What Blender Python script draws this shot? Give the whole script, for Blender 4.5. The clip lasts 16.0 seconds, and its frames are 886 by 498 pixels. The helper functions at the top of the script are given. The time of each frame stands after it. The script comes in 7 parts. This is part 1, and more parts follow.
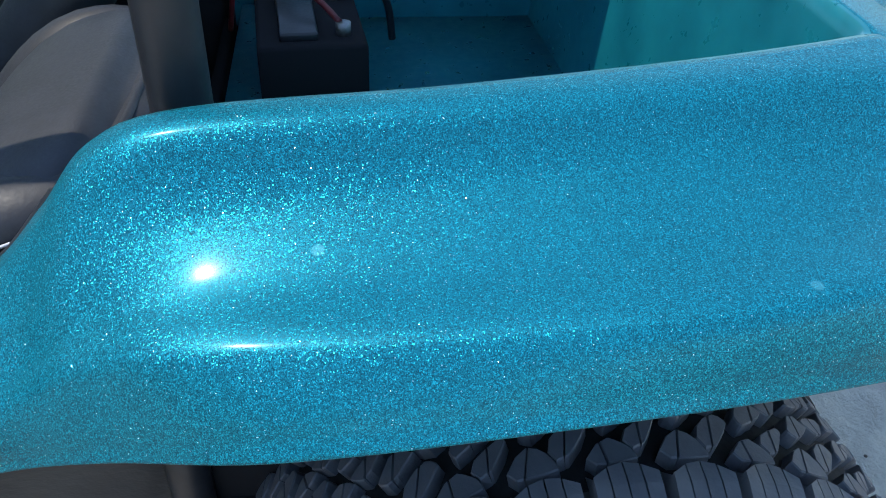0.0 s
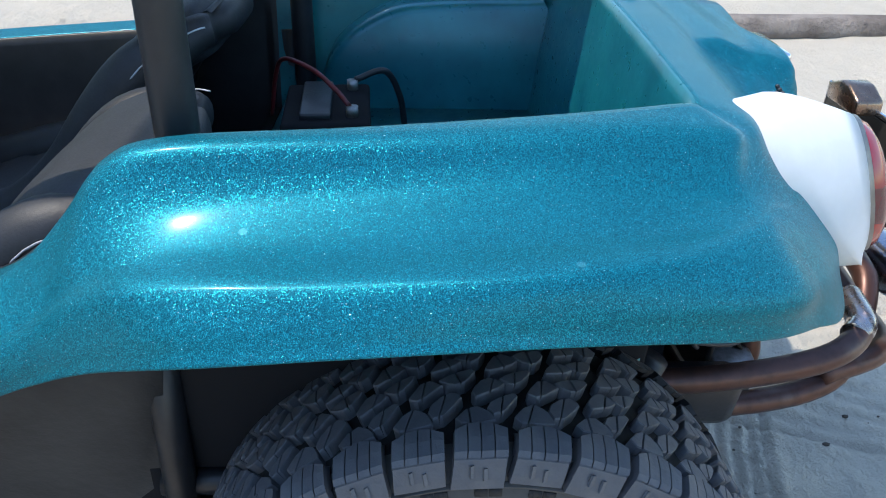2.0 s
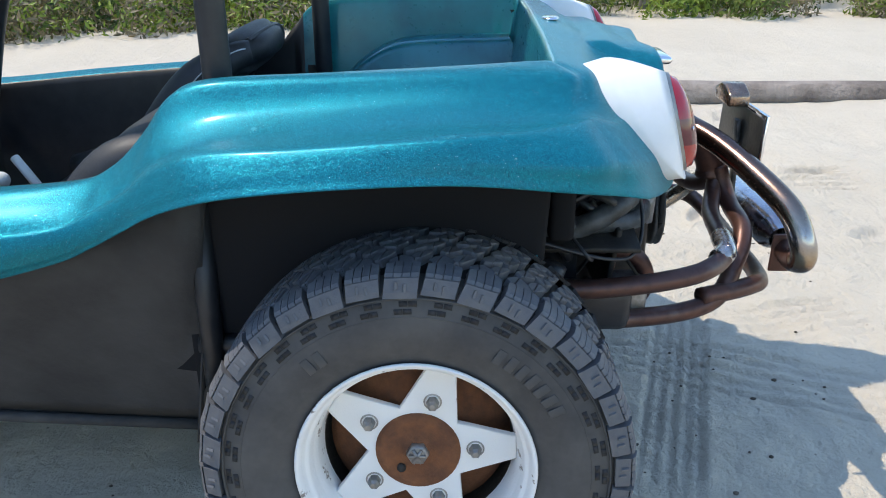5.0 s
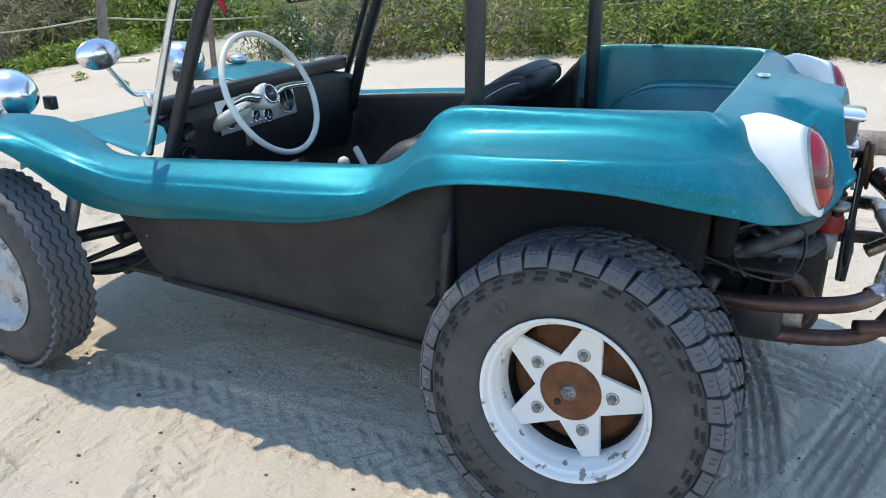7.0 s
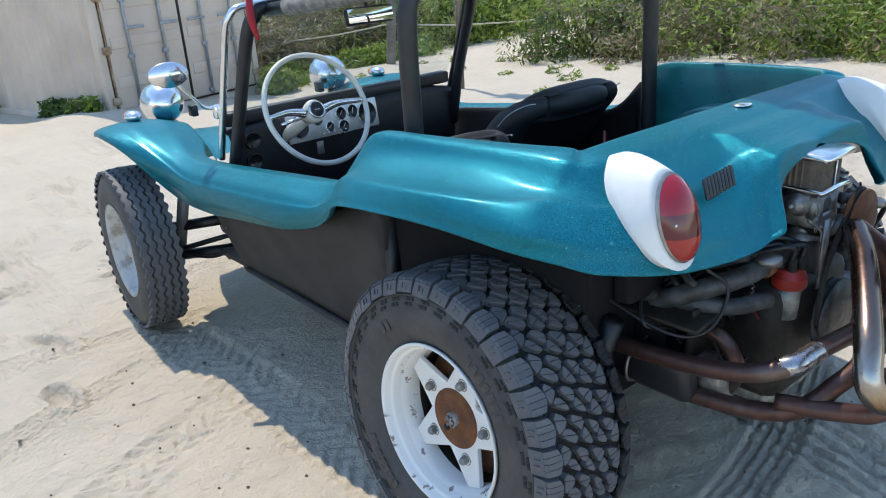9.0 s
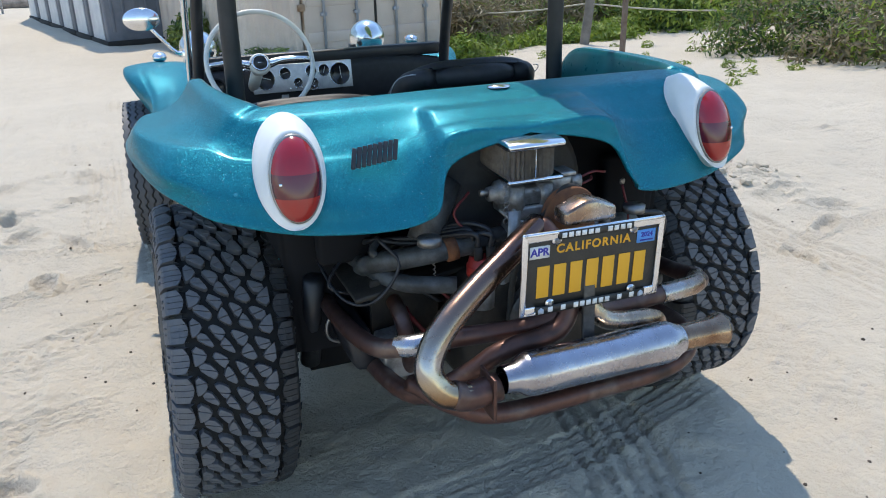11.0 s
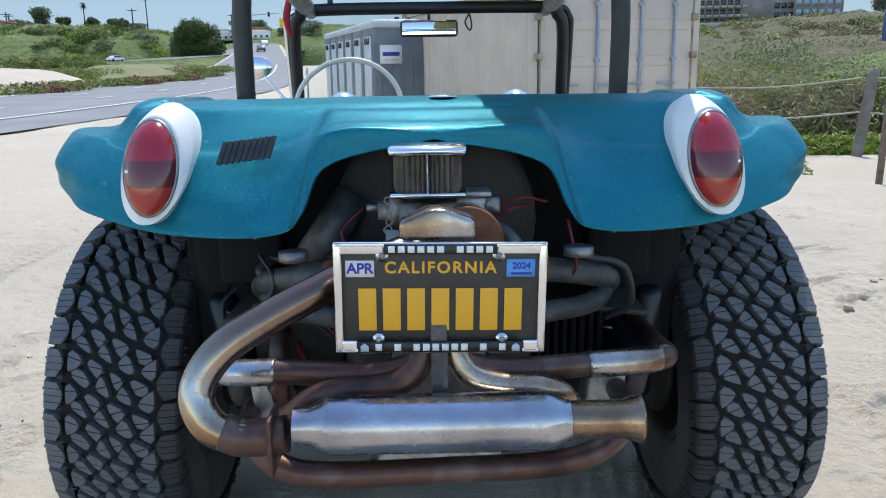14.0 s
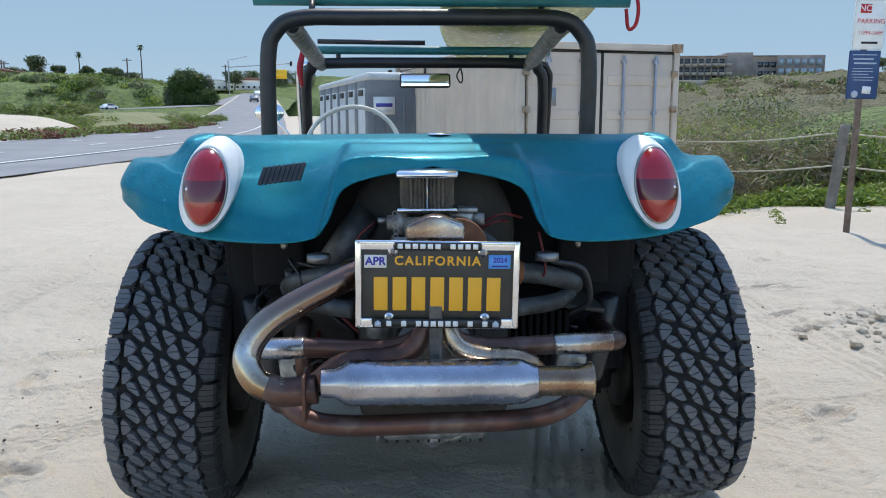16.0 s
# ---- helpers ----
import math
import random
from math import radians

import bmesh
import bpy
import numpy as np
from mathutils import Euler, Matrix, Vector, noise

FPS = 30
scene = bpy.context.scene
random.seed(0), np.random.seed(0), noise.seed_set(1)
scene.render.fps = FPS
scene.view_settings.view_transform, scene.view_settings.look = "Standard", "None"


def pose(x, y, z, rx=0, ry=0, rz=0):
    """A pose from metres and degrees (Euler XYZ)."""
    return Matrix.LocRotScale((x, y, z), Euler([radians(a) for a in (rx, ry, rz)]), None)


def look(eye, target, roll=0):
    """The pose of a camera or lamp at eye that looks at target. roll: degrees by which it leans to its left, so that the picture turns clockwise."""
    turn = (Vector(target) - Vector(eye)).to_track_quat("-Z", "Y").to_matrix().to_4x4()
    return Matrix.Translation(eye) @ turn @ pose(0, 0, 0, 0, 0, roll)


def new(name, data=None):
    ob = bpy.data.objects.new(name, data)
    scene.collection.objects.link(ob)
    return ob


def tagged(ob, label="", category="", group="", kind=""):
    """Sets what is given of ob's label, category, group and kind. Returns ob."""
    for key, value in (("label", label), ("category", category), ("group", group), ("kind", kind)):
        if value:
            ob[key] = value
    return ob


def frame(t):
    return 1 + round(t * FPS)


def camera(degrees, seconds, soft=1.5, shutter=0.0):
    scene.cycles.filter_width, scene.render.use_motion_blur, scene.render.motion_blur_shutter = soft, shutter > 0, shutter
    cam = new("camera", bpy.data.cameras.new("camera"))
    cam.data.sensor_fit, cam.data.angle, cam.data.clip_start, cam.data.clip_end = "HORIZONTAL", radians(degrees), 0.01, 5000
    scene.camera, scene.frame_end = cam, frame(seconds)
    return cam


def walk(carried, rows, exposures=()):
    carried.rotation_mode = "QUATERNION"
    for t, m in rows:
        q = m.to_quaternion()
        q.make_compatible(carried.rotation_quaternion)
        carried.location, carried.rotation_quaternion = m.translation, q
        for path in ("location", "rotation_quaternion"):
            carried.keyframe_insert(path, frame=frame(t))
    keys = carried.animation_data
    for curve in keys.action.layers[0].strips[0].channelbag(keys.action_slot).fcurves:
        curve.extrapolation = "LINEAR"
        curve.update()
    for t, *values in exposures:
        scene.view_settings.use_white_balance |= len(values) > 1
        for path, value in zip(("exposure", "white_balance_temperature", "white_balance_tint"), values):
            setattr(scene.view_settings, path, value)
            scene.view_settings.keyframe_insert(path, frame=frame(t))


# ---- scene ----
cam = camera(58.2, 16.0, soft=1.0)
PATH = [
    (0, (-1.116, 0.238, 1.276), (0.455, -0.02, 0.062), 2.8),
    (0.5, (-1.158, 0.117, 1.297), (0.434, -0.029, 0.096), 2.2),
    (1, (-1.192, 0.067, 1.305), (0.438, -0.029, 0.15), 2.5),
    (1.5, (-1.248, 0.072, 1.306), (0.426, 0.01, 0.212), 2),
    (2, (-1.361, 0.084, 1.318), (0.375, 0.026, 0.325), 1.3),
    (2.5, (-1.441, 0.084, 1.322), (0.329, 0.012, 0.394), 0.7),
    (3, (-1.491, 0.036, 1.32), (0.313, -0.06, 0.462), 0.6),
    (3.5, (-1.607, -0.015, 1.265), (0.227, -0.101, 0.472), 0),
    (3.7, (-1.648, -0.013, 1.257), (0.194, -0.097, 0.483), -0.1),
    (5.8, (-2.032, -0.176, 1.277), (-0.227, 0.16, 0.485), 0.1),
    (6, (-2.077, -0.204, 1.277), (-0.286, 0.226, 0.498), 0.2),
    (6.5, (-2.242, -0.305, 1.307), (-0.497, 0.324, 0.557), 0.3),
    (7, (-2.324, -0.472, 1.396), (-0.667, 0.371, 0.659), -0.6),
    (7.5, (-2.271, -0.766, 1.419), (-0.723, 0.275, 0.698), -1.9),
    (8, (-2.151, -0.978, 1.473), (-0.708, 0.204, 0.752), -3.5),
    (8.5, (-1.961, -1.095, 1.45), (-0.645, 0.235, 0.743), -3.9),
    (9, (-1.758, -1.267, 1.438), (-0.579, 0.183, 0.725), -4.1),
    (9.5, (-1.554, -1.582, 1.423), (-0.509, -0.041, 0.694), -3.6),
    (10, (-1.345, -1.7, 1.397), (-0.405, -0.105, 0.644), -2.8),
    (10.2, (-1.226, -1.759, 1.376), (-0.336, -0.134, 0.624), -2.4),
    (12.3, (-0.305, -2.064, 1.346), (-0.059, -0.202, 0.657), -1.1),
    (12.5, (-0.251, -2.029, 1.334), (-0.079, -0.157, 0.653), -1.1),
    (13, (-0.018, -1.874, 1.297), (0.001, 0.009, 0.623), -1.3),
    (13.5, (-0.005, -1.767, 1.187), (-0.003, 0.158, 0.642), -0.8),
    (14, (-0.01, -1.856, 1.098), (0.021, 0.09, 0.638), -0.9),
    (14.5, (0.023, -1.975, 1.075), (0.07, -0.027, 0.622), -0.8),
    (15, (-0.027, -2.105, 1.054), (0.03, -0.153, 0.626), -0.4),
    (15.5, (-0.036, -2.148, 1.063), (0.028, -0.185, 0.685), -0.2),
    (16, (-0.032, -2.214, 1.08), (0.029, -0.243, 0.744), -0.1),
]
walk(cam, [(t, look(e, g, r)) for t, e, g, r in PATH], ((0.0, 1.15, 6600, 10), (3.5, 1.02, 6800, 10), (6.0, 1.15, 6950, 10), (8.0, 1.06, 7000, 10), (10.0, 0.93, 6950, 10), (13.0, 0.95, 6900, 10), (14.5, 0.92, 6850, 10), (16.0, 0.82, 6800, 10)))

# ---------------------------------------------------------------- light
SUN_WAY = Vector((0.085, 0.565, 1.09)).normalized()
world = bpy.data.worlds.new("world")
scene.world = world
world.use_nodes = True
wn = world.node_tree.nodes
sky = wn.new("ShaderNodeTexSky")
sky.sky_type = "NISHITA"
sky.sun_disc = False
sky.sun_elevation = math.asin(SUN_WAY.z)
sky.sun_rotation = math.atan2(SUN_WAY.x, SUN_WAY.y)
sky.air_density, sky.dust_density, sky.ozone_density = 1.35, 0.05, 3.0
sky.altitude = 0
wn["Background"].inputs["Strength"].default_value = 0.15
tint = wn.new("ShaderNodeMix")
tint.data_type, tint.blend_type = "RGBA", "MULTIPLY"
tint.inputs[0].default_value = 1.0
tint.inputs[7].default_value = (0.92, 0.98, 1.04, 1)
world.node_tree.links.new(sky.outputs[0], tint.inputs[6])
world.node_tree.links.new(tint.outputs[2], wn["Background"].inputs["Color"])
sun_data = bpy.data.lights.new("sun", "SUN")
sun_data.energy, sun_data.angle, sun_data.color = 2.05, radians(0.53), (1.0, 0.95, 0.86)
sun = new("sun", sun_data)
sun.matrix_world = look(SUN_WAY * 50, (0, 0, 0))

# ---------------------------------------------------------------- materials


class Mat:
    """A node material with short calls for the nodes that it needs."""

    def __init__(self, name, color=(0.5, 0.5, 0.5), rough=0.5, metal=0.0, **more):
        self.m = bpy.data.materials.new(name)
        self.m.use_nodes = True
        self.t = self.m.node_tree
        self.b = self.t.nodes["Principled BSDF"]
        self.put("Base Color", (*color, 1))
        self.put("Roughness", rough)
        self.put("Metallic", metal)
        for k, v in more.items():
            self.put(k.replace("_", " "), v)
        self.co = self.t.nodes.new("ShaderNodeTexCoord").outputs["Object"]

    def put(self, key, v):
        if isinstance(v, bpy.types.NodeSocket):
            self.t.links.new(v, self.b.inputs[key])
        else:
            self.b.inputs[key].default_value = v

    def node(self, kind, ins=None, operation="", data_type="", blend_type=""):
        n = self.t.nodes.new(kind)
        if data_type:
            n.data_type = data_type
        if blend_type:
            n.blend_type = blend_type
        if operation:
            n.operation = operation
        for k, v in (ins or {}).items():
            if isinstance(v, bpy.types.NodeSocket):
                self.t.links.new(v, n.inputs[k])
            else:
                n.inputs[k].default_value = v
        return n

    def noise(self, scale, detail=4.0, rough=0.6, co=None):
        return self.node("ShaderNodeTexNoise", {"Vector": co or self.co, "Scale": scale, "Detail": detail, "Roughness": rough}).outputs["Fac"]

    def ramp(self, fac, *stops):
        n = self.node("ShaderNodeValToRGB", {"Fac": fac})
        e = n.color_ramp.elements
        while len(e) < len(stops):
            e.new(0.5)
        for el, (p, c) in zip(e, stops):
            el.position = p
            el.color = (c, c, c, 1) if isinstance(c, (int, float)) else (*c, 1)
        return n.outputs["Color"]

    def mix(self, fac, a, b, blend="MIX"):
        n = self.node("ShaderNodeMix", None, data_type="RGBA", blend_type=blend)
        for i, v in ((0, fac), (6, a), (7, b)):
            if isinstance(v, bpy.types.NodeSocket):
                self.t.links.new(v, n.inputs[i])
            else:
                n.inputs[i].default_value = v if i == 0 else (*v, 1)
        return n.outputs[2]

    def math(self, op, a, b=0.0):
        return self.node("ShaderNodeMath", {0: a, 1: b}, operation=op).outputs[0]

    def bump(self, height, strength=0.3, distance=0.01, normal=None):
        n = self.node("ShaderNodeBump", {"Height": height, "Strength": strength, "Distance": distance})
        if normal is not None:
            self.t.links.new(normal, n.inputs["Normal"])
        self.put("Normal", n.outputs["Normal"])
        return n.outputs["Normal"]


def worn(name, a, b, scale=8.0, rough=0.5, metal=0.0, bump=0.2, dist=0.004, lo=0.35, hi=0.65, **more):
    """A surface that wanders between two colours, with fine relief."""
    k = Mat(name, a, rough, metal, **more)
    n1, n2 = k.noise(scale), k.noise(scale * 9, 3.0)
    k.put("Base Color", k.mix(k.ramp(n1, (lo, 0.0), (hi, 1.0)), a, b))
    k.put("Roughness", k.math("ADD", k.math("MULTIPLY", n2, 0.3), rough - 0.15))
    if bump:
        k.bump(n2, bump, dist)
    return k.m


def flake_paint(name, deep, bright):
    """Metal-flake lacquer: a tinted satin base with fine tilted flakes, a few coarse ones, under a clear coat."""
    k = Mat(name, deep, 0.42, 0.2, Coat_Weight=0.13, Coat_Roughness=0.17, Specular_IOR_Level=0.10)
    geo = k.node("ShaderNodeNewGeometry").outputs["Normal"]

    def vec(op, a, b=None, scale=None):
        ins = {0: a}
        if b is not None:
            ins[1] = b
        if scale is not None:
            ins["Scale"] = scale
        return k.node("ShaderNodeVectorMath", ins, operation=op).outputs[0]

    v = k.node("ShaderNodeTexVoronoi", {"Vector": k.co, "Scale": 1500.0}).outputs["Color"]
    sep = k.node("ShaderNodeSeparateColor", {0: v})
    flake = k.ramp(sep.outputs[2], (0.80, 0.0), (0.84, 1.0))
    wide = k.node("ShaderNodeTexVoronoi", {"Vector": k.co, "Scale": 400.0})
    pick = k.node("ShaderNodeSeparateColor", {0: wide.outputs["Color"]})
    coarse = k.math("MULTIPLY", k.ramp(wide.outputs["Distance"], (0.11, 1.0), (0.17, 0.0)), k.ramp(pick.outputs[2], (0.84, 0.0), (0.845, 1.0)))
    off = vec("SCALE", vec("SUBTRACT", v, (0.5, 0.5, 0.5)), scale=k.math("ADD", k.math("MULTIPLY", flake, 0.50), 0.10))
    far = vec("SCALE", vec("SUBTRACT", wide.outputs["Color"], (0.5, 0.5, 0.5)), scale=k.math("MULTIPLY", coarse, 1.2))
    k.put("Normal", vec("NORMALIZE", vec("ADD", vec("ADD", geo, off), far)))
    big = k.noise(5.0, 3.0)
    # cell colours spread from dark to bright: part of the glitter is painted in
    c = k.mix(sep.outputs[0], deep, bright)
    c = k.mix(k.ramp(big, (0.35, 0.0), (0.75, 0.20)), c, bright)
    # stray drops and dull water marks
    w = k.node("ShaderNodeTexVoronoi", {"Vector": k.co, "Scale": 26.0})
    lone = k.node("ShaderNodeSeparateColor", {0: w.outputs["Color"]}).outputs[0]
    drop = k.math("MULTIPLY", k.ramp(w.outputs["Distance"], (0.10, 1.0), (0.13, 0.0)), k.ramp(lone, (0.93, 0.0), (0.94, 0.35)))
    # flakes get pale colours too, so some of their glint is in the colour
    c = k.mix(flake, c, (0.008, 0.32, 0.40))
    c = k.mix(coarse, c, (0.62, 0.92, 0.94))
    k.put("Base Color", k.mix(drop, c, (0.10, 0.42, 0.48)))
    k.put("Metallic", k.math("MAXIMUM", k.math("ADD", k.math("MULTIPLY", flake, 0.3), 0.36), coarse))
    k.put("Roughness", k.math("SUBTRACT", k.math("SUBTRACT", 0.44, k.math("MULTIPLY", flake, 0.08)), k.math("MULTIPLY", coarse, 0.10)))
    k.put("Coat Normal", geo)
    return k.m


TEAL = flake_paint("teal_flake", (0.002, 0.050, 0.075), (0.005, 0.198, 0.268))
TEAL_IN = worn("teal_inner", (0.002, 0.118, 0.160), (0.006, 0.190, 0.235), 6, 0.32, 0.2, 0.05, Coat_Weight=0.3, Coat_Roughness=0.15)
TEAL_BAR = worn("teal_bar", (0.01, 0.13, 0.16), (0.02, 0.18, 0.2), 20, 0.5)
UNDER = worn("undercoat", (0.028, 0.029, 0.032), (0.05, 0.05, 0.05), 7, 0.75, 0, 0.4, 0.006)
BLACK = worn("black_paint", (0.012, 0.013, 0.016), (0.022, 0.022, 0.026), 20, 0.42, 0, 0.15, 0.001)
VINYL = worn("black_vinyl", (0.010, 0.010, 0.012), (0.018, 0.018, 0.022), 30, 0.55, 0, 0.3, 0.001)
MATT = Mat("matt_black", (0.016, 0.016, 0.018), 0.95, 0, Specular_IOR_Level=0.12).m
PIPING = worn("pale_piping", (0.55, 0.55, 0.57), (0.4, 0.4, 0.42), 40, 0.6)
CHROME = worn("chrome", (0.82, 0.82, 0.84), (0.7, 0.7, 0.72), 15, 0.19, 1.0, 0.03, 0.001)
STEEL = worn("dull_steel", (0.36, 0.35, 0.34), (0.22, 0.21, 0.20), 25, 0.45, 0.9)
DARKSTEEL = worn("dark_steel", (0.14, 0.14, 0.14), (0.06, 0.06, 0.06), 25, 0.5, 0.8)
ALLOY = worn("cast_alloy", (0.40, 0.40, 0.40), (0.20, 0.19, 0.18), 34, 0.48, 0.75)
GREASE = worn("greasy_metal", (0.014, 0.013, 0.012), (0.04, 0.034, 0.028), 18, 0.6, 0.3)
RUST = worn("rust", (0.22, 0.085, 0.034), (0.12, 0.048, 0.024), 26, 0.85, 0.1, 0.5, 0.003)
WHITE = worn("white_paint", (0.80, 0.80, 0.80), (0.72, 0.72, 0.70), 9, 0.4, 0, 0.06)
IVORY = worn("ivory_plastic", (0.66, 0.66, 0.62), (0.58, 0.58, 0.55), 20, 0.35, 0, 0.05)
RIM = worn("worn_white_rim", (0.78, 0.77, 0.75), (0.26, 0.22, 0.19), 22, 0.5, 0, 0.3, 0.002, lo=0.60, hi=0.63)
RIM_STAR = worn("white_wheel_paint", (0.76, 0.75, 0.73), (0.34, 0.28, 0.23), 34, 0.45, 0, 0.25, 0.0015, lo=0.67, hi=0.70)
RIM_GREY = worn("pale_grey_rim", (0.46, 0.46, 0.46), (0.28, 0.25, 0.22), 16, 0.5, 0, 0.3, 0.002, lo=0.5, hi=0.66)
# near black: shade of the tread grooves put into colour; also distant car tyres
GROOVE = worn("groove_shade_and_tyre_black", (0.006, 0.006, 0.007), (0.012, 0.012, 0.012), 9, 0.85)
# darker than the sidewall: shade of pressed squares put into the colour
CHEQUER = worn("recess_shade_rubber", (0.016, 0.016, 0.017), (0.028, 0.028, 0.03), 30, 0.8)
SIDEWALL = worn("sidewall_rubber", (0.042, 0.042, 0.044), (0.075, 0.073, 0.071), 9, 0.68, 0, 0.3, 0.002)


def lens_material():
    """Tail lens: crimson above, a dark band, orange-red below."""
    k = Mat("tail_lens", (0.4, 0.01, 0.02), 0.2, 0, Coat_Weight=0.5, Coat_Roughness=0.08)
    z = k.node("ShaderNodeSeparateXYZ", {0: k.co}).outputs["Z"]
    lift = k.math("MULTIPLY", k.math("SUBTRACT", z, 0.84), 6.0)
    c = k.ramp(lift, (0.30, (0.34, 0.022, 0.016)), (0.305, (0.095, 0.005, 0.013)), (0.575, (0.11, 0.006, 0.016)), (0.58, (0.31, 0.005, 0.016)))
    k.put("Base Color", c)
    k.bump(k.noise(240.0, 1.0), 0.15, 0.001)
    return k.m


TAIL_LENS = lens_material()
ORANGE_LENS = Mat("orange_lens", (0.80, 0.22, 0.03), 0.2, 0, Coat_Weight=0.8).m
REDCAP = worn("red_plastic", (0.33, 0.022, 0.018), (0.22, 0.018, 0.014), 20, 0.45)
GREYPIPE = worn("grey_painted_pipe", (0.095, 0.103, 0.110), (0.030, 0.030, 0.030), 22, 0.5, 0.1, 0.4, 0.002)
COPPER = worn("wire_copper_red", (0.16, 0.012, 0.015), (0.10, 0.01, 0.012), 30, 0.5)


def heated(name, base, tints, metal=0.95, dull=0.12, grit=0.5):
    """Bare exhaust steel, blued and browned by heat."""
    k = Mat(name, base, 0.3, metal)
    n, f = k.noise(7.0, 3.0), k.noise(60.0, 4.0)
    c = k.ramp(n, (0.32, tints[0]), (0.45, tints[1]), (0.55, base), (0.68, tints[2]))
    k.put("Base Color", k.mix(k.ramp(f, (0.5, 0.0), (0.8, grit)), c, tints[0]))
    k.put("Roughness", k.math("ADD", k.math("MULTIPLY", f, 0.30), dull))
    k.bump(f, 0.10, 0.001)
    return k.m


def tempered():
    """The tail loop: brown where it is hottest, through straw to blued steel round the bend."""
    k = Mat("tempered_loop", (0.5, 0.45, 0.4), 0.25, 1.0)
    n, f = k.noise(6.0, 3.0), k.noise(90.0, 4.0)
    z = k.node("ShaderNodeSeparateXYZ", {0: k.co}).outputs["Z"]
    t = k.math("ADD", k.math("MULTIPLY", k.math("SUBTRACT", z, 0.54), 3.6), k.math("MULTIPLY", k.math("SUBTRACT", n, 0.5), 0.22))
    c = k.ramp(t, (0.09, (0.10, 0.052, 0.042)), (0.17, (0.30, 0.20, 0.12)), (0.27, (0.44, 0.37, 0.28)), (0.40, (0.36, 0.37, 0.41)), (0.53, (0.36, 0.29, 0.23)), (0.68, (0.25, 0.165, 0.125)), (0.90, (0.13, 0.080, 0.068)))
    k.put("Base Color", k.mix(k.ramp(f, (0.55, 0.0), (0.75, 0.45)), c, (0.12, 0.07, 0.055)))
    k.put("Roughness", k.math("ADD", k.math("MULTIPLY", f, 0.22), 0.13))
    k.bump(f, 0.06, 0.001)
    return k.m


PIPE_LOOP = tempered()
PIPE_BRIGHT = heated("heated_bright_pipe", (0.42, 0.38, 0.35), ((0.18, 0.11, 0.085), (0.34, 0.25, 0.19), (0.42, 0.43, 0.48)), 0.95, 0.12, 0.3)
PIPE_BROWN = heated("heated_brown_pipe", (0.095, 0.050, 0.042), ((0.045, 0.026, 0.022), (0.115, 0.055, 0.043), (0.17, 0.12, 0.10)), 0.55, 0.24)
PIPE_BRONZE = heated("bronzed_pipe", (0.42, 0.32, 0.24), ((0.22, 0.13, 0.085), (0.36, 0.25, 0.17), (0.46, 0.40, 0.34)))
MUFFLER = heated("muffler_steel", (0.48, 0.48, 0.51), ((0.33, 0.32, 0.35), (0.42, 0.41, 0.45), (0.52, 0.51, 0.53)), 1.0, 0.10, 0.22)


def speckled():
    """Undercoat with stray drops of pale paint."""
    k = Mat("specked_undercoat", (0.05, 0.05, 0.055), 0.7)
    n, f = k.noise(6.0), k.noise(70.0, 3.0)
    c = k.mix(k.ramp(n, (0.35, 0.0), (0.7, 1.0)), (0.022, 0.022, 0.024), (0.045, 0.045, 0.046))
    v = k.node("ShaderNodeTexVoronoi", {"Vector": k.co, "Scale": 11.0})
    pick = k.node("ShaderNodeSeparateColor", {0: v.outputs["Color"]}).outputs[0]
    dot = k.math("MULTIPLY", k.ramp(v.outputs["Distance"], (0.035, 1.0), (0.045, 0.0)), k.ramp(pick, (0.72, 0.0), (0.74, 1.0)))
    k.put("Base Color", k.mix(dot, c, (0.7, 0.7, 0.7)))
    k.bump(f, 0.4, 0.004)
    return k.m


PANEL = speckled()


def rubber_tread():
    k = Mat("tread_rubber", (0.08, 0.08, 0.09), 0.6)
    info = k.node("ShaderNodeObjectInfo").outputs["Random"]
    n, f = k.noise(24.0), k.noise(260.0, 2.0)
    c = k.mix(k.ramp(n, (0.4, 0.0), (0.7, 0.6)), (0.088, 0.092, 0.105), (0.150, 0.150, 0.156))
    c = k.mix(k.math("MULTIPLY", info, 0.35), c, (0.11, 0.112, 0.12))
    k.put("Base Color", c)
    k.put("Roughness", k.math("ADD", k.math("MULTIPLY", f, 0.25), 0.5))
    k.bump(f, 0.25, 0.002)
    return k.m


TREAD = rubber_tread()
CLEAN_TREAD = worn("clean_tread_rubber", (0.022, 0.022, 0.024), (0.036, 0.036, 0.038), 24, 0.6)


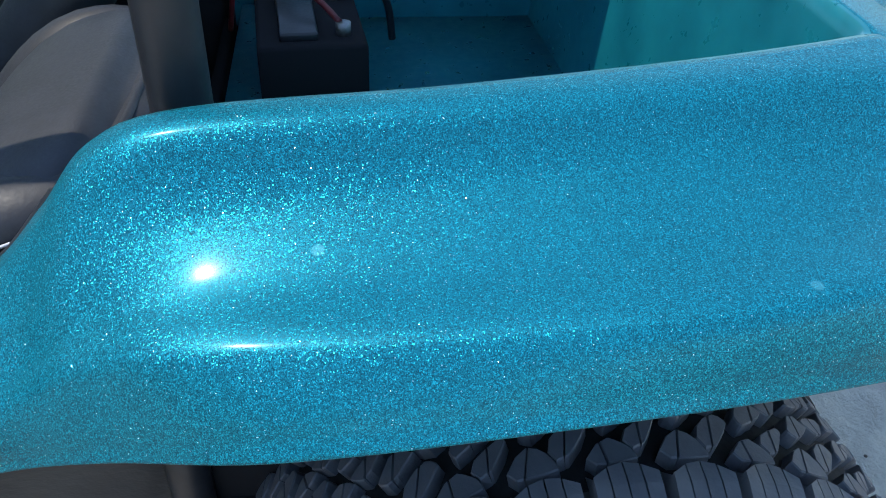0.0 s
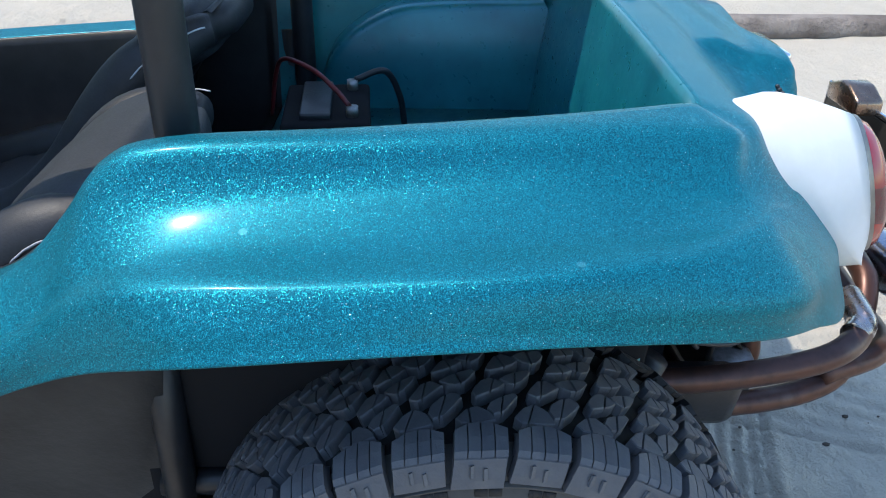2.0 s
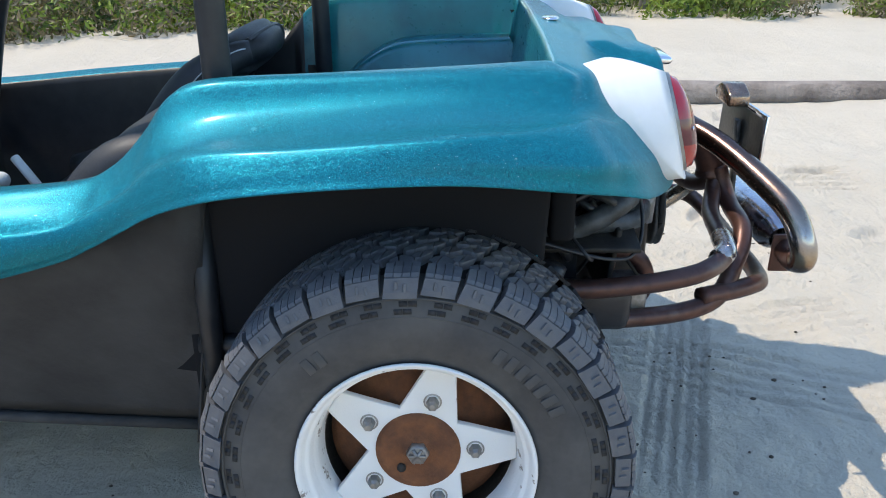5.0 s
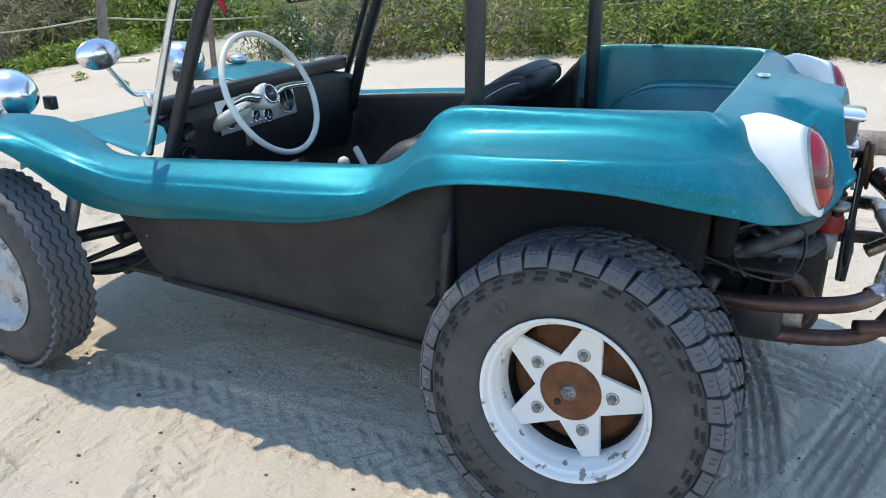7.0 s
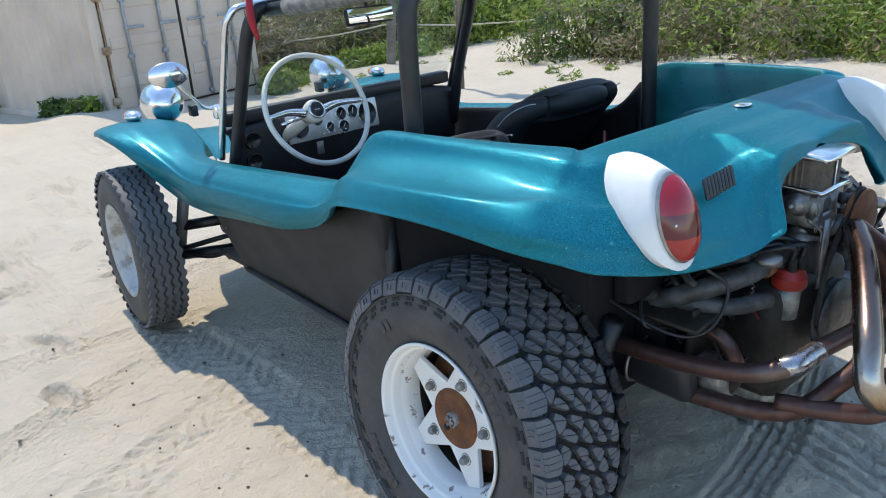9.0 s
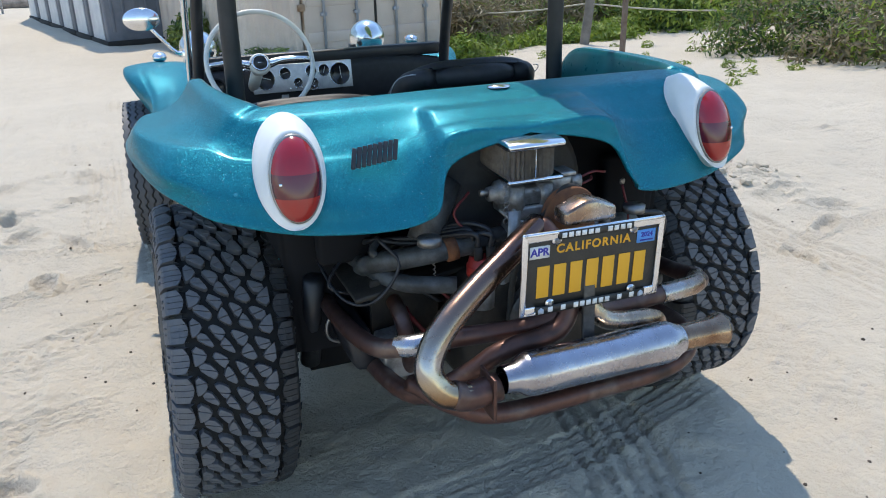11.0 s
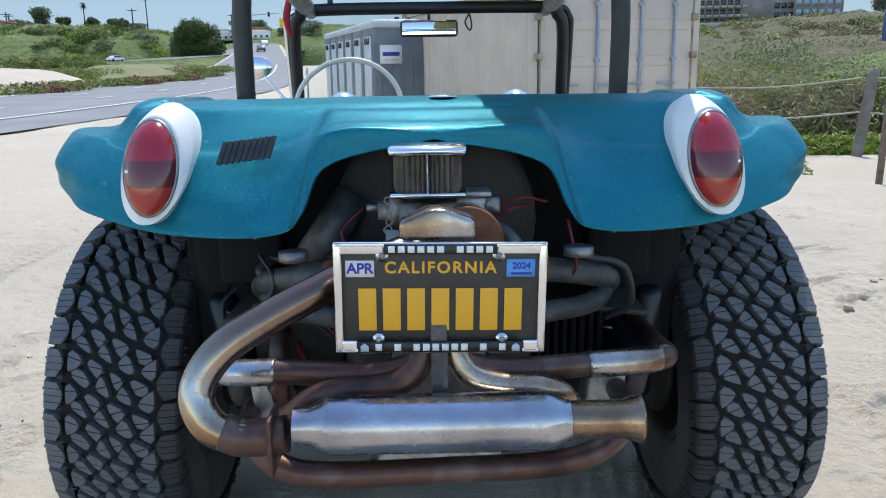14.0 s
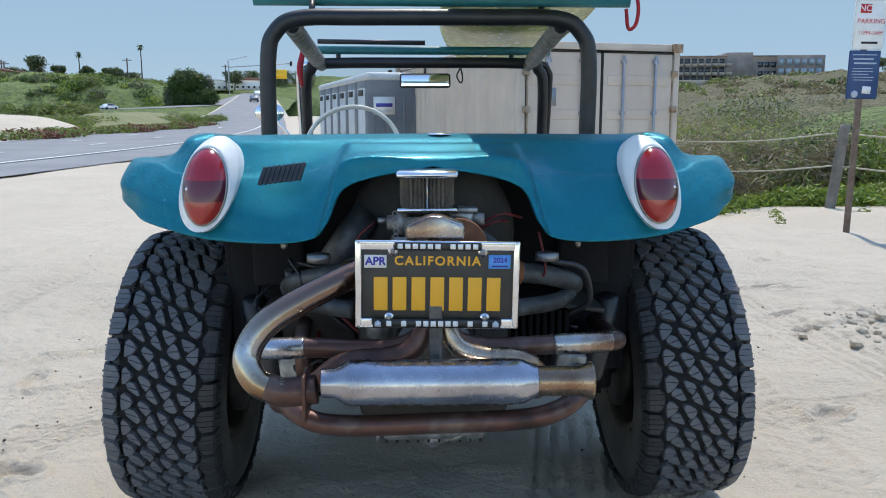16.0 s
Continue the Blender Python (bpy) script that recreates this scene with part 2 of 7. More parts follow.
def sand_material():
    k = Mat("beach_sand", (0.5, 0.43, 0.34), 0.95)
    big, mid, fine = k.noise(0.5, 5.0), k.noise(5.0, 6.0, 0.65), k.noise(170.0, 4.0, 0.75)
    c = k.mix(k.ramp(big, (0.35, 0.0), (0.7, 1.0)), (0.53, 0.455, 0.355), (0.60, 0.52, 0.41))
    c = k.mix(k.ramp(mid, (0.45, 0.0), (0.75, 0.45)), c, (0.455, 0.39, 0.30))
    c = k.mix(k.ramp(fine, (0.30, 0.45), (0.42, 0.0)), c, (0.30, 0.26, 0.205))
    speck = k.node("ShaderNodeTexVoronoi", {"Vector": k.co, "Scale": 9.0}).outputs["Distance"]
    c = k.mix(k.ramp(speck, (0.02, 0.8), (0.045, 0.0)), c, (0.06, 0.045, 0.035))
    grain = k.noise(620.0, 2.0, 0.8)
    c = k.mix(k.ramp(grain, (0.36, 0.45), (0.48, 0.0)), c, (0.33, 0.28, 0.22))
    c = k.mix(k.ramp(grain, (0.56, 0.0), (0.66, 0.6)), c, (0.70, 0.63, 0.52))
    k.put("Base Color", c)
    ripple = k.node("ShaderNodeTexVoronoi", {"Vector": k.co, "Scale": 7.0}).outputs["Distance"]
    h = k.math("ADD", k.math("MULTIPLY", k.noise(13.0, 7.0, 0.62), 1.3), k.math("MULTIPLY", fine, 0.22))
    h = k.math("ADD", h, k.math("MULTIPLY", k.noise(48.0, 4.0, 0.6), 0.5))
    h = k.math("ADD", h, k.math("MULTIPLY", ripple, 0.35))
    k.bump(h, 0.9, 0.026)
    return k.m


SAND = sand_material()
LEAVES = []
# the last leaf pair is greyed: distance haze put into its colour
for nm, a, b in (("leaf_fresh", (0.12, 0.20, 0.025), (0.31, 0.38, 0.065)), ("leaf_dark", (0.03, 0.065, 0.014), (0.10, 0.16, 0.035)),
                 ("leaf_dry", (0.30, 0.24, 0.14), (0.15, 0.13, 0.08)), ("leaf_olive", (0.11, 0.16, 0.035), (0.25, 0.29, 0.075)),
                 ("leaf_grey_green", (0.09, 0.11, 0.06), (0.17, 0.18, 0.11))):
    k = Mat(nm, a, 0.5)
    r = k.node("ShaderNodeNewGeometry").outputs["Random Per Island"]
    col = k.mix(r, a, b)
    k.put("Base Color", col)
    k.put("Specular IOR Level", 0.4)
    glow = k.node("ShaderNodeBsdfTranslucent", {"Color": col})
    both = k.node("ShaderNodeMixShader", {0: 0.38, 1: k.b.outputs[0], 2: glow.outputs[0]})
    k.t.links.new(both.outputs[0], k.t.nodes["Material Output"].inputs["Surface"])
    LEAVES.append(k.m)
FRESH, DARKLEAF, DRYLEAF, OLIVE, FARLEAF = LEAVES
ICEPLANT = worn("iceplant", (0.13, 0.15, 0.045), (0.20, 0.18, 0.08), 0.6, 0.8)
ASPHALT = worn("asphalt", (0.20, 0.20, 0.205), (0.25, 0.25, 0.25), 0.4, 0.9, 0, 0.3, 0.01)
ROADPAINT = worn("road_paint", (0.75, 0.75, 0.72), (0.6, 0.6, 0.58), 3, 0.8)


def hill_material(name, a, b, c):
    k = Mat(name, a, 0.95)
    n1, n2, n3 = k.noise(0.06, 6.0), k.noise(0.5, 6.0, 0.7), k.noise(2.5, 4.0)
    col = k.mix(k.ramp(n1, (0.4, 0.0), (0.6, 1.0)), a, b)
    col = k.mix(k.ramp(n2, (0.45, 0.0), (0.65, 0.9)), col, c)
    col = k.mix(k.ramp(n3, (0.35, 0.6), (0.55, 0.0)), col, (0.025, 0.035, 0.015))
    k.put("Base Color", col)
    k.bump(n2, 1.0, 1.5)
    return k.m


HILLGREEN = hill_material("green_scrub", (0.16, 0.22, 0.05), (0.22, 0.27, 0.08), (0.08, 0.11, 0.04))
HILLDRY = hill_material("dry_scrub", (0.17, 0.145, 0.075), (0.13, 0.14, 0.05), (0.24, 0.19, 0.115))
CONTAINER = worn("container_paint", (0.60, 0.50, 0.42), (0.50, 0.41, 0.345), 1.2, 0.6, 0, 0.1, 0.004)
CONT_RUST = worn("rusty_edge", (0.22, 0.12, 0.06), (0.40, 0.32, 0.24), 9, 0.8)
GALV = worn("galvanised", (0.36, 0.38, 0.42), (0.28, 0.30, 0.33), 9, 0.5, 0.5)
GASKET = Mat("dark_gasket", (0.02, 0.018, 0.016), 0.8).m
WOOD = worn("grey_weathered_wood", (0.25, 0.22, 0.19), (0.15, 0.13, 0.11), 5, 0.9, 0, 0.7, 0.01)
LOGWOOD = worn("driftwood", (0.30, 0.25, 0.21), (0.14, 0.11, 0.09), 4, 0.9, 0, 0.9, 0.02)
ROPE = worn("rope", (0.50, 0.45, 0.34), (0.40, 0.36, 0.28), 30, 0.9)
SIGNBLUE = worn("sign_blue", (0.02, 0.055, 0.16), (0.03, 0.07, 0.18), 10, 0.5)
SIGNRED = Mat("sign_red", (0.55, 0.03, 0.04), 0.5).m
SIGNGREY = Mat("sign_grey", (0.45, 0.50, 0.58), 0.5).m
PLATEBLACK = worn("plate_black", (0.015, 0.015, 0.014), (0.03, 0.028, 0.025), 20, 0.4)
PLATEGOLD = Mat("plate_gold", (0.72, 0.36, 0.02), 0.45).m
STICKERBLUE = Mat("sticker_blue", (0.10, 0.32, 0.75), 0.5).m
INKBLUE = Mat("ink_blue", (0.03, 0.03, 0.30), 0.5).m
BOARD = worn("yellowed_board", (0.55, 0.58, 0.16), (0.45, 0.48, 0.12), 3, 0.25, 0, 0.02)
STRAPRED = worn("red_strap", (0.45, 0.02, 0.03), (0.3, 0.02, 0.03), 40, 0.8)
POTTY = worn("grey_toilet_plastic", (0.11, 0.125, 0.15), (0.16, 0.17, 0.2), 3, 0.5)
POTTYROOF = worn("pale_toilet_roof", (0.6, 0.62, 0.64), (0.5, 0.52, 0.55), 4, 0.5)
TILE = worn("terracotta", (0.30, 0.15, 0.10), (0.2, 0.1, 0.07), 3, 0.8)
STUCCO = worn("grey_stucco", (0.20, 0.17, 0.155), (0.26, 0.23, 0.21), 0.3, 0.9)
STUCCO2 = worn("beige_stucco", (0.40, 0.34, 0.27), (0.34, 0.3, 0.25), 0.5, 0.9)
DARKGLASS = Mat("dark_window", (0.03, 0.04, 0.05), 0.08, 0.0, Specular_IOR_Level=0.8).m
CARWHITE = Mat("car_white", (0.75, 0.76, 0.78), 0.25, 0, Coat_Weight=1.0).m
CARDARK = Mat("car_dark", (0.03, 0.035, 0.05), 0.25, 0, Coat_Weight=1.0).m
YELLOW = Mat("yellow_sign", (0.75, 0.45, 0.02), 0.5).m
TRUNK = worn("bark", (0.10, 0.075, 0.055), (0.06, 0.045, 0.035), 3, 0.9)
TAPE = worn("silver_tape", (0.38, 0.37, 0.35), (0.15, 0.14, 0.13), 40, 0.5, 0.2, 0.6, 0.004)


def glass_material():
    k = Mat("clear_glass", (1, 1, 1), 0.02, 0, Transmission_Weight=1.0, IOR=1.05)
    tr = k.node("ShaderNodeBsdfTransparent", {"Color": (0.90, 0.93, 0.93, 1)})
    gl = k.node("ShaderNodeBsdfGlossy", {"Roughness": 0.03})
    fr = k.node("ShaderNodeFresnel", {"IOR": 1.45})
    smear = k.ramp(k.noise(3.0, 5.0), (0.45, 0.0), (0.8, 0.22))
    df = k.node("ShaderNodeBsdfDiffuse", {"Color": (0.75, 0.77, 0.75, 1)})
    m1 = k.node("ShaderNodeMixShader", {0: fr.outputs[0], 1: tr.outputs[0], 2: gl.outputs[0]})
    m2 = k.node("ShaderNodeMixShader", {0: smear, 1: m1.outputs[0], 2: df.outputs[0]})
    k.t.links.new(m2.outputs[0], k.t.nodes["Material Output"].inputs["Surface"])
    return k.m


GLASS = glass_material()

# ---------------------------------------------------------------- shape helpers


def add(name, bm, mat, smooth=True):
    """One mesh object from a bmesh."""
    bmesh.ops.recalc_face_normals(bm, faces=bm.faces)
    me = bpy.data.meshes.new(name)
    bm.to_mesh(me)
    bm.free()
    for m in (mat if isinstance(mat, (list, tuple)) else [mat]):
        me.materials.append(m)
    if smooth:
        me.shade_smooth()
    return new(name, me)


def part(name, bm, mat, parent, label="", smooth=True, m=None):
    ob = add(name, bm, mat, smooth)
    ob.parent = parent
    if m is not None:
        ob.matrix_basis = m
    if label:
        tagged(ob, label)
    return ob


def empty(name, label, category, m=None, group=""):
    ob = new(name)
    if m is not None:
        ob.matrix_basis = m
    return tagged(ob, label, category, group)


def sharp(ob, deg=35):
    """Keeps hard edges hard on a smooth mesh."""
    ob.data.set_sharp_from_angle(angle=radians(deg))
    return ob


def curve_pts(ctrl, n):
    """Points on a Catmull-Rom curve through the control points, n to a span."""
    p = [Vector(c) for c in ctrl]
    p = [p[0] * 2 - p[1]] + p + [p[-1] * 2 - p[-2]]
    out = []
    for i in range(1, len(p) - 2):
        for j in range(n):
            t = j / n
            out.append(0.5 * (2 * p[i] + (p[i + 1] - p[i - 1]) * t + (2 * p[i - 1] - 5 * p[i] + 4 * p[i + 1] - p[i + 2]) * t * t
                              + (3 * p[i] - p[i - 1] - 3 * p[i + 1] + p[i + 2]) * t ** 3))
    out.append(p[-2])
    return out


def grid(bm, rows, close=False):
    """Faces between rows of points."""
    vs = [[bm.verts.new(p) for p in r] for r in rows]
    for a, b in zip(vs[:-1], vs[1:]):
        n = len(a)
        for i in range(n if close else n - 1):
            j = (i + 1) % n
            bm.faces.new((a[i], a[j], b[j], b[i]))
    return vs


def tube(bm, ctrl, r, n=6, sides=12, caps=True):
    """A round bar along a smooth curve; r is one radius or one for each control point."""
    pts = curve_pts(ctrl, n) if n > 1 else [Vector(c) for c in ctrl]
    if isinstance(r, (int, float)):
        rad = [r] * len(pts)
    else:
        rad = [v[0] for v in curve_pts([(q, 0, 0) for q in r], n)] if n > 1 else list(r)
    up, rows = None, []
    for i, p in enumerate(pts):
        d = (pts[min(i + 1, len(pts) - 1)] - pts[max(i - 1, 0)]).normalized()
        if up is None:
            up = d.orthogonal().normalized()
        up = (up - d * up.dot(d)).normalized()
        side = d.cross(up)
        rows.append([p + (up * math.cos(a) + side * math.sin(a)) * rad[i] for a in [2 * math.pi * k / sides for k in range(sides)]])
    vs = grid(bm, rows, True)
    if caps:
        bm.faces.new(list(reversed(vs[0])))
        bm.faces.new(vs[-1])
    return bm


def lathe(bm, profile, steps=48, m=None, arc=2 * math.pi):
    """Turns (along, radius) points about the x axis."""
    m = m or Matrix()
    n = steps
    rows = []
    for a, r in profile:
        rows.append([m @ Vector((a, r * math.cos(arc * k / n), r * math.sin(arc * k / n))) for k in range(n)])
    return grid(bm, rows, True)


def box(bm, size, m=None, bevel=0.0):
    b = bmesh.new()
    bmesh.ops.create_cube(b, size=1)
    bmesh.ops.scale(b, vec=size, verts=b.verts)
    if bevel:
        bmesh.ops.bevel(b, geom=b.edges[:], offset=bevel, segments=2, affect="EDGES", profile=0.5)
    if m is not None:
        bmesh.ops.transform(b, matrix=m, verts=b.verts)
    merge(bm, b)
    return bm


def merge(bm, b):
    me = bpy.data.meshes.new("tmp")
    b.to_mesh(me)
    b.free()
    bm.from_mesh(me)
    bpy.data.meshes.remove(me)


def boxed(size, m=None, bevel=0.0):
    return box(bmesh.new(), size, m, bevel)


def rod(a, b, r, sides=12):
    return tube(bmesh.new(), [a, b], r, 1, sides)


def prism(outline, depth, m=None, bevel=0.0):
    """A flat outline in x and z, made thick along y."""
    bm = bmesh.new()
    f = bm.faces.new([bm.verts.new((x, 0, z)) for x, z in outline])
    got = bmesh.ops.extrude_face_region(bm, geom=[f])
    bmesh.ops.translate(bm, vec=(0, depth, 0), verts=[v for v in got["geom"] if isinstance(v, bmesh.types.BMVert)])
    if bevel:
        bmesh.ops.bevel(bm, geom=bm.edges[:], offset=bevel, segments=2, affect="EDGES", profile=0.5)
    if m is not None:
        bmesh.ops.transform(bm, matrix=m, verts=bm.verts)
    return bm


def ball(c, r, squash=(1, 1, 1), seg=24):
    bm = bmesh.new()
    bmesh.ops.create_uvsphere(bm, u_segments=seg, v_segments=seg // 2, radius=r)
    bmesh.ops.scale(bm, vec=squash, verts=bm.verts)
    bmesh.ops.translate(bm, vec=c, verts=bm.verts)
    return bm


def letters(name, words, size, mat, parent, m, depth=0.0008, align="CENTER", bold=0.0, space=1.0):
    """Words as a thin raised mesh, in the built-in font; they lie in x and y of m."""
    cu = bpy.data.curves.new(name, "FONT")
    cu.body, cu.size, cu.extrude, cu.align_x, cu.align_y = words, size, depth, align, "CENTER"
    cu.offset, cu.space_character = bold, space
    tmp = bpy.data.objects.new(name, cu)
    me = bpy.data.meshes.new_from_object(tmp)
    bpy.data.objects.remove(tmp)
    me.materials.append(mat)
    ob = new(name, me)
    ob.parent = parent
    ob.matrix_basis = m
    return ob


def leaf_mass(name, centers, count, leaf, mats, label, category="bushes", seed=1, shell=0.55, long=1.9, kind="stuff"):
    """Foliage of many small leaves in uneven clumps. centers: x, y, z, rx, ry, rz."""
    rng = np.random.default_rng(seed)
    c = np.array(centers, float)
    w = (c[:, 3] * c[:, 4] + c[:, 3] * c[:, 5] + c[:, 4] * c[:, 5])
    pick = rng.choice(len(c), count, p=w / w.sum())
    d = rng.normal(size=(count, 3))
    d /= np.linalg.norm(d, axis=1)[:, None]
    rad = shell + (1 - shell) * rng.random(count) ** 0.5
    lump = 1 + 0.22 * np.sin(d[:, 0] * 5 + pick * 1.7) * np.cos(d[:, 2] * 6 + pick * 0.9) + 0.12 * rng.normal(size=count)
    p = c[pick, :3] + d * (rad * lump)[:, None] * c[pick, 3:6]
    n = d + rng.normal(scale=0.7, size=(count, 3))
    n[:, 2] += 0.35
    n /= np.linalg.norm(n, axis=1)[:, None]
    t = rng.normal(size=(count, 3))
    t -= n * (t * n).sum(1)[:, None]
    t /= np.linalg.norm(t, axis=1)[:, None]
    b = np.cross(n, t)
    s = leaf * (0.6 + 0.8 * rng.random(count))[:, None]
    q = np.stack([p - t * s * long / 2, p + b * s * 0.38 + n * s * 0.12, p + t * s * long / 2, p - b * s * 0.38 + n * s * 0.12], 1).reshape(-1, 3)
    f = np.arange(count * 4).reshape(-1, 4)
    me = bpy.data.meshes.new(name)
    me.from_pydata(q.tolist(), [], f.tolist())
    for m in mats:
        me.materials.append(m)
    own = (rng.random(len(c)) * len(mats)).astype(np.int32)[pick]
    me.polygons.foreach_set("material_index", np.where(rng.random(count) < 0.72, own, (rng.random(count) * len(mats)).astype(np.int32)).astype(np.int32))
    return tagged(new(name, me), label, category, kind=kind)

GRIT = worn("grit", (0.05, 0.04, 0.03), (0.12, 0.09, 0.07), 40, 0.9)
# ---------------------------------------------------------------- ground and distance


def smooth01(t):
    t = min(max(t, 0.0), 1.0)
    return t * t * (3 - 2 * t)


def ground_z(x, y):
    """Height of the sand: level round the car, falling slowly ahead, small dunes aside."""
    z = -0.30 * smooth01((y - 2.6) / 7.0)
    z -= 0.03 * smooth01((x - 2.6) / 3.0) * smooth01((6.0 - y) / 3.0)
    near = smooth01((math.hypot(x, y - 0.8) - 1.2) / 2.2)
    far = smooth01((90 - math.hypot(x, y)) / 60)
    z += far * near * (0.055 * noise.noise((x * 0.55, y * 0.55, 1.3)) + 0.035 * noise.noise((x * 1.7, y * 1.7, 4.1)))
    z += far * (0.014 * noise.noise((x * 4.2, y * 4.2, 2.2)) + 0.008 * noise.noise((x * 10, y * 10, 7.2)) + 0.003 * noise.noise((x * 25, y * 25, 3.2)))
    # sand drifted against the container's near corner, scoured at the far one
    z += 0.17 * math.exp(-((x - 0.9) ** 2 + (y - 8.5) ** 2) / 1.1) - 0.12 * math.exp(-((x - 4.0) ** 2 + (y - 9.1) ** 2) / 1.3)
    # bulldozed lump of dry sand beside the car
    d = math.hypot((x - 2.35) / 0.55, (y - 1.6) / 0.9)
    z += 0.09 * smooth01(1 - d) * (0.6 + 0.8 * abs(noise.noise((x * 9, y * 9, 0.4))))
    return z


# tracks in the sand: from, to, half width, bow, ribbed (True) or lugged
TRACKS = ((-1.9, 2.22, -0.55, 1.88, 0.062, 0.05, True), (-1.75, 1.28, -0.62, 1.66, 0.062, -0.05, True), (-0.40, -0.42, 0.75, -0.16, 0.065, 0.04, True),
          (-0.35, -0.56, 0.60, -0.82, 0.075, 0.0, True), (-2.3, 0.36, -1.0, 0.45, 0.07, 0.03, True), (0.95, 0.52, 3.4, 0.85, 0.06, 0.0, True),
          (-0.745, 1.9, -0.69, 0.2, 0.105, 0.0, False), (0.745, 1.9, 0.69, 0.2, 0.105, 0.0, False), (-2.1, 1.0, -1.05, -0.9, 0.12, 0.08, False), (-1.7, -1.4, -1.3, 0.9, 0.10, 0.1, False),
          (0.95, -1.3, 1.25, 1.2, 0.12, 0.08, False), (-0.1, -1.5, 0.5, 0.5, 0.12, 0.1, True), (0.55, -1.4, 0.2, -0.3, 0.12, 0.0, True), (-3.2, -2.0, -2.2, 7.0, 0.13, 0.3, False), (1.9, -2.0, 1.6, 3.2, 0.13, 0.2, True))


rt = random.Random(8)
for _ in range(26):
    tx, ty, ta, tl = rt.uniform(-3.2, 3.2), rt.uniform(-2.0, 4.0), rt.uniform(0, math.pi), rt.uniform(0.7, 2.2)
    if abs(tx) < 0.75 and -0.1 < ty < 2.3:
        continue
    TRACKS += ((tx, ty, tx + tl * math.cos(ta), ty + tl * math.sin(ta), rt.uniform(0.06, 0.085), rt.uniform(-0.12, 0.12), rt.random() < 0.6),)


def track_z(x, y):
    """Tyre tracks: narrow ribbed lines or lugged ruts pressed into the sand."""
    z = 0.0
    for x0, y0, x1, y1, half, bow, ribbed in TRACKS:
        dx, dy = x1 - x0, y1 - y0
        L = math.hypot(dx, dy)
        s = ((x - x0) * dx + (y - y0) * dy) / L
        if s < -0.1 or s > L + 0.1:
            continue
        u = ((x - x0) * dy - (y - y0) * dx) / L - bow * math.sin(math.pi * s / L)
        if abs(u) > half * 1.5:
            continue
        fade = smooth01((s + 0.1) / 0.2) * smooth01((L + 0.1 - s) / 0.2) * (0.5 + 0.5 * smooth01(0.55 + 1.5 * noise.noise((x * 1.3, y * 1.3, x0))))
        edge = smooth01((half * 1.2 - abs(u)) / (half * 0.3))
        if ribbed:
            z -= fade * edge * (0.003 + 0.012 * smooth01(0.5 + 1.6 * math.cos(u / half * 4 * math.pi)))
        else:
            lug = math.cos(s * 88 + 2.0 * math.sin(u / half * 4.5)) * math.cos(u / half * 4.2)
            z -= fade * edge * (0.003 + 0.010 * smooth01(0.5 + 1.5 * lug))
        z += fade * 0.004 * smooth01(1 - abs(abs(u) - half * 1.22) / (half * 0.28))
    return z


def footprints(count=420):
    """Old softened footprints, kept by the square metre."""
    r = random.Random(21)
    out = {}
    for _ in range(count):
        x, y = r.uniform(-5, 5), r.uniform(-2.5, 7)
        if -1.0 < x < 1.3 and -1.6 < y < 2.4:
            continue
        a = r.uniform(0, math.pi)
        f = (x, y, math.cos(a), math.sin(a), r.uniform(0.10, 0.15), r.uniform(0.045, 0.065), r.uniform(0.018, 0.045))
        for i in (-1, 0, 1):
            for j in (-1, 0, 1):
                out.setdefault((int(math.floor(x * 2)) + i, int(math.floor(y * 2)) + j), []).append(f)
    return out


PRINTS = footprints()


def print_z(x, y):
    z = 0.0
    for fx, fy, c, s, a, b, deep in PRINTS.get((int(math.floor(x * 2)), int(math.floor(y * 2))), ()):
        u, v = ((x - fx) * c + (y - fy) * s) / a, ((y - fy) * c - (x - fx) * s) / b
        d = math.sqrt(u * u + v * v) + 0.25 * noise.noise((x * 14, y * 14, fx))
        z += -deep * smooth01((1.0 - d) / 0.55) + deep * 0.45 * smooth01(1 - abs(d - 1.18) / 0.3)
    return z


def spaced(lo, hi, fine_lo, fine_hi, step):
    """Coordinates that are close in the middle and widen outwards."""
    mid = np.arange(fine_lo, fine_hi, step).tolist()
    out, s, p = [], step, fine_hi
    while p < hi:
        out.append(p)
        s *= 1.07
        p += s
    out.append(hi)
    s, p, low = step, fine_lo - step, []
    while p > lo:
        low.append(p)
        s *= 1.07
        p -= s
    low.append(lo)
    return low[::-1] + mid + out


def build_ground():
    xs, ys = spaced(-3500, 3500, -2.3, 2.6, 0.0115), spaced(-3500, 3500, -1.5, 2.9, 0.0115)
    v = [(x, y, ground_z(x, y) + (track_z(x, y) + print_z(x, y) if abs(x) < 4 and -3 < y < 8 else 0)) for y in ys for x in xs]
    n = len(xs)
    f = [(j * n + i, j * n + i + 1, (j + 1) * n + i + 1, (j + 1) * n + i) for j in range(len(ys) - 1) for i in range(n - 1)]
    me = bpy.data.meshes.new("ground")
    me.from_pydata(v, [], f)
    me.materials.append(SAND)
    me.shade_smooth()
    tagged(new("ground", me), "pale tan beach sand with tyre tracks and footprints", "sand", kind="structure")


build_ground()


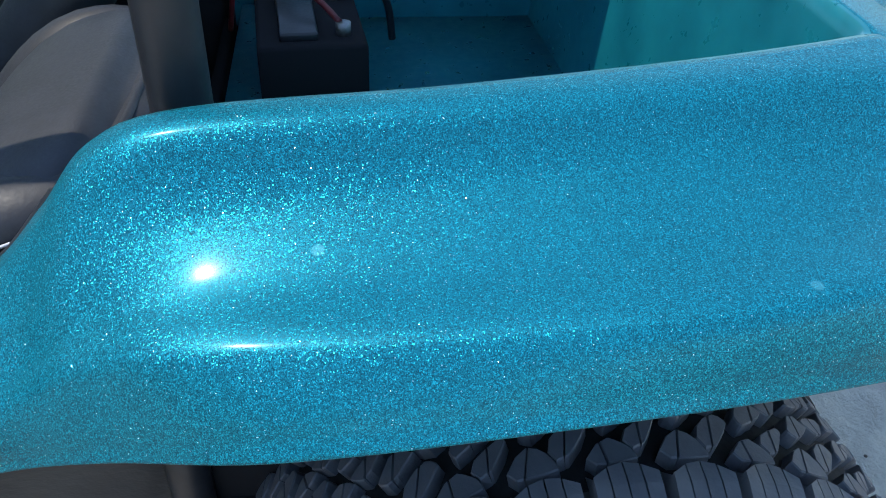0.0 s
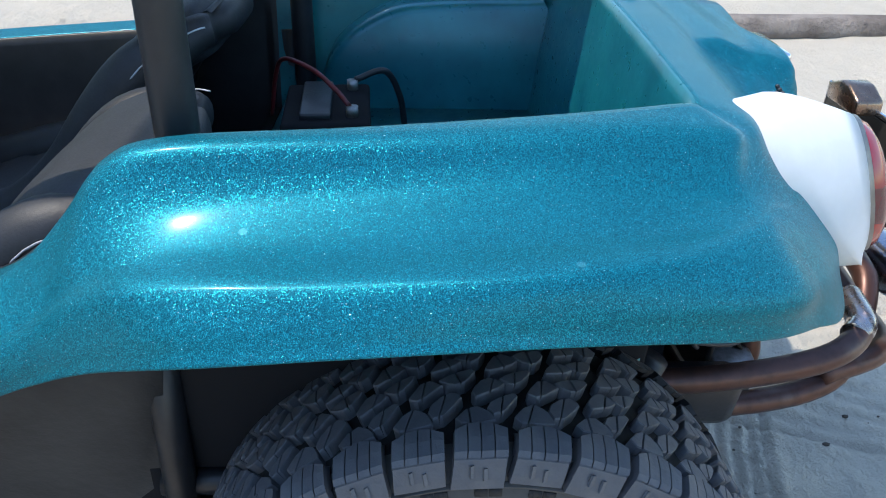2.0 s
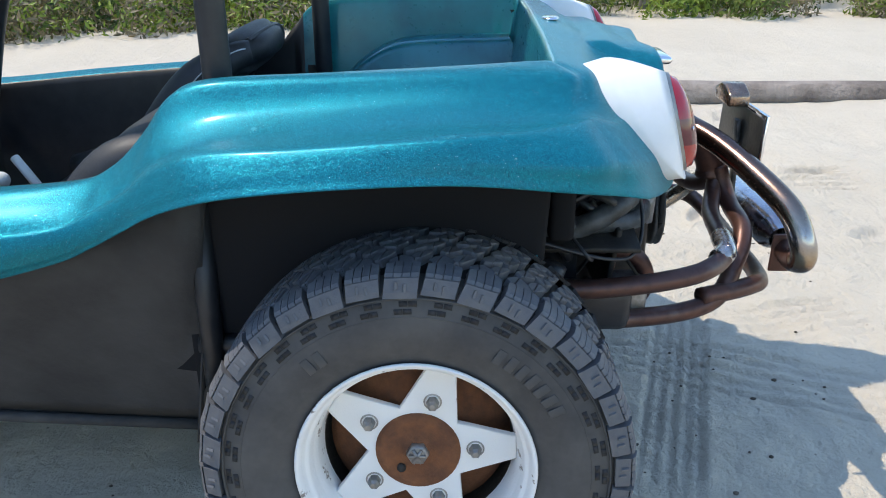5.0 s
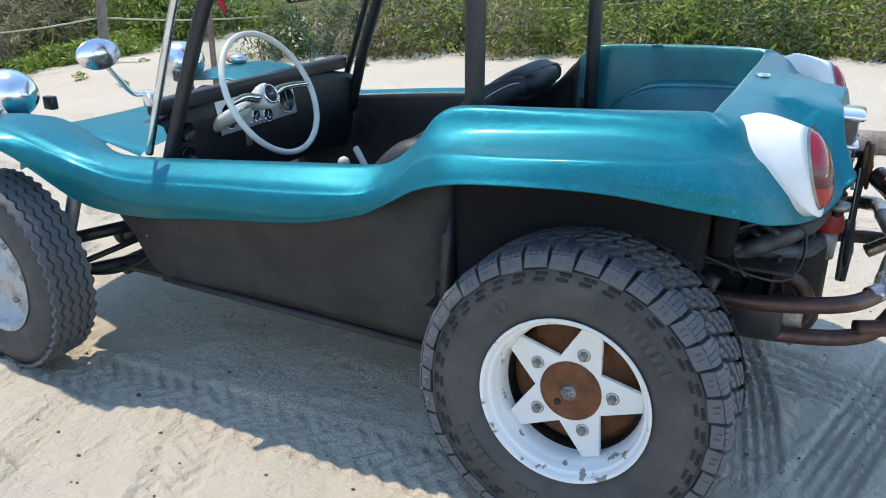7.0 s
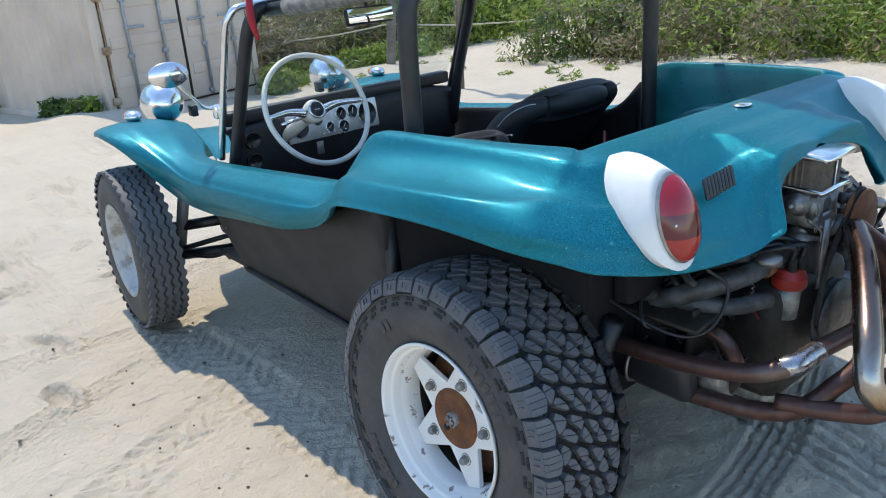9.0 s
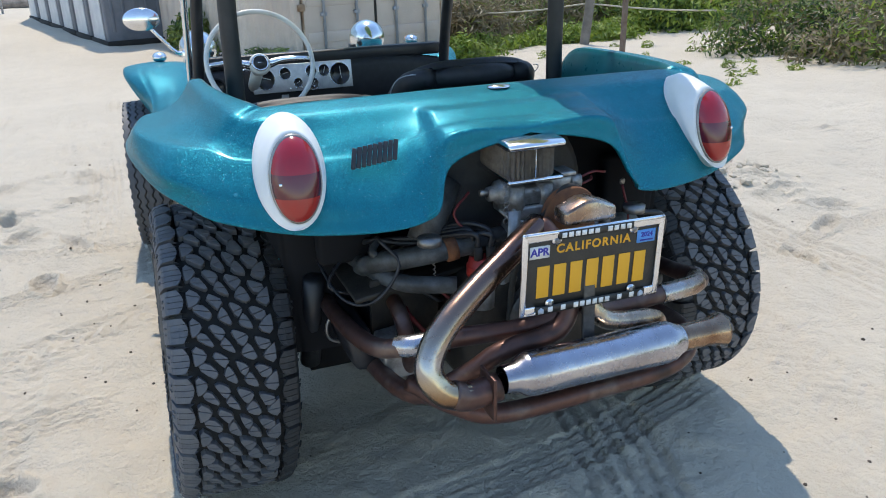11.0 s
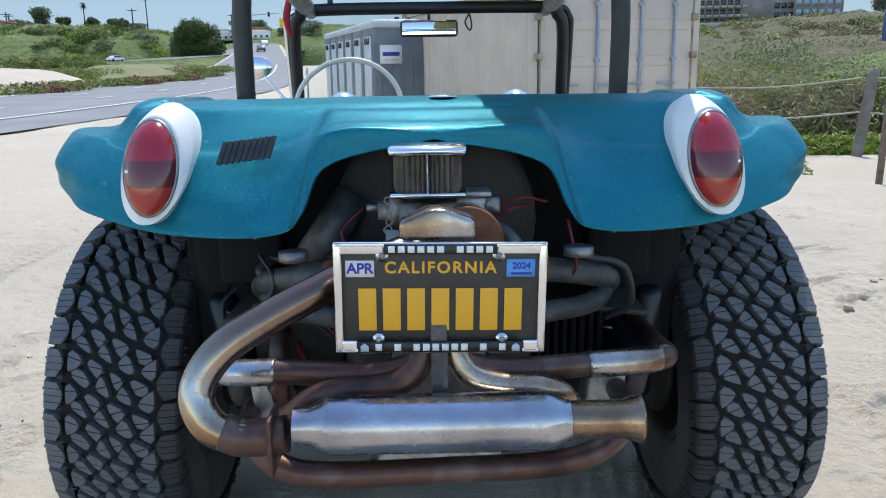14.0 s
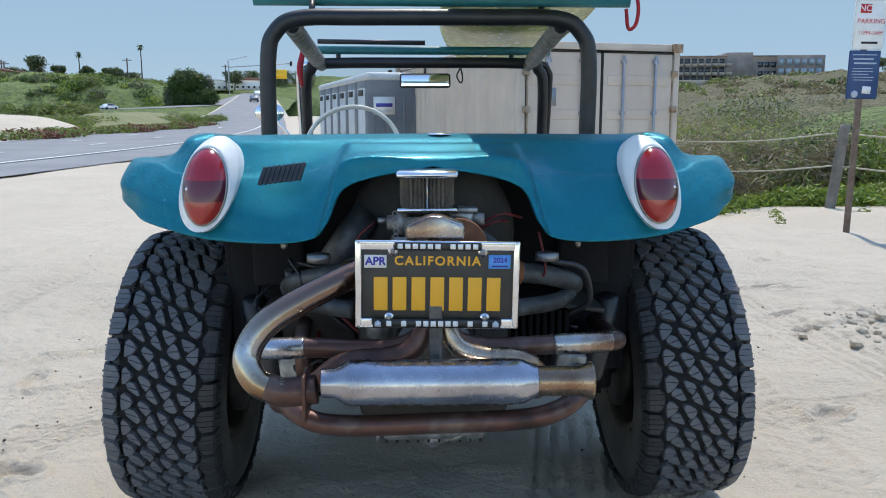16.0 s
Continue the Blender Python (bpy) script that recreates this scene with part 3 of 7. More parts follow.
def scatter(name, count, mat, label, size, spots, seed):
    """Loose clods or grit lying on the sand."""
    r = random.Random(seed)
    bm = bmesh.new()
    for _ in range(count):
        cx, cy, sx, sy = spots[r.randrange(len(spots))]
        x, y = cx + r.gauss(0, sx), cy + r.gauss(0, sy)
        s = r.uniform(*size) * (0.5 + r.random() ** 2)
        b = bmesh.ops.create_icosphere(bm, subdivisions=1, radius=s)["verts"]
        z = ground_z(x, y) + s * 0.25
        for v in b:
            q = 1 + 0.35 * noise.noise((v.co.x / s * 1.3 + x * 9, v.co.y / s * 1.3 + y * 9, v.co.z / s * 1.3))
            v.co = Vector((x + v.co.x * q, y + v.co.y * q * 1.2, z + v.co.z * q * 0.75))
    return tagged(add(name, bm, mat, False), label, "clods" if size[1] > 0.01 else "grit", kind="stuff")



def ribbon(name, ctrl, widths, mat, label, n=10, kind="structure", category="road", lift=0.0, drop=0.0):
    """A strip of sheet along a curve in plan; drop lowers its two edges."""
    pts = curve_pts(ctrl, n)
    ws = [w[0] for w in curve_pts([(q, 0, 0) for q in widths], n)]
    bm, rows = bmesh.new(), []
    for i, p in enumerate(pts):
        d = pts[min(i + 1, len(pts) - 1)] - pts[max(i - 1, 0)]
        side = Vector((d.y, -d.x, 0)).normalized()
        rows.append([p + side * ws[i] * k + Vector((0, 0, lift - (drop if abs(k) > 0.4 else 0.0))) for k in (-0.5, -0.2, 0.2, 0.5)])
    grid(bm, rows)
    ob = add(name, bm, mat)
    return tagged(ob, label, category, kind=kind)


ROAD = ((-24, -60, -0.26), (-21, -20, -0.26), (-16.6, 8, -0.26), (-14.6, 28, -0.26), (-15.2, 48, -0.24), (-19.5, 80, -0.1), (-26, 120, 0.9), (-36, 175, 3.4), (-50, 250, 7.0))
ribbon("road", ROAD, (13, 13, 13, 13, 13, 12, 11, 10, 9), ASPHALT, "grey sunlit asphalt coast road running uphill")
ROAD2 = ((-190, 120, 1.0), (-120, 185, 1.7), (-84, 206, 2.1), (-66, 245, 3.6), (-68, 300, 6.0), (-80, 380, 9.6), (-95, 470, 13))
ribbon("road", ROAD2, (11, 11, 11, 11, 11, 10, 10), ASPHALT, "second carriageway of grey asphalt behind the scrub", lift=0.05)


ribbon("verge", [(p[0] - 4, p[1], p[2]) for p in ROAD2], (60, 60, 50, 46, 46, 50, 60), HILLGREEN, "green verge under the second carriageway", category="verge", lift=-0.12, drop=3.5)
ribbon("verge", ROAD[4:], (15, 14, 13, 12, 11), SAND, "sandy verge along the coast road", category="verge", lift=-0.35)


def offset_line(ctrl, off, a, b, width, lift=0.03):
    """A painted line beside a road's middle between two shares of its length."""
    pts = curve_pts(ctrl, 40)
    out = []
    for i, p in enumerate(pts):
        d = pts[min(i + 1, len(pts) - 1)] - pts[max(i - 1, 0)]
        out.append(p + Vector((d.y, -d.x, 0)).normalized() * off + Vector((0, 0, lift)))
    out = out[int(a * len(out)):int(b * len(out)) + 1]
    bm, rows = bmesh.new(), []
    for i, p in enumerate(out):
        d = out[min(i + 1, len(out) - 1)] - out[max(i - 1, 0)]
        s = Vector((d.y, -d.x, 0)).normalized() * width / 2
        rows.append([p - s, p + s])
    grid(bm, rows)
    return bm


for off, a, b, w in ((3.6, 0.0, 0.75, 0.18), (-5.8, 0.0, 0.75, 0.16)):
    tagged(add("road_line", offset_line(ROAD, off, a, b, w), ROADPAINT), "white painted road edge line", "road marking", kind="structure")
for i in range(15):
    tagged(add("lane_dash", offset_line(ROAD, 0.2 if i % 2 else -2.6, 0.20 + i * 0.03, 0.212 + i * 0.03, 0.18), ROADPAINT), "white painted lane dash", "road marking", kind="structure")


def hill(name, cx, cy, rx, ry, h, mat, label, turn=0.0, rough=0.25, n=60, base=-0.8, seed=3):
    """A low hill: a rounded sheet of uneven height."""
    bm, rows = bmesh.new(), []
    for j in range(n + 1):
        row = []
        for i in range(n + 1):
            u, v = i / n * 2 - 1, j / n * 2 - 1
            k = max(0.0, 1 - (abs(u) ** 2.6 + abs(v) ** 2.6))
            x, y = u * rx, v * ry
            x, y = x * math.cos(turn) - y * math.sin(turn) + cx, x * math.sin(turn) + y * math.cos(turn) + cy
            q = noise.fractal((x * 0.035, y * 0.035, seed), 0.9, 2.1, 5)
            row.append((x, y, base + h * k ** 0.6 * (1 + rough * q) + (0.03 * h * noise.noise((x * 0.4, y * 0.4, seed)) if k > 0 else 0)))
        rows.append(row)
    grid(bm, rows)
    return tagged(add(name, bm, mat), label, "hill", kind="structure")


hill("hillside", -135, 300, 66, 62, 14.5, HILLGREEN, "low green scrub-covered hill beyond the road", 0.35)
hill("hillside", -240, 270, 100, 80, 15, HILLGREEN, "low green scrub-covered hill beyond the road", 0.1, seed=5)
hill("hillside", -40, 520, 190, 80, 21, HILLGREEN, "distant green hill beneath a row of trees", 0.0, seed=8)
hill("hillside", 165, 270, 130, 110, 12.6, HILLDRY, "brown and green scrub bluff below a long building", 0.1, seed=9)
hill("hillside", 48, 66, 36, 38, 2.9, HILLDRY, "brown and green scrub slope behind the rope fence", 0.3, seed=11)
hill("hillside", 62, 0, 50, 70, 4.5, HILLGREEN, "green scrub bank behind the beach", 0.0, seed=12)
hill("sand_bank", -25.4, 46, 4.6, 9, 2.3, SAND, "pale sand bank along the far kerb", 0.0, 1.0, seed=14)
hill("iceplant_strip", -27.0, 76, 4.8, 22, 1.7, ICEPLANT, "low strip of iceplant between the carriageways", 0.12, 0.5, seed=15)
scatter("sand_clods", 60, SAND, "crumbled clods of damp sand beside the tyre track", (0.010, 0.032), ((2.25, 1.45, 0.16, 0.10), (2.45, 1.65, 0.22, 0.14)), 4)
scatter("grit", 260, GRIT, "dark scraps of seaweed and grit on the sand", (0.003, 0.007), ((-1.3, 1.0, 0.6, 1.0), (1.6, 0.8, 0.8, 1.2), (-0.2, -0.7, 0.8, 0.4), (-1.6, 3.0, 1.0, 1.5)), 5)
PLEAT = worn("filter_paper", (0.20, 0.17, 0.14), (0.12, 0.10, 0.085), 40, 0.9)
MIRROR = Mat("mirror_silver", (0.9, 0.92, 0.93), 0.02, 1.0).m
ALUPANEL = worn("brushed_panel", (0.62, 0.62, 0.63), (0.5, 0.5, 0.52), 30, 0.35, 0.6)
GAUGE = Mat("gauge_face", (0.015, 0.015, 0.017), 0.25).m


def lathe_ring(r, t, z):
    bm = bmesh.new()
    rows = []
    for k in range(33):
        a = 2 * math.pi * k / 32
        rows.append([Vector(((r + t * math.cos(b)) * math.cos(a), (r + t * math.cos(b)) * math.sin(a), z + t * math.sin(b))) for b in [2 * math.pi * j / 8 for j in range(8)]])
    grid(bm, rows, True)
    return bm


# ---------------------------------------------------------------- dune buggy
buggy = empty("dune_buggy", "teal metal-flake fibreglass dune buggy parked on the sand", "dune buggy")


def mirror_rows(rows):
    return [[Vector((-p[0], p[1], p[2])) for p in r] for r in rows]


# Six rails run from the tip of the front fender back along the sill, over the rear fender and round to the middle of the tail.
R_INNER = [(-0.42, 2.20, 0.79), (-0.44, 2.00, 0.80), (-0.47, 1.80, 0.76), (-0.54, 1.62, 0.74), (-0.57, 1.42, 0.755), (-0.58, 1.10, 0.785), (-0.575, 0.80, 0.81),
           (-0.57, 0.60, 0.828), (-0.575, 0.52, 0.862), (-0.585, 0.46, 0.925), (-0.595, 0.41, 0.985), (-0.600, 0.34, 1.012), (-0.596, 0.15, 1.022), (-0.574, -0.05, 1.029),
           (-0.545, -0.20, 1.033), (-0.525, -0.216, 1.025), (-0.50, -0.224, 1.027), (-0.40, -0.225, 1.029), (-0.25, -0.228, 1.030), (-0.13, -0.228, 1.031), (0.0, -0.228, 1.031)]
R_SHOULDER = [(-0.52, 2.21, 0.815), (-0.54, 2.02, 0.832), (-0.57, 1.82, 0.805), (-0.61, 1.62, 0.765), (-0.635, 1.42, 0.765), (-0.64, 1.10, 0.795), (-0.635, 0.80, 0.82),
              (-0.625, 0.60, 0.838), (-0.622, 0.52, 0.868), (-0.622, 0.46, 0.922), (-0.626, 0.41, 0.978), (-0.630, 0.34, 1.006), (-0.630, 0.15, 1.016), (-0.620, -0.05, 1.023),
              (-0.597, -0.22, 1.022), (-0.572, -0.262, 1.012), (-0.53, -0.285, 1.013), (-0.41, -0.292, 1.015), (-0.27, -0.296, 1.017), (-0.15, -0.30, 1.021), (0.0, -0.30, 1.021)]
R_COVE = [(-0.64, 2.205, 0.825), (-0.66, 2.03, 0.845), (-0.68, 1.84, 0.825), (-0.675, 1.63, 0.76), (-0.69, 1.42, 0.745), (-0.695, 1.10, 0.77), (-0.69, 0.80, 0.79),
          (-0.68, 0.60, 0.80), (-0.672, 0.53, 0.83), (-0.668, 0.47, 0.872), (-0.664, 0.42, 0.925), (-0.658, 0.34, 0.960), (-0.655, 0.15, 0.975), (-0.652, -0.05, 0.984),
          (-0.645, -0.205, 0.972), (-0.614, -0.262, 0.972), (-0.560, -0.314, 0.960), (-0.43, -0.345, 0.965), (-0.285, -0.352, 0.975), (-0.165, -0.358, 0.995), (0.0, -0.358, 0.998)]
R_RIDGE = [(-0.745, 2.195, 0.818), (-0.765, 2.03, 0.838), (-0.765, 1.86, 0.818), (-0.72, 1.64, 0.735), (-0.725, 1.42, 0.705), (-0.73, 1.10, 0.725), (-0.725, 0.80, 0.745),
           (-0.712, 0.62, 0.768), (-0.705, 0.54, 0.80), (-0.712, 0.47, 0.845), (-0.728, 0.41, 0.892), (-0.757, 0.32, 0.930), (-0.777, 0.15, 0.948), (-0.786, -0.05, 0.966),
           (-0.730, -0.225, 0.964), (-0.666, -0.280, 0.957), (-0.610, -0.330, 0.936), (-0.45, -0.395, 0.926), (-0.305, -0.405, 0.931), (-0.18, -0.425, 0.981), (0.0, -0.425, 0.981)]
R_FACE = [(-0.772, 2.19, 0.805), (-0.795, 2.03, 0.825), (-0.785, 1.87, 0.795), (-0.712, 1.66, 0.685), (-0.715, 1.42, 0.65), (-0.722, 1.10, 0.68), (-0.718, 0.80, 0.70),
          (-0.702, 0.64, 0.728), (-0.705, 0.555, 0.762), (-0.720, 0.475, 0.815), (-0.750, 0.40, 0.860), (-0.785, 0.30, 0.902), (-0.797, 0.15, 0.920), (-0.798, -0.05, 0.934),
           (-0.757, -0.25, 0.918), (-0.702, -0.315, 0.905), (-0.636, -0.364, 0.886), (-0.465, -0.438, 0.865), (-0.295, -0.462, 0.870), (-0.182, -0.449, 0.970), (0.0, -0.440, 0.968)]
R_LIP = [(-0.774, 2.185, 0.787), (-0.800, 2.03, 0.808), (-0.775, 1.84, 0.765), (-0.672, 1.68, 0.60), (-0.662, 1.42, 0.585), (-0.690, 1.10, 0.635), (-0.695, 0.80, 0.672),
         (-0.688, 0.62, 0.715), (-0.700, 0.54, 0.752), (-0.722, 0.475, 0.790), (-0.760, 0.395, 0.836), (-0.803, 0.28, 0.876), (-0.812, 0.12, 0.895), (-0.802, -0.065, 0.900),
         (-0.760, -0.235, 0.876), (-0.708, -0.318, 0.854), (-0.645, -0.383, 0.830), (-0.47, -0.457, 0.802), (-0.258, -0.503, 0.815), (-0.186, -0.458, 0.915), (0.0, -0.440, 0.957)]
R_TURN = [(p[0] * 0.975, p[1] + (0.012 if i > 15 else 0.0), p[2] + 0.004) for i, p in enumerate(R_LIP)]


def body_rows(step_s=14, step_t=5):
    """Rows of points across the shell, station by station, with a firm crease along the rear fender's ridge."""
    inner, shoulder, cove, ridge, face, lip, turn = [curve_pts(r, step_s) for r in (R_INNER, R_SHOULDER, R_COVE, R_RIDGE, R_FACE, R_LIP, R_TURN)]
    rows = []
    for i, c, h, r, f, l, t in zip(inner, shoulder, cove, ridge, face, lip, turn):
        firm = smooth01((0.58 - i.y) / 0.2) * (0.35 + 0.65 * smooth01((i.y + 0.22) / 0.08))
        prof = [i, i.lerp(c, 0.62) + Vector((0, 0, 0.003 * firm)), c.lerp(h, 0.06), c.lerp(h, 0.62), h.lerp(r, 0.10), h.lerp(r, 0.50) - Vector((0, 0, 0.008 * firm)), h.lerp(r, 0.74 + 0.17 * firm) - Vector((0, 0, 0.002 * firm)), r.lerp(f, 0.38 - 0.13 * firm), f, f.lerp(l, 0.6), l, t]
        row = curve_pts(prof, step_t)
        for p in row:
            if p.y < -0.30:
                # raised panel over the engine, wider towards its foot
                side = 0.200 + 0.26 * max(0.0, 1.00 - p.z)
                k = smooth01((side + 0.009 - abs(p.x)) / 0.018) * smooth01((1.013 - p.z) / 0.012) * smooth01((-0.30 - p.y) / 0.02)
                p.y -= 0.026 * k
                p.z += 0.009 * k
        rows.append(row)
    return rows


def shell(name, rows, mat, thick, label=""):
    bm = bmesh.new()
    grid(bm, rows)
    grid(bm, mirror_rows(rows))
    bmesh.ops.remove_doubles(bm, verts=bm.verts, dist=0.0006)
    ob = part(name, bm, mat, buggy, label)
    so = ob.modifiers.new("thick", "SOLIDIFY")
    so.thickness, so.offset = thick, -1
    return ob


shell("body_shell", body_rows(), TEAL, 0.005, "glossy teal metal-flake fibreglass body")


def tub():
    """Inner tub: walls drop from the rim to the floor."""
    top = curve_pts(R_INNER[4:], 6)
    rows = []
    for p in top:
        deep = 0.62 if p.y < 0.45 else 0.40
        inn = 0.90
        w = [Vector(p), Vector((p.x * 0.985, p.y + (0.008 if p.y < -0.18 else 0), p.z - 0.02)),
             Vector((p.x * 0.95, p.y + (0.035 if p.y < -0.18 else 0), p.z * 0.5 + deep * 0.5)),
             Vector((p.x * inn, p.y + (0.06 if p.y < -0.18 else 0), deep))]
        rows.append(curve_pts(w, 3))
    bm = bmesh.new()
    grid(bm, rows)
    grid(bm, mirror_rows(rows))
    ob = part("inner_tub", bm, [TEAL_IN, BLACK], buggy, "inner wall of the tub, teal behind and black in front")
    for f in ob.data.polygons:
        f.material_index = 1 if f.center.y > 0.43 and f.center.z < 0.985 else 0
    return ob


tub()


def lining(s):
    """Dark underside skin between the tub and the fenders, blackened further to paint in wheel-well shade."""
    rows = []
    for p in curve_pts(R_INNER[6:], 5):
        back = smooth01((-0.12 - p.y) / 0.08)
        rows.append([Vector((-s * p.x * (1.012 - 0.06 * back), p.y - 0.022 * back, p.z - 0.045)), Vector((-s * p.x * 0.97, p.y - 0.010 * back, p.z * 0.5 + 0.31)),
                     Vector((-s * p.x * 0.95, p.y, 0.60)), Vector((-s * p.x * 0.93, p.y, 0.42))])
    bm = bmesh.new()
    grid(bm, rows)
    return part("tub_underside", bm, MATT, buggy, "matt dark underside of the tub, blackened for wheel-well shade")


lining(-1)
lining(1)
bm = boxed((1.04, 0.62, 0.02), pose(0, 0.10, 0.660))
part("rear_floor", bm, TEAL_IN, buggy, "teal floor of the rear tub")
bm = boxed((1.12, 0.02, 0.36), pose(0, 0.44, 0.455))
part("rear_bulkhead", bm, MATT, buggy)
bm = boxed((1.0, 1.35, 0.02), pose(0, 1.08, 0.30))
part("front_floor", bm, BLACK, buggy, "black floor of the front cabin")
for s in (-1, 1):
    bm = bmesh.new()
    arch = curve_pts([(0.335, 0.64), (0.31, 0.755), (0.265, 0.83), (0.16, 0.897), (0.04, 0.915), (-0.19, 0.922)], 6)
    rows = [[Vector((s * 0.53, p[0], p[1])), Vector((s * 0.475, p[0], p[1] - 0.002)), Vector((s * 0.458, p[0] - 0.004, p[1] - 0.008)), Vector((s * 0.449, p[0] - 0.012, p[1] - 0.022)), Vector((s * 0.440, p[0] * 0.9 - 0.01, 0.655))]
            for p in [(q.x, q.y) for q in [Vector((a[0], a[1], 0)) for a in arch]]]
    grid(bm, rows)
    part("wheel_well", bm, TEAL_IN, buggy, "rounded teal wheel-well box inside the tub")


def hood():
    """Front hood between the fenders, from nose to cowl."""
    bm, rows = bmesh.new(), []
    for y, half, zc, ze in ((1.50, 0.56, 0.785, 0.745), (1.75, 0.48, 0.780, 0.750), (1.95, 0.45, 0.770, 0.775), (2.15, 0.43, 0.735, 0.765), (2.38, 0.36, 0.65, 0.64), (2.52, 0.28, 0.52, 0.5)):
        rows.append([Vector((math.sin(a) * half, y, ze + (zc - ze) * math.cos(a) ** 0.8 if abs(a) < 1.57 else ze)) for a in [(-1 + i / 12) * 1.57 for i in range(25)]])
    grid(bm, rows)
    return part("hood", bm, TEAL, buggy)


hood()

# dark side panels and belly
for s in (-1, 1):
    bm = bmesh.new()
    lo = [(-0.50, 1.66, 0.44), (-0.50, 1.53, 0.30), (-0.50, 1.10, 0.300), (-0.50, 0.75, 0.285), (-0.50, 0.46, 0.272)]
    hi = [(-0.58, 1.69, 0.62), (-0.60, 1.50, 0.60), (-0.635, 1.10, 0.66), (-0.640, 0.70, 0.72), (-0.640, 0.37, 0.84)]
    a, b = curve_pts(lo, 6), curve_pts(hi, 6)
    rows = [[Vector((s * -(p.x + (q.x - p.x) * t), p.y + (q.y - p.y) * t, p.z + (q.z - p.z) * t)) for t in (0, 0.08, 0.35, 0.7, 1)] for p, q in zip(a, b)]
    rows += [[Vector((s * 0.575, p.y + 0.004, p.z)) for p in rows[-1]]]
    grid(bm, rows)
    ob = part("side_panel", bm, PANEL, buggy, "matt black undercoated side panel with paint specks")
    ob.modifiers.new("thick", "SOLIDIFY").thickness = 0.006
    part("sill_seam", rod((s * 0.505, 1.5, 0.292), (s * 0.505, 0.46, 0.264), 0.012), UNDER, buggy)
part("belly_pan", boxed((0.99, 1.16, 0.02), pose(0, 0.98, 0.285)), UNDER, buggy)
part("firewall", boxed((0.92, 0.02, 0.27), pose(0, -0.15, 0.465)), MATT, buggy)

# ---------------------------------------------------------------- wheels


TR, TW = 0.378, 0.142


def clip_poly(poly, px, py, nx, ny):
    """The part of a convex outline on the inner side of a line."""
    out = []
    for i, (x0, y0) in enumerate(poly):
        x1, y1 = poly[(i + 1) % len(poly)]
        d0, d1 = (x0 - px) * nx + (y0 - py) * ny, (x1 - px) * nx + (y1 - py) * ny
        if d0 <= 0:
            out.append((x0, y0))
        if (d0 < 0 < d1) or (d1 < 0 < d0):
            t = d0 / (d0 - d1)
            out.append((x0 + (x1 - x0) * t, y0 + (y1 - y0) * t))
    return out


def soften(poly, cut=0.27):
    """Takes the corners off an outline."""
    out = []
    for i, (x0, y0) in enumerate(poly):
        x1, y1 = poly[(i + 1) % len(poly)]
        if math.hypot(x1 - x0, y1 - y0) < 0.004:
            out.append(((x0 + x1) / 2, (y0 + y1) / 2))
            continue
        out += [(x0 + (x1 - x0) * cut, y0 + (y1 - y0) * cut), (x0 + (x1 - x0) * (1 - cut), y0 + (y1 - y0) * (1 - cut))]
    return out


LUGS = 36
PITCH = 2 * math.pi * TR / LUGS


def raised(bm, q, deep=0.016):
    """One flat-topped piece of tread on the tyre's crown, from an outline across and along the tread."""
    cx, cy = sum(v[0] for v in q) / len(q), sum(v[1] for v in q) / len(q)
    rows = []
    for grow, rr in ((0.0012, TR - deep), (0.0, TR - 0.0014), (-0.0013, TR)):
        row = []
        for x, y in q:
            d = math.hypot(x - cx, y - cy)
            x, y = x + (x - cx) / d * grow, y + (y - cy) / d * grow
            r = rr - 0.62 * x * x
            row.append(Vector((x, -r * math.sin(y / TR), r * math.cos(y / TR))))
        rows.append(row)
    vs = grid(bm, rows, True)
    bm.faces.new(vs[-1])


def tread_mesh(bm, mat=TREAD):
    bmesh.ops.recalc_face_normals(bm, faces=bm.faces)
    me = bpy.data.meshes.new("tread_block")
    bm.to_mesh(me)
    bm.free()
    me.materials.append(mat)
    return me


def tread_meshes():
    """Two pitches of the middle tread: four rows of two-lobed interlocking blocks, each lobe cut by a curved sipe."""
    rng = random.Random(5)
    half, seeds = 0.089, []
    for col, (xc, lag, lean) in enumerate(((-0.0675, 0.0, 1), (-0.0225, 0.30, 1), (0.0225, 0.62, 1), (0.0675, 0.88, 1))):
        for k in (0, 1):
            y0 = (k + lag) * PITCH
            for lobe, (dx, dy) in enumerate(((-0.0115, 0.0), (0.0115, 0.44))):
                seeds.append((xc + dx * lean + rng.uniform(-0.0035, 0.0035), y0 + (dy + rng.uniform(-0.09, 0.09)) * PITCH, (col, k)))
    ring = [(x, y + k * 2 * PITCH, own, k) for k in (-1, 0, 1) for x, y, own in seeds]
    blocks = {}
    for sx, sy, own in seeds:
        poly = [(-half, sy - 0.06), (half, sy - 0.06), (half, sy + 0.06), (-half, sy + 0.06)]
        for qx, qy, other, k in ring:
            d = math.hypot(qx - sx, qy - sy)
            if 1e-6 < d < 0.14:
                nx, ny = (qx - sx) / d, (qy - sy) / d
                gap = 0.0005 if other == own and k == 0 else 0.0066
                poly = clip_poly(poly, (sx + qx) / 2 - nx * gap, (sy + qy) / 2 - ny * gap, nx, ny)
        poly = soften(poly)
        bm = blocks.setdefault(own, bmesh.new())
        lean = rng.uniform(-0.35, 0.35)
        ux, uy = math.sin(lean), math.cos(lean)
        for sign in (-1, 1):
            q = clip_poly(poly, sx - sign * ux * 0.0005, sy - sign * uy * 0.0005, sign * ux, sign * uy)
            if len(q) > 2:
                raised(bm, q)
    return [tread_mesh(bm) for bm in blocks.values()]


BLOCKS = tread_meshes()


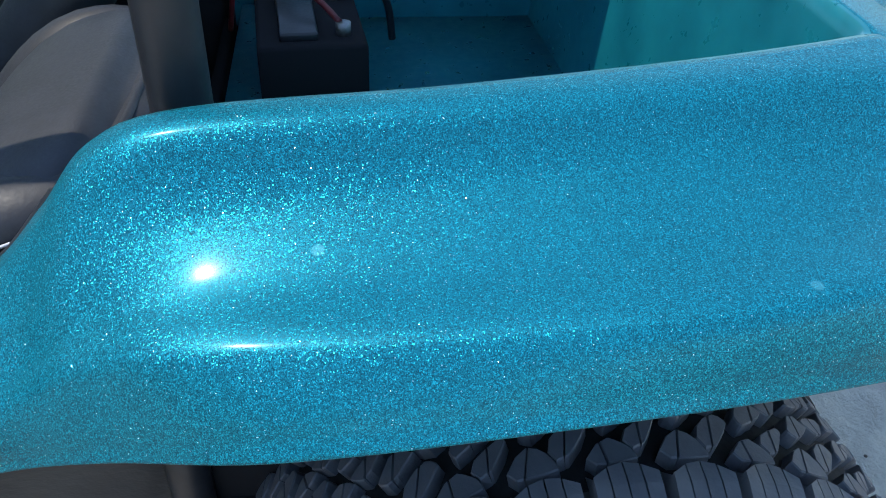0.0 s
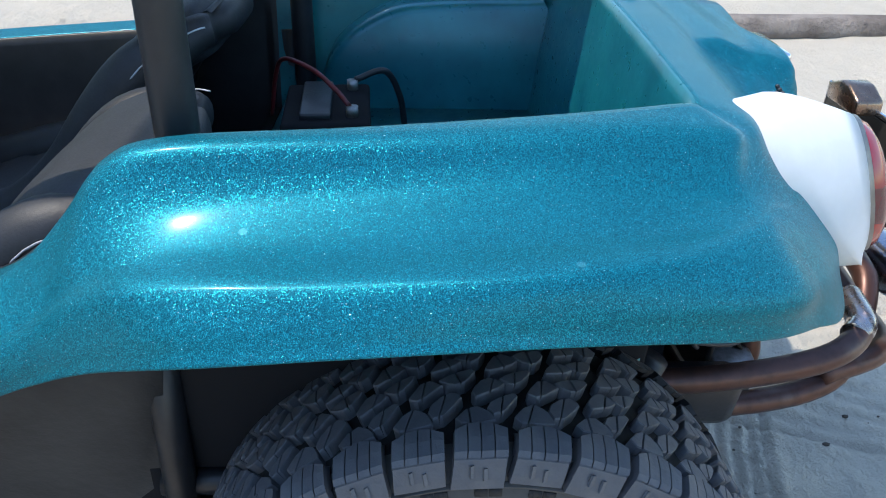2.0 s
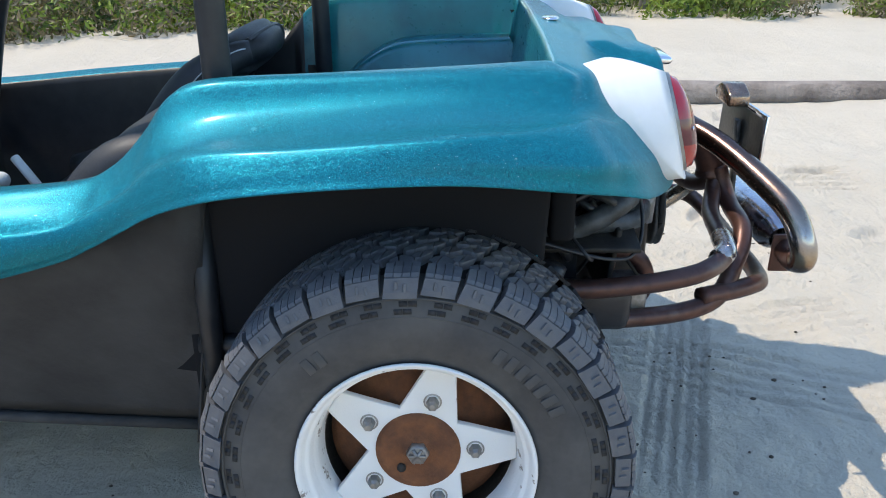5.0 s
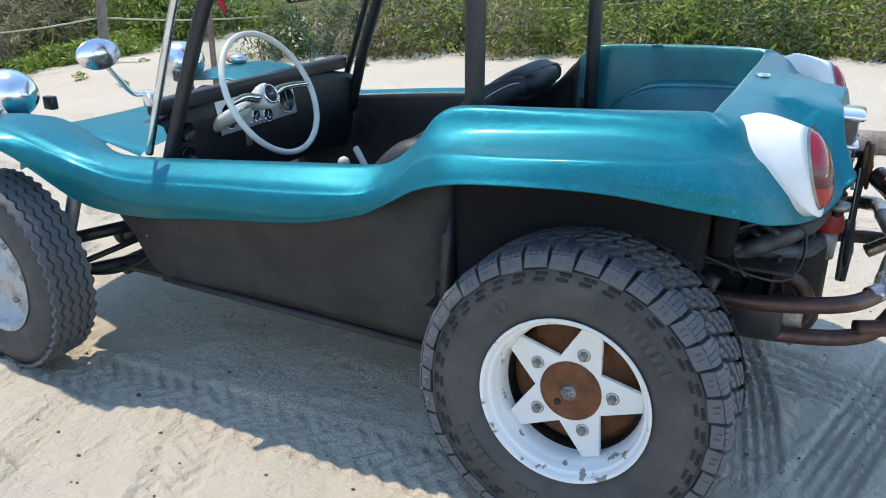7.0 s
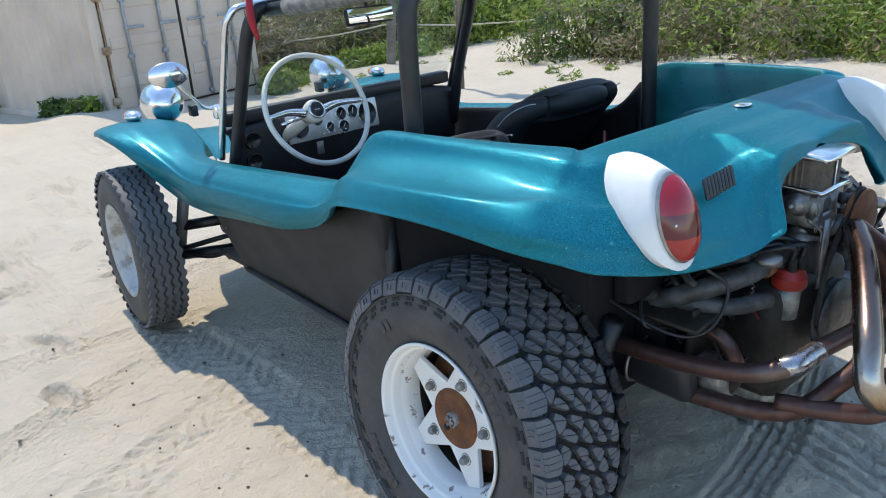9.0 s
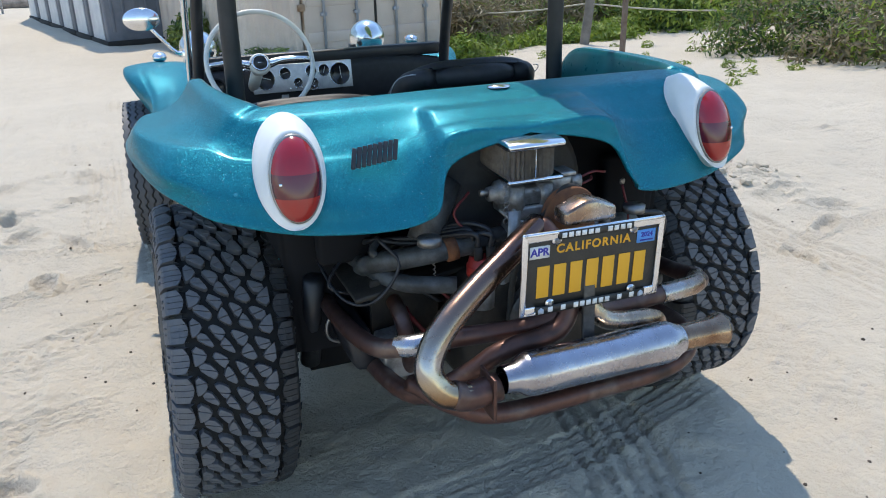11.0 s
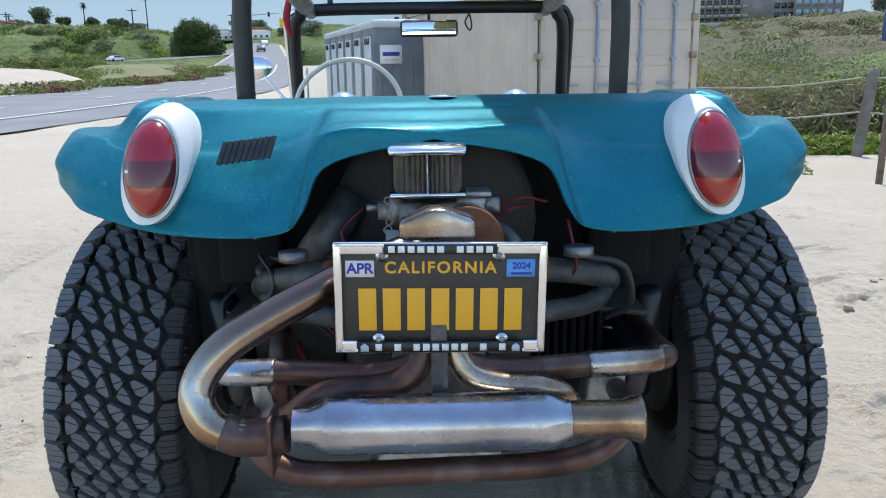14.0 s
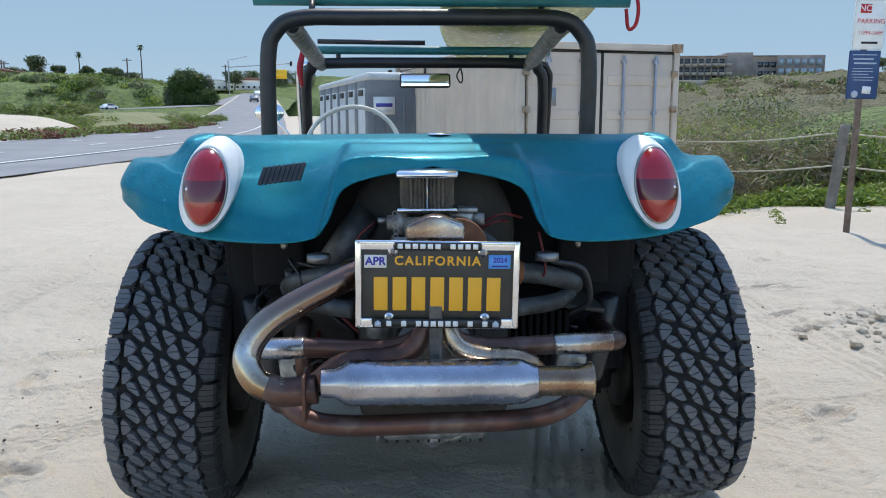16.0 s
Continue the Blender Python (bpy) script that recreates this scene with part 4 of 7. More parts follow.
def shoulder_mesh(reach, inset, mat=TREAD):
    """Shoulder lug: a pointed inner end, four fingers parted by fine cuts, and a foot that wraps on to the sidewall."""
    bm = bmesh.new()
    h = PITCH - 0.0115
    top = [(-0.013, 0.0088), (0.006, 0.0064), (0.024, 0.0014), (0.0285, -0.0035)]
    cuts = ((-0.5, -0.265), (-0.24, -0.012), (0.012, 0.24), (0.265, 0.5))
    for j, (y0, y1) in enumerate(cuts):
        rows = []
        for y in (y0, y1):
            inner = inset + 0.012 * max(0.0, abs(y) - 0.16) / 0.34
            rows.append([(x + (inner if i == 0 else 0.3 * inner if i == 1 else 0.0), y * h, z) for i, (x, z) in enumerate(top)])
        vs = grid(bm, rows)
        base = [[bm.verts.new((x, y, z - (0.0130 if (j in (0, 3)) else 0.0060))) for x, y, z in r] for r in rows]
        for s in (0, 1):
            for i in range(3):
                bm.faces.new((vs[s][i], vs[s][i + 1], base[s][i + 1], base[s][i]))
        bm.faces.new((vs[0][0], vs[1][0], base[1][0], base[0][0]))
    body = [(inset - 0.003, 0.0035), (0.010, 0.0022), (0.0265, -0.0045), (0.0285, -0.0060), (0.0285 + 0.0065 * reach, -0.006 - 0.021 * reach), (0.0290 + 0.0075 * reach, -0.008 - 0.029 * reach)]
    rows = [[(x - (0.012 if abs(y) > 0.5 else 0.0), y * h * (1.0 if i > 1 else 0.96), z - (0.010 if abs(y) > 0.5 and i < 3 else 0.0)) for i, (x, z) in enumerate(body)] for y in (-0.505, -0.49, -0.2, 0.2, 0.49, 0.505)]
    vs = grid(bm, rows)
    under = [bm.verts.new((v.co.x - 0.014, v.co.y, v.co.z)) for v in (r[-1] for r in vs)]
    for i in range(len(under) - 1):
        bm.faces.new((vs[i][-1], vs[i + 1][-1], under[i + 1], under[i]))
    # short bent groove on the flank
    for y, z in ((-0.008, -0.016), (0.006, -0.020)):
        box(bm, (0.003, 0.004, 0.013), pose(0.0305 + 0.0040 * reach, y, z, 0, -16, 22))
    for v in bm.verts:
        v.co.y += 0.006 * (v.co.z / 0.04)
    return tread_mesh(bm, mat)


SHOULDERS = (shoulder_mesh(1.0, 0.0), shoulder_mesh(0.84, 0.003))
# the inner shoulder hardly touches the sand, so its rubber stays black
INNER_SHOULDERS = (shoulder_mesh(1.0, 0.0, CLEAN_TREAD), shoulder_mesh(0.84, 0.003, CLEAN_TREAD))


def rear_wheel(s, spin=0.0):
    """s = -1: the car's left side. Local x points outward from the car."""
    m = pose(s * 0.664, 0.005, 0.372) @ Matrix.Rotation(radians(s * -3.5 if s > 0 else 3.5), 4, "Y")
    if s < 0:
        m = pose(s * 0.664, 0.005, 0.372) @ Matrix.Rotation(radians(3.5), 4, "Y") @ pose(0, 0, 0, 0, 0, 180)
    else:
        m = pose(s * 0.664, 0.005, 0.372) @ Matrix.Rotation(radians(-3.5), 4, "Y")
    wheel = new("rear_wheel")
    wheel.parent = buggy
    wheel.matrix_basis = m
    tagged(wheel, "wide all-terrain rear wheel with a worn white five-spoke rim")
    bm = bmesh.new()
    w = TW - 0.010
    prof = [(-w + 0.02, 0.20), (-w - 0.002, 0.235), (-w - 0.008, 0.28), (-w - 0.002, 0.325), (-w + 0.012, TR - 0.028), (-w + 0.030, TR - 0.020), (-0.04, TR - 0.0155), (0.04, TR - 0.0155),
            (w - 0.030, TR - 0.020), (w - 0.012, TR - 0.028), (w + 0.002, 0.325), (w + 0.008, 0.28), (w - 0.002 + 0.002, 0.235), (w - 0.02, 0.202)]
    lathe(bm, prof, 72)
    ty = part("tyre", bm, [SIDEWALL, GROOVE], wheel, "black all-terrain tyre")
    # crown between the blocks is blackened, groove shade held in the colour
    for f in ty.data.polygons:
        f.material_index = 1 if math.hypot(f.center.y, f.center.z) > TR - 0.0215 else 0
    for k in range(LUGS // 2):
        for me in BLOCKS:
            ob = new("tread_block", me)
            ob.parent = wheel
            ob.matrix_basis = Matrix.Rotation(4 * math.pi * k / LUGS, 4, "X")
    for side in (-1, 1):
        for k in range(LUGS):
            a = 2 * math.pi * (k + (0.25 if side > 0 else 0.7)) / LUGS
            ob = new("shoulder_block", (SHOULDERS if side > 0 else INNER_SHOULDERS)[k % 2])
            ob.parent = wheel
            ob.matrix_basis = Matrix.Rotation(a, 4, "X") @ pose(side * (TW - 0.036), 0, TR - 0.010) @ Matrix.Diagonal((side, 1, 1, 1))
    # chequered ring of squares, in pairs, coloured dark for the shade of pressed recesses, and raised lettering bars on
    # the outer sidewall
    bm = bmesh.new()
    for k in range(LUGS):
        for j, (turn, rad) in enumerate(((0.0, 0.3190), (0.27, 0.3190), (0.16, 0.3065), (0.43, 0.3065))):
            box(bm, (0.006, 0.0135, 0.0085), Matrix.Rotation(2 * math.pi * (k + turn) / LUGS, 4, "X") @ pose(w + (0.0012 if j < 2 else 0.0030), 0, rad, 0, -6, 0))
    tagged(part("sidewall_chequer", bm, CHEQUER, wheel), kind="stuff")
    for rad in (0.3290, 0.2975):
        bm = bmesh.new()
        lathe(bm, [(w - 0.004, rad - 0.0022), (w + 0.0062, rad - 0.0010), (w + 0.0062, rad + 0.0010), (w - 0.004, rad + 0.0022)], 72)
        part("sidewall_rib", bm, SIDEWALL, wheel)
    for a0, cnt in ((2.05, 7), (2.78, 3), (-1.05, 7), (0.6, 2)):
        for k in range(cnt):
            part("raised_mark", box(bmesh.new(), (0.003, 0.015, 0.028), None, 0.001), SIDEWALL, wheel, m=Matrix.Rotation(a0 + k * 0.085, 4, "X") @ pose(w + 0.0075, 0, 0.268))
    # rim: barrel, lip, five-spoke star
    bm = bmesh.new()
    lathe(bm, [(0.108, 0.198), (0.118, 0.2065), (0.1235, 0.2090), (0.1265, 0.2075), (0.1270, 0.2045), (0.1245, 0.2010), (0.1180, 0.1975), (0.1090, 0.1950), (0.1065, 0.1925), (0.1060, 0.1890), (0.1020, 0.1865), (0.084, 0.1845), (0.080, 0.1825), (0.072, 0.1790), (0.064, 0.1770), (0.058, 0.1765), (0.030, 0.172), (0.0, 0.172), (-0.11, 0.178), (-0.12, 0.205)], 72)
    barrel = part("rim_barrel", bm, [RIM, GREASE], wheel, "white painted steel rim, chipped and rusty at the edge")
    # faces inboard of the spokes take the darker second slot
    for f in barrel.data.polygons:
        f.material_index = 1 if f.center.x < 0.02 else 0
    star = []
    for k in range(5):
        a = 2 * math.pi * k / 5 + spin
        star += [(a - 0.628, 0.090), (a - 0.130, 0.177), (a + 0.130, 0.177)]
    bm = bmesh.new()
    CX = 0.040
    for x, flip in ((0.018 + CX, False), (0.006 + CX, True)):
        vo = [bm.verts.new((x, r * math.cos(a), r * math.sin(a))) for a, r in star]
        if flip:
            back = vo
        else:
            front = vo
    nst = len(star)
    hole_f = [bm.verts.new((0.018 + CX, 0.070 * math.cos(a), 0.070 * math.sin(a))) for a, r in star]
    for i in range(nst):
        j = (i + 1) % nst
        bm.faces.new((front[i], front[j], hole_f[j], hole_f[i]))
        bm.faces.new((front[i], front[j], back[j], back[i]))
    bmesh.ops.recalc_face_normals(bm, faces=bm.faces)
    edge = [e for e in bm.edges if all(abs(v.co.x - 0.018 - CX) < 1e-5 for v in e.verts) and any(abs(math.hypot(v.co.y, v.co.z) - 0.070) > 0.004 for v in e.verts) and len(e.link_faces) == 2 and abs(e.link_faces[0].normal.dot(e.link_faces[1].normal)) < 0.5]
    bmesh.ops.bevel(bm, geom=edge, offset=0.0035, segments=3, affect="EDGES", profile=0.5)
    sharp(part("spoke_star", bm, RIM_STAR, wheel, "white star-shaped five-spoke wheel centre"), 40)
    bm = bmesh.new()
    lathe(bm, [(-0.06, 0.168), (-0.028, 0.166), (-0.02, 0.150), (-0.004, 0.105), (0.004, 0.10), (0.004, 0.0)], 40)
    part("brake_drum", bm, RUST, wheel, "rusty brown brake drum behind the spokes", m=pose(0.022, 0, 0))
    bm = bmesh.new()
    lathe(bm, [(0.010, 0.078), (0.020, 0.076), (0.023, 0.060), (0.018, 0.046), (0.020, 0.030), (0.023, 0.028), (0.024, 0.0)], 40)
    part("hub_cap", bm, RUST, wheel, "rusty drum face in the wheel centre", m=pose(CX, 0, 0))
    bm = bmesh.new()
    lathe(bm, [(0.02, 0.021), (0.034, 0.020), (0.036, 0.016), (0.036, 0.0)], 6)
    for k in range(3):
        box(bm, (0.004, 0.030, 0.006), Matrix.Rotation(k * 1.05, 4, "X") @ pose(0.039, 0, 0))
    part("axle_nut", bm, STEEL, wheel, m=pose(CX, 0, 0))
    part("bleed_hole", tube(bmesh.new(), [(0.018, -0.03, -0.035), (0.0245, -0.03, -0.035)], 0.008, 1), GASKET, wheel, m=pose(CX, 0, 0))
    for k in range(5):
        a = 2 * math.pi * k / 5 + spin
        bm = bmesh.new()
        mm = Matrix.Translation((CX, 0.1025 * math.cos(a), 0.1025 * math.sin(a)))
        lathe(bm, [(0.012, 0.0165), (0.018, 0.0165), (0.019, 0.0135)], 16, mm)
        lathe(bm, [(0.018, 0.0115), (0.033, 0.0105), (0.038, 0.006), (0.039, 0.0)], 6, mm)
        sharp(part("wheel_bolt", bm, STEEL, wheel), 30)
    bm = bmesh.new()
    tube(bm, [(0.03, 0.165, 0.09), (0.06, 0.172, 0.094)], 0.004, 1, 8)
    part("valve", bm, GASKET, wheel)
    return wheel


rear_wheel(-1, spin=radians(3))
rear_wheel(1, spin=radians(40))


def front_wheel(s):
    base = pose(s * 0.745, 1.995, 0.338) @ (pose(0, 0, 0, 0, 0, 175.5) if s < 0 else pose(0, 0, 0, 0, 0, -4.5))
    wheel = new("front_wheel")
    wheel.parent = buggy
    wheel.matrix_basis = base
    tagged(wheel, "narrow ribbed front wheel with a pale steel rim")
    R, w = 0.339, 0.082
    bm = bmesh.new()
    lathe(bm, [(-w + 0.012, 0.19), (-w, 0.24), (-w + 0.002, 0.29), (-w + 0.02, R - 0.012), (-0.03, R - 0.006), (0.03, R - 0.006), (w - 0.02, R - 0.012), (w - 0.002, 0.29), (w, 0.24), (w - 0.012, 0.19)], 72)
    part("tyre", bm, SIDEWALL, wheel, "narrow black road tyre with zigzag ribs")
    for r in range(5):
        x0 = (r - 2) * 0.0315
        bm, rows = bmesh.new(), []
        n = 180
        top = R + 0.002 - 0.10 * abs(x0) ** 1.15
        for k in range(n):
            a = 2 * math.pi * k / n
            z = 0.0045 * (1 if (k // 2) % 2 else -1)
            row = []
            for dx, rr in ((-0.0125, top - 0.012), (-0.0115, top), (0.0115, top), (0.0125, top - 0.012)):
                row.append(Vector((x0 + dx + z, rr * math.cos(a), rr * math.sin(a))))
            rows.append(row)
        rows.append(rows[0])
        grid(bm, rows)
        part("tread_rib", bm, TREAD, wheel, smooth=False)
    bm = bmesh.new()
    lathe(bm, [(0.066, 0.19), (0.078, 0.20), (0.074, 0.19), (0.060, 0.178), (0.02, 0.17), (0.012, 0.12), (0.03, 0.085), (0.032, 0.04), (0.05, 0.035), (0.055, 0.0)], 48)
    part("rim", bm, RIM_GREY, wheel, "pale grey painted steel rim")
    for k in range(5):
        a = 2 * math.pi * k / 5
        bm = bmesh.new()
        lathe(bm, [(0.02, 0.012), (0.034, 0.011), (0.036, 0.0)], 6, Matrix.Translation((0, 0.1025 * math.cos(a), 0.1025 * math.sin(a))))
        part("wheel_bolt", bm, STEEL, wheel)
    return wheel


front_wheel(-1)
front_wheel(1)
# front suspension
for s in (-1, 1):
    part("trailing_arm", rod((s * 0.42, 1.72, 0.44), (s * 0.66, 1.95, 0.40), 0.022), BLACK, buggy)
    part("trailing_arm", rod((s * 0.42, 1.74, 0.30), (s * 0.66, 1.97, 0.27), 0.022), BLACK, buggy)
    part("shock_absorber", rod((s * 0.58, 1.80, 0.62), (s * 0.60, 1.93, 0.30), 0.024), GALV, buggy, "grey shock absorber")
    part("brake_hose", tube(bmesh.new(), [(s * 0.47, 1.60, 0.36), (s * 0.54, 1.72, 0.30), (s * 0.60, 1.82, 0.30), (s * 0.66, 1.93, 0.33)], 0.006, 6, 8), BLACK, buggy)
part("front_axle_beam", rod((-0.46, 1.78, 0.40), (0.46, 1.78, 0.40), 0.034), BLACK, buggy)
part("front_axle_beam", rod((-0.46, 1.78, 0.28), (0.46, 1.78, 0.28), 0.034), BLACK, buggy)
part("tie_rod", rod((-0.62, 1.84, 0.33), (0.62, 1.84, 0.33), 0.011), BLACK, buggy)

# ---------------------------------------------------------------- tail lights


def tail_light(s):
    lamp = new("tail_light")
    lamp.parent = buggy
    tagged(lamp, "oval red tail light in a white teardrop housing")
    c0, u0, v0 = Vector((-0.507, -0.384, 0.927)), Vector((0.012, 0.079, 0.102)), Vector((-0.066, 0.022, 0.0))
    c1, u1, v1 = Vector((-0.504, -0.437, 0.921)), Vector((0.004, 0.024, 0.086)), Vector((-0.052, 0.006, 0.0))

    def ring(c, u, v, n=40, egg=0.0):
        out = []
        for k in range(n):
            a = 2 * math.pi * k / n
            p = c + u * math.sin(a) + v * (math.cos(a) * (1 + egg * math.sin(a)))
            out.append(Vector((-p.x * s if s > 0 else p.x, p.y, p.z)) if s > 0 else p)
        return out
    bm = bmesh.new()
    rows = [ring(c0 + Vector((0.010, 0.045, -0.014)), u0 * 0.98, v0 * 1.0)]
    for j in range(7):
        f = j / 6
        swell = 1 + 0.06 * math.sin(math.pi * f ** 0.8)
        rows.append(ring(c0.lerp(c1, f), u0.lerp(u1, f) * swell, v0.lerp(v1, f) * (swell + 0.05 * (1 - f))))
    grid(bm, rows + [ring(c1 + Vector((0, 0.01, 0)), u1 * 0.94, v1 * 0.92)], True)
    part("housing", bm, WHITE, lamp, "white painted teardrop housing")
    bm = bmesh.new()
    grid(bm, [ring(c1 + Vector((0, 0.004, 0)), u1 * 1.0, v1 * 1.0), ring(c1 + Vector((0, -0.006, 0)), u1 * 0.985, v1 * 0.97), ring(c1 + Vector((0, -0.006, 0)), u1 * 0.93, v1 * 0.9)], True)
    part("trim_ring", bm, STEEL, lamp, "thin dull metal trim ring")
    rows = []
    for t in (0.0, 0.25, 0.5, 0.7, 0.85, 0.95):
        rows.append(ring(c1 + Vector((0, -0.006 - 0.030 * math.sin(t * 1.57), 0.0)), u1 * (0.95 * math.cos(t * 1.5)), v1 * (0.93 * math.cos(t * 1.5))))
    bm = bmesh.new()
    vs = grid(bm, rows, True)
    bm.faces.new(vs[-1])
    part("lens", bm, TAIL_LENS, lamp, "glossy red lens with a darker middle band")
    for dx in (-0.034, 0.034):
        x = (-0.504 + dx) * (1 if s < 0 else -1)
        part("lens_screw", ball((x, -0.4615, 0.918), 0.004, (1, 0.6, 1), 10), CHROME, lamp)
    return lamp


tail_light(-1)
tail_light(1)

# ---------------------------------------------------------------- number plate
PM = pose(0.003, -0.724, 0.757, 92, 0, 0) @ pose(0, 0, 0, 0, 0, -1.0)
plate = new("number_plate")
plate.parent = buggy
plate.matrix_basis = PM
tagged(plate, "black and gold number plate in a chrome frame")
part("plate_sheet", boxed((0.298, 0.150, 0.003), pose(0, 0, 0), 0.001), PLATEBLACK, plate)
bm = bmesh.new()
for (w, h, x, y) in ((0.312, 0.009, 0, 0.0815), (0.312, 0.009, 0, -0.0815), (0.0125, 0.172, -0.1502, 0), (0.0125, 0.172, 0.1502, 0), (0.066, 0.017, -0.115, 0.076), (0.066, 0.017, 0.115, 0.076), (0.024, 0.019, -0.135, -0.075), (0.024, 0.019, 0.135, -0.075)):
    box(bm, (w, h, 0.008), pose(x, y, 0.004), 0.003)
for x, y, t in ((-0.085, 0.066, 0), (0.085, 0.066, 0), (-0.092, -0.064, 0), (0.092, -0.064, 0)):
    tube(bm, [(x, y, 0.001), (x, y, 0.0075)], 0.0095, 1, 18)
part("plate_frame", bm, CHROME, plate, "chrome plate frame")
part("frame_band", boxed((0.164, 0.0150, 0.002), pose(0, 0.0762, 0.0085)), PLATEBLACK, plate)
part("frame_band", boxed((0.246, 0.0165, 0.002), pose(0, -0.0752, 0.0085)), PLATEBLACK, plate)
for k in range(11):
    if k != 6:
        part("frame_mark", boxed((0.0100, 0.0098, 0.001), pose(-0.071 + k * 0.0142, 0.0762, 0.0099)), WHITE, plate)
for k in range(14):
    if k not in (1, 3, 10, 12):
        part("frame_mark", boxed((0.0100, 0.0108, 0.001), pose(-0.092 + k * 0.0142, -0.0752, 0.0099)), WHITE, plate)
for x in (-0.113, 0.113):
    part("frame_crest", prism([(-0.006, 0.006), (0.006, 0.006), (0.006, -0.002), (0.0, -0.007), (-0.006, -0.002)], 0.001, pose(x, -0.0752, 0.0105, 90, 0, 0)), SIGNGREY, plate)
for k in range(7):
    part("plate_mark", boxed((0.0265, 0.066, 0.002), pose(-0.108 + k * 0.036, -0.018, 0.0022), 0.0008), PLATEGOLD, plate)
letters("plate_state", "CALIFORNIA", 0.0245, PLATEGOLD, plate, pose(0, 0.046, 0.0018), 0.0008, "CENTER", 0.0006, 1.22)
part("month_sticker", boxed((0.042, 0.025, 0.001), pose(-0.118, 0.045, 0.0024)), WHITE, plate, "white month sticker")
letters("month_text", "APR", 0.0215, INKBLUE, plate, pose(-0.118, 0.045, 0.0032), 0.0003, "CENTER", 0.0007)
part("year_sticker", boxed((0.042, 0.027, 0.001), pose(0.118, 0.046, 0.0024)), STICKERBLUE, plate, "blue year sticker")
letters("year_text", "2024", 0.0135, INKBLUE, plate, pose(0.119, 0.049, 0.0032), 0.0003, "CENTER", 0.0005)
part("sticker_mark", boxed((0.03, 0.003, 0.0004), pose(0.119, 0.0375, 0.0032)), INKBLUE, plate)
for x, y in ((-0.085, 0.066), (0.085, 0.066), (-0.092, -0.064), (0.092, -0.064)):
    part("plate_bolt", ball((x, y, 0.008), 0.0052, (1, 1, 0.6), 12), STEEL, plate)
bm = prism([(-0.056, 0.0), (0.056, 0.0), (0.056, 0.028), (0.012, 0.046), (-0.012, 0.046), (-0.056, 0.028)], 0.05, pose(0, -0.72, 0.842), 0.006)
part("plate_lamp", bm, PIPE_BRIGHT, buggy, "tarnished chrome plate lamp hood")
part("plate_bracket", boxed((0.026, 0.010, 0.22), pose(0.0, -0.722, 0.690, -3, 0, 0), 0.002), DARKSTEEL, buggy)

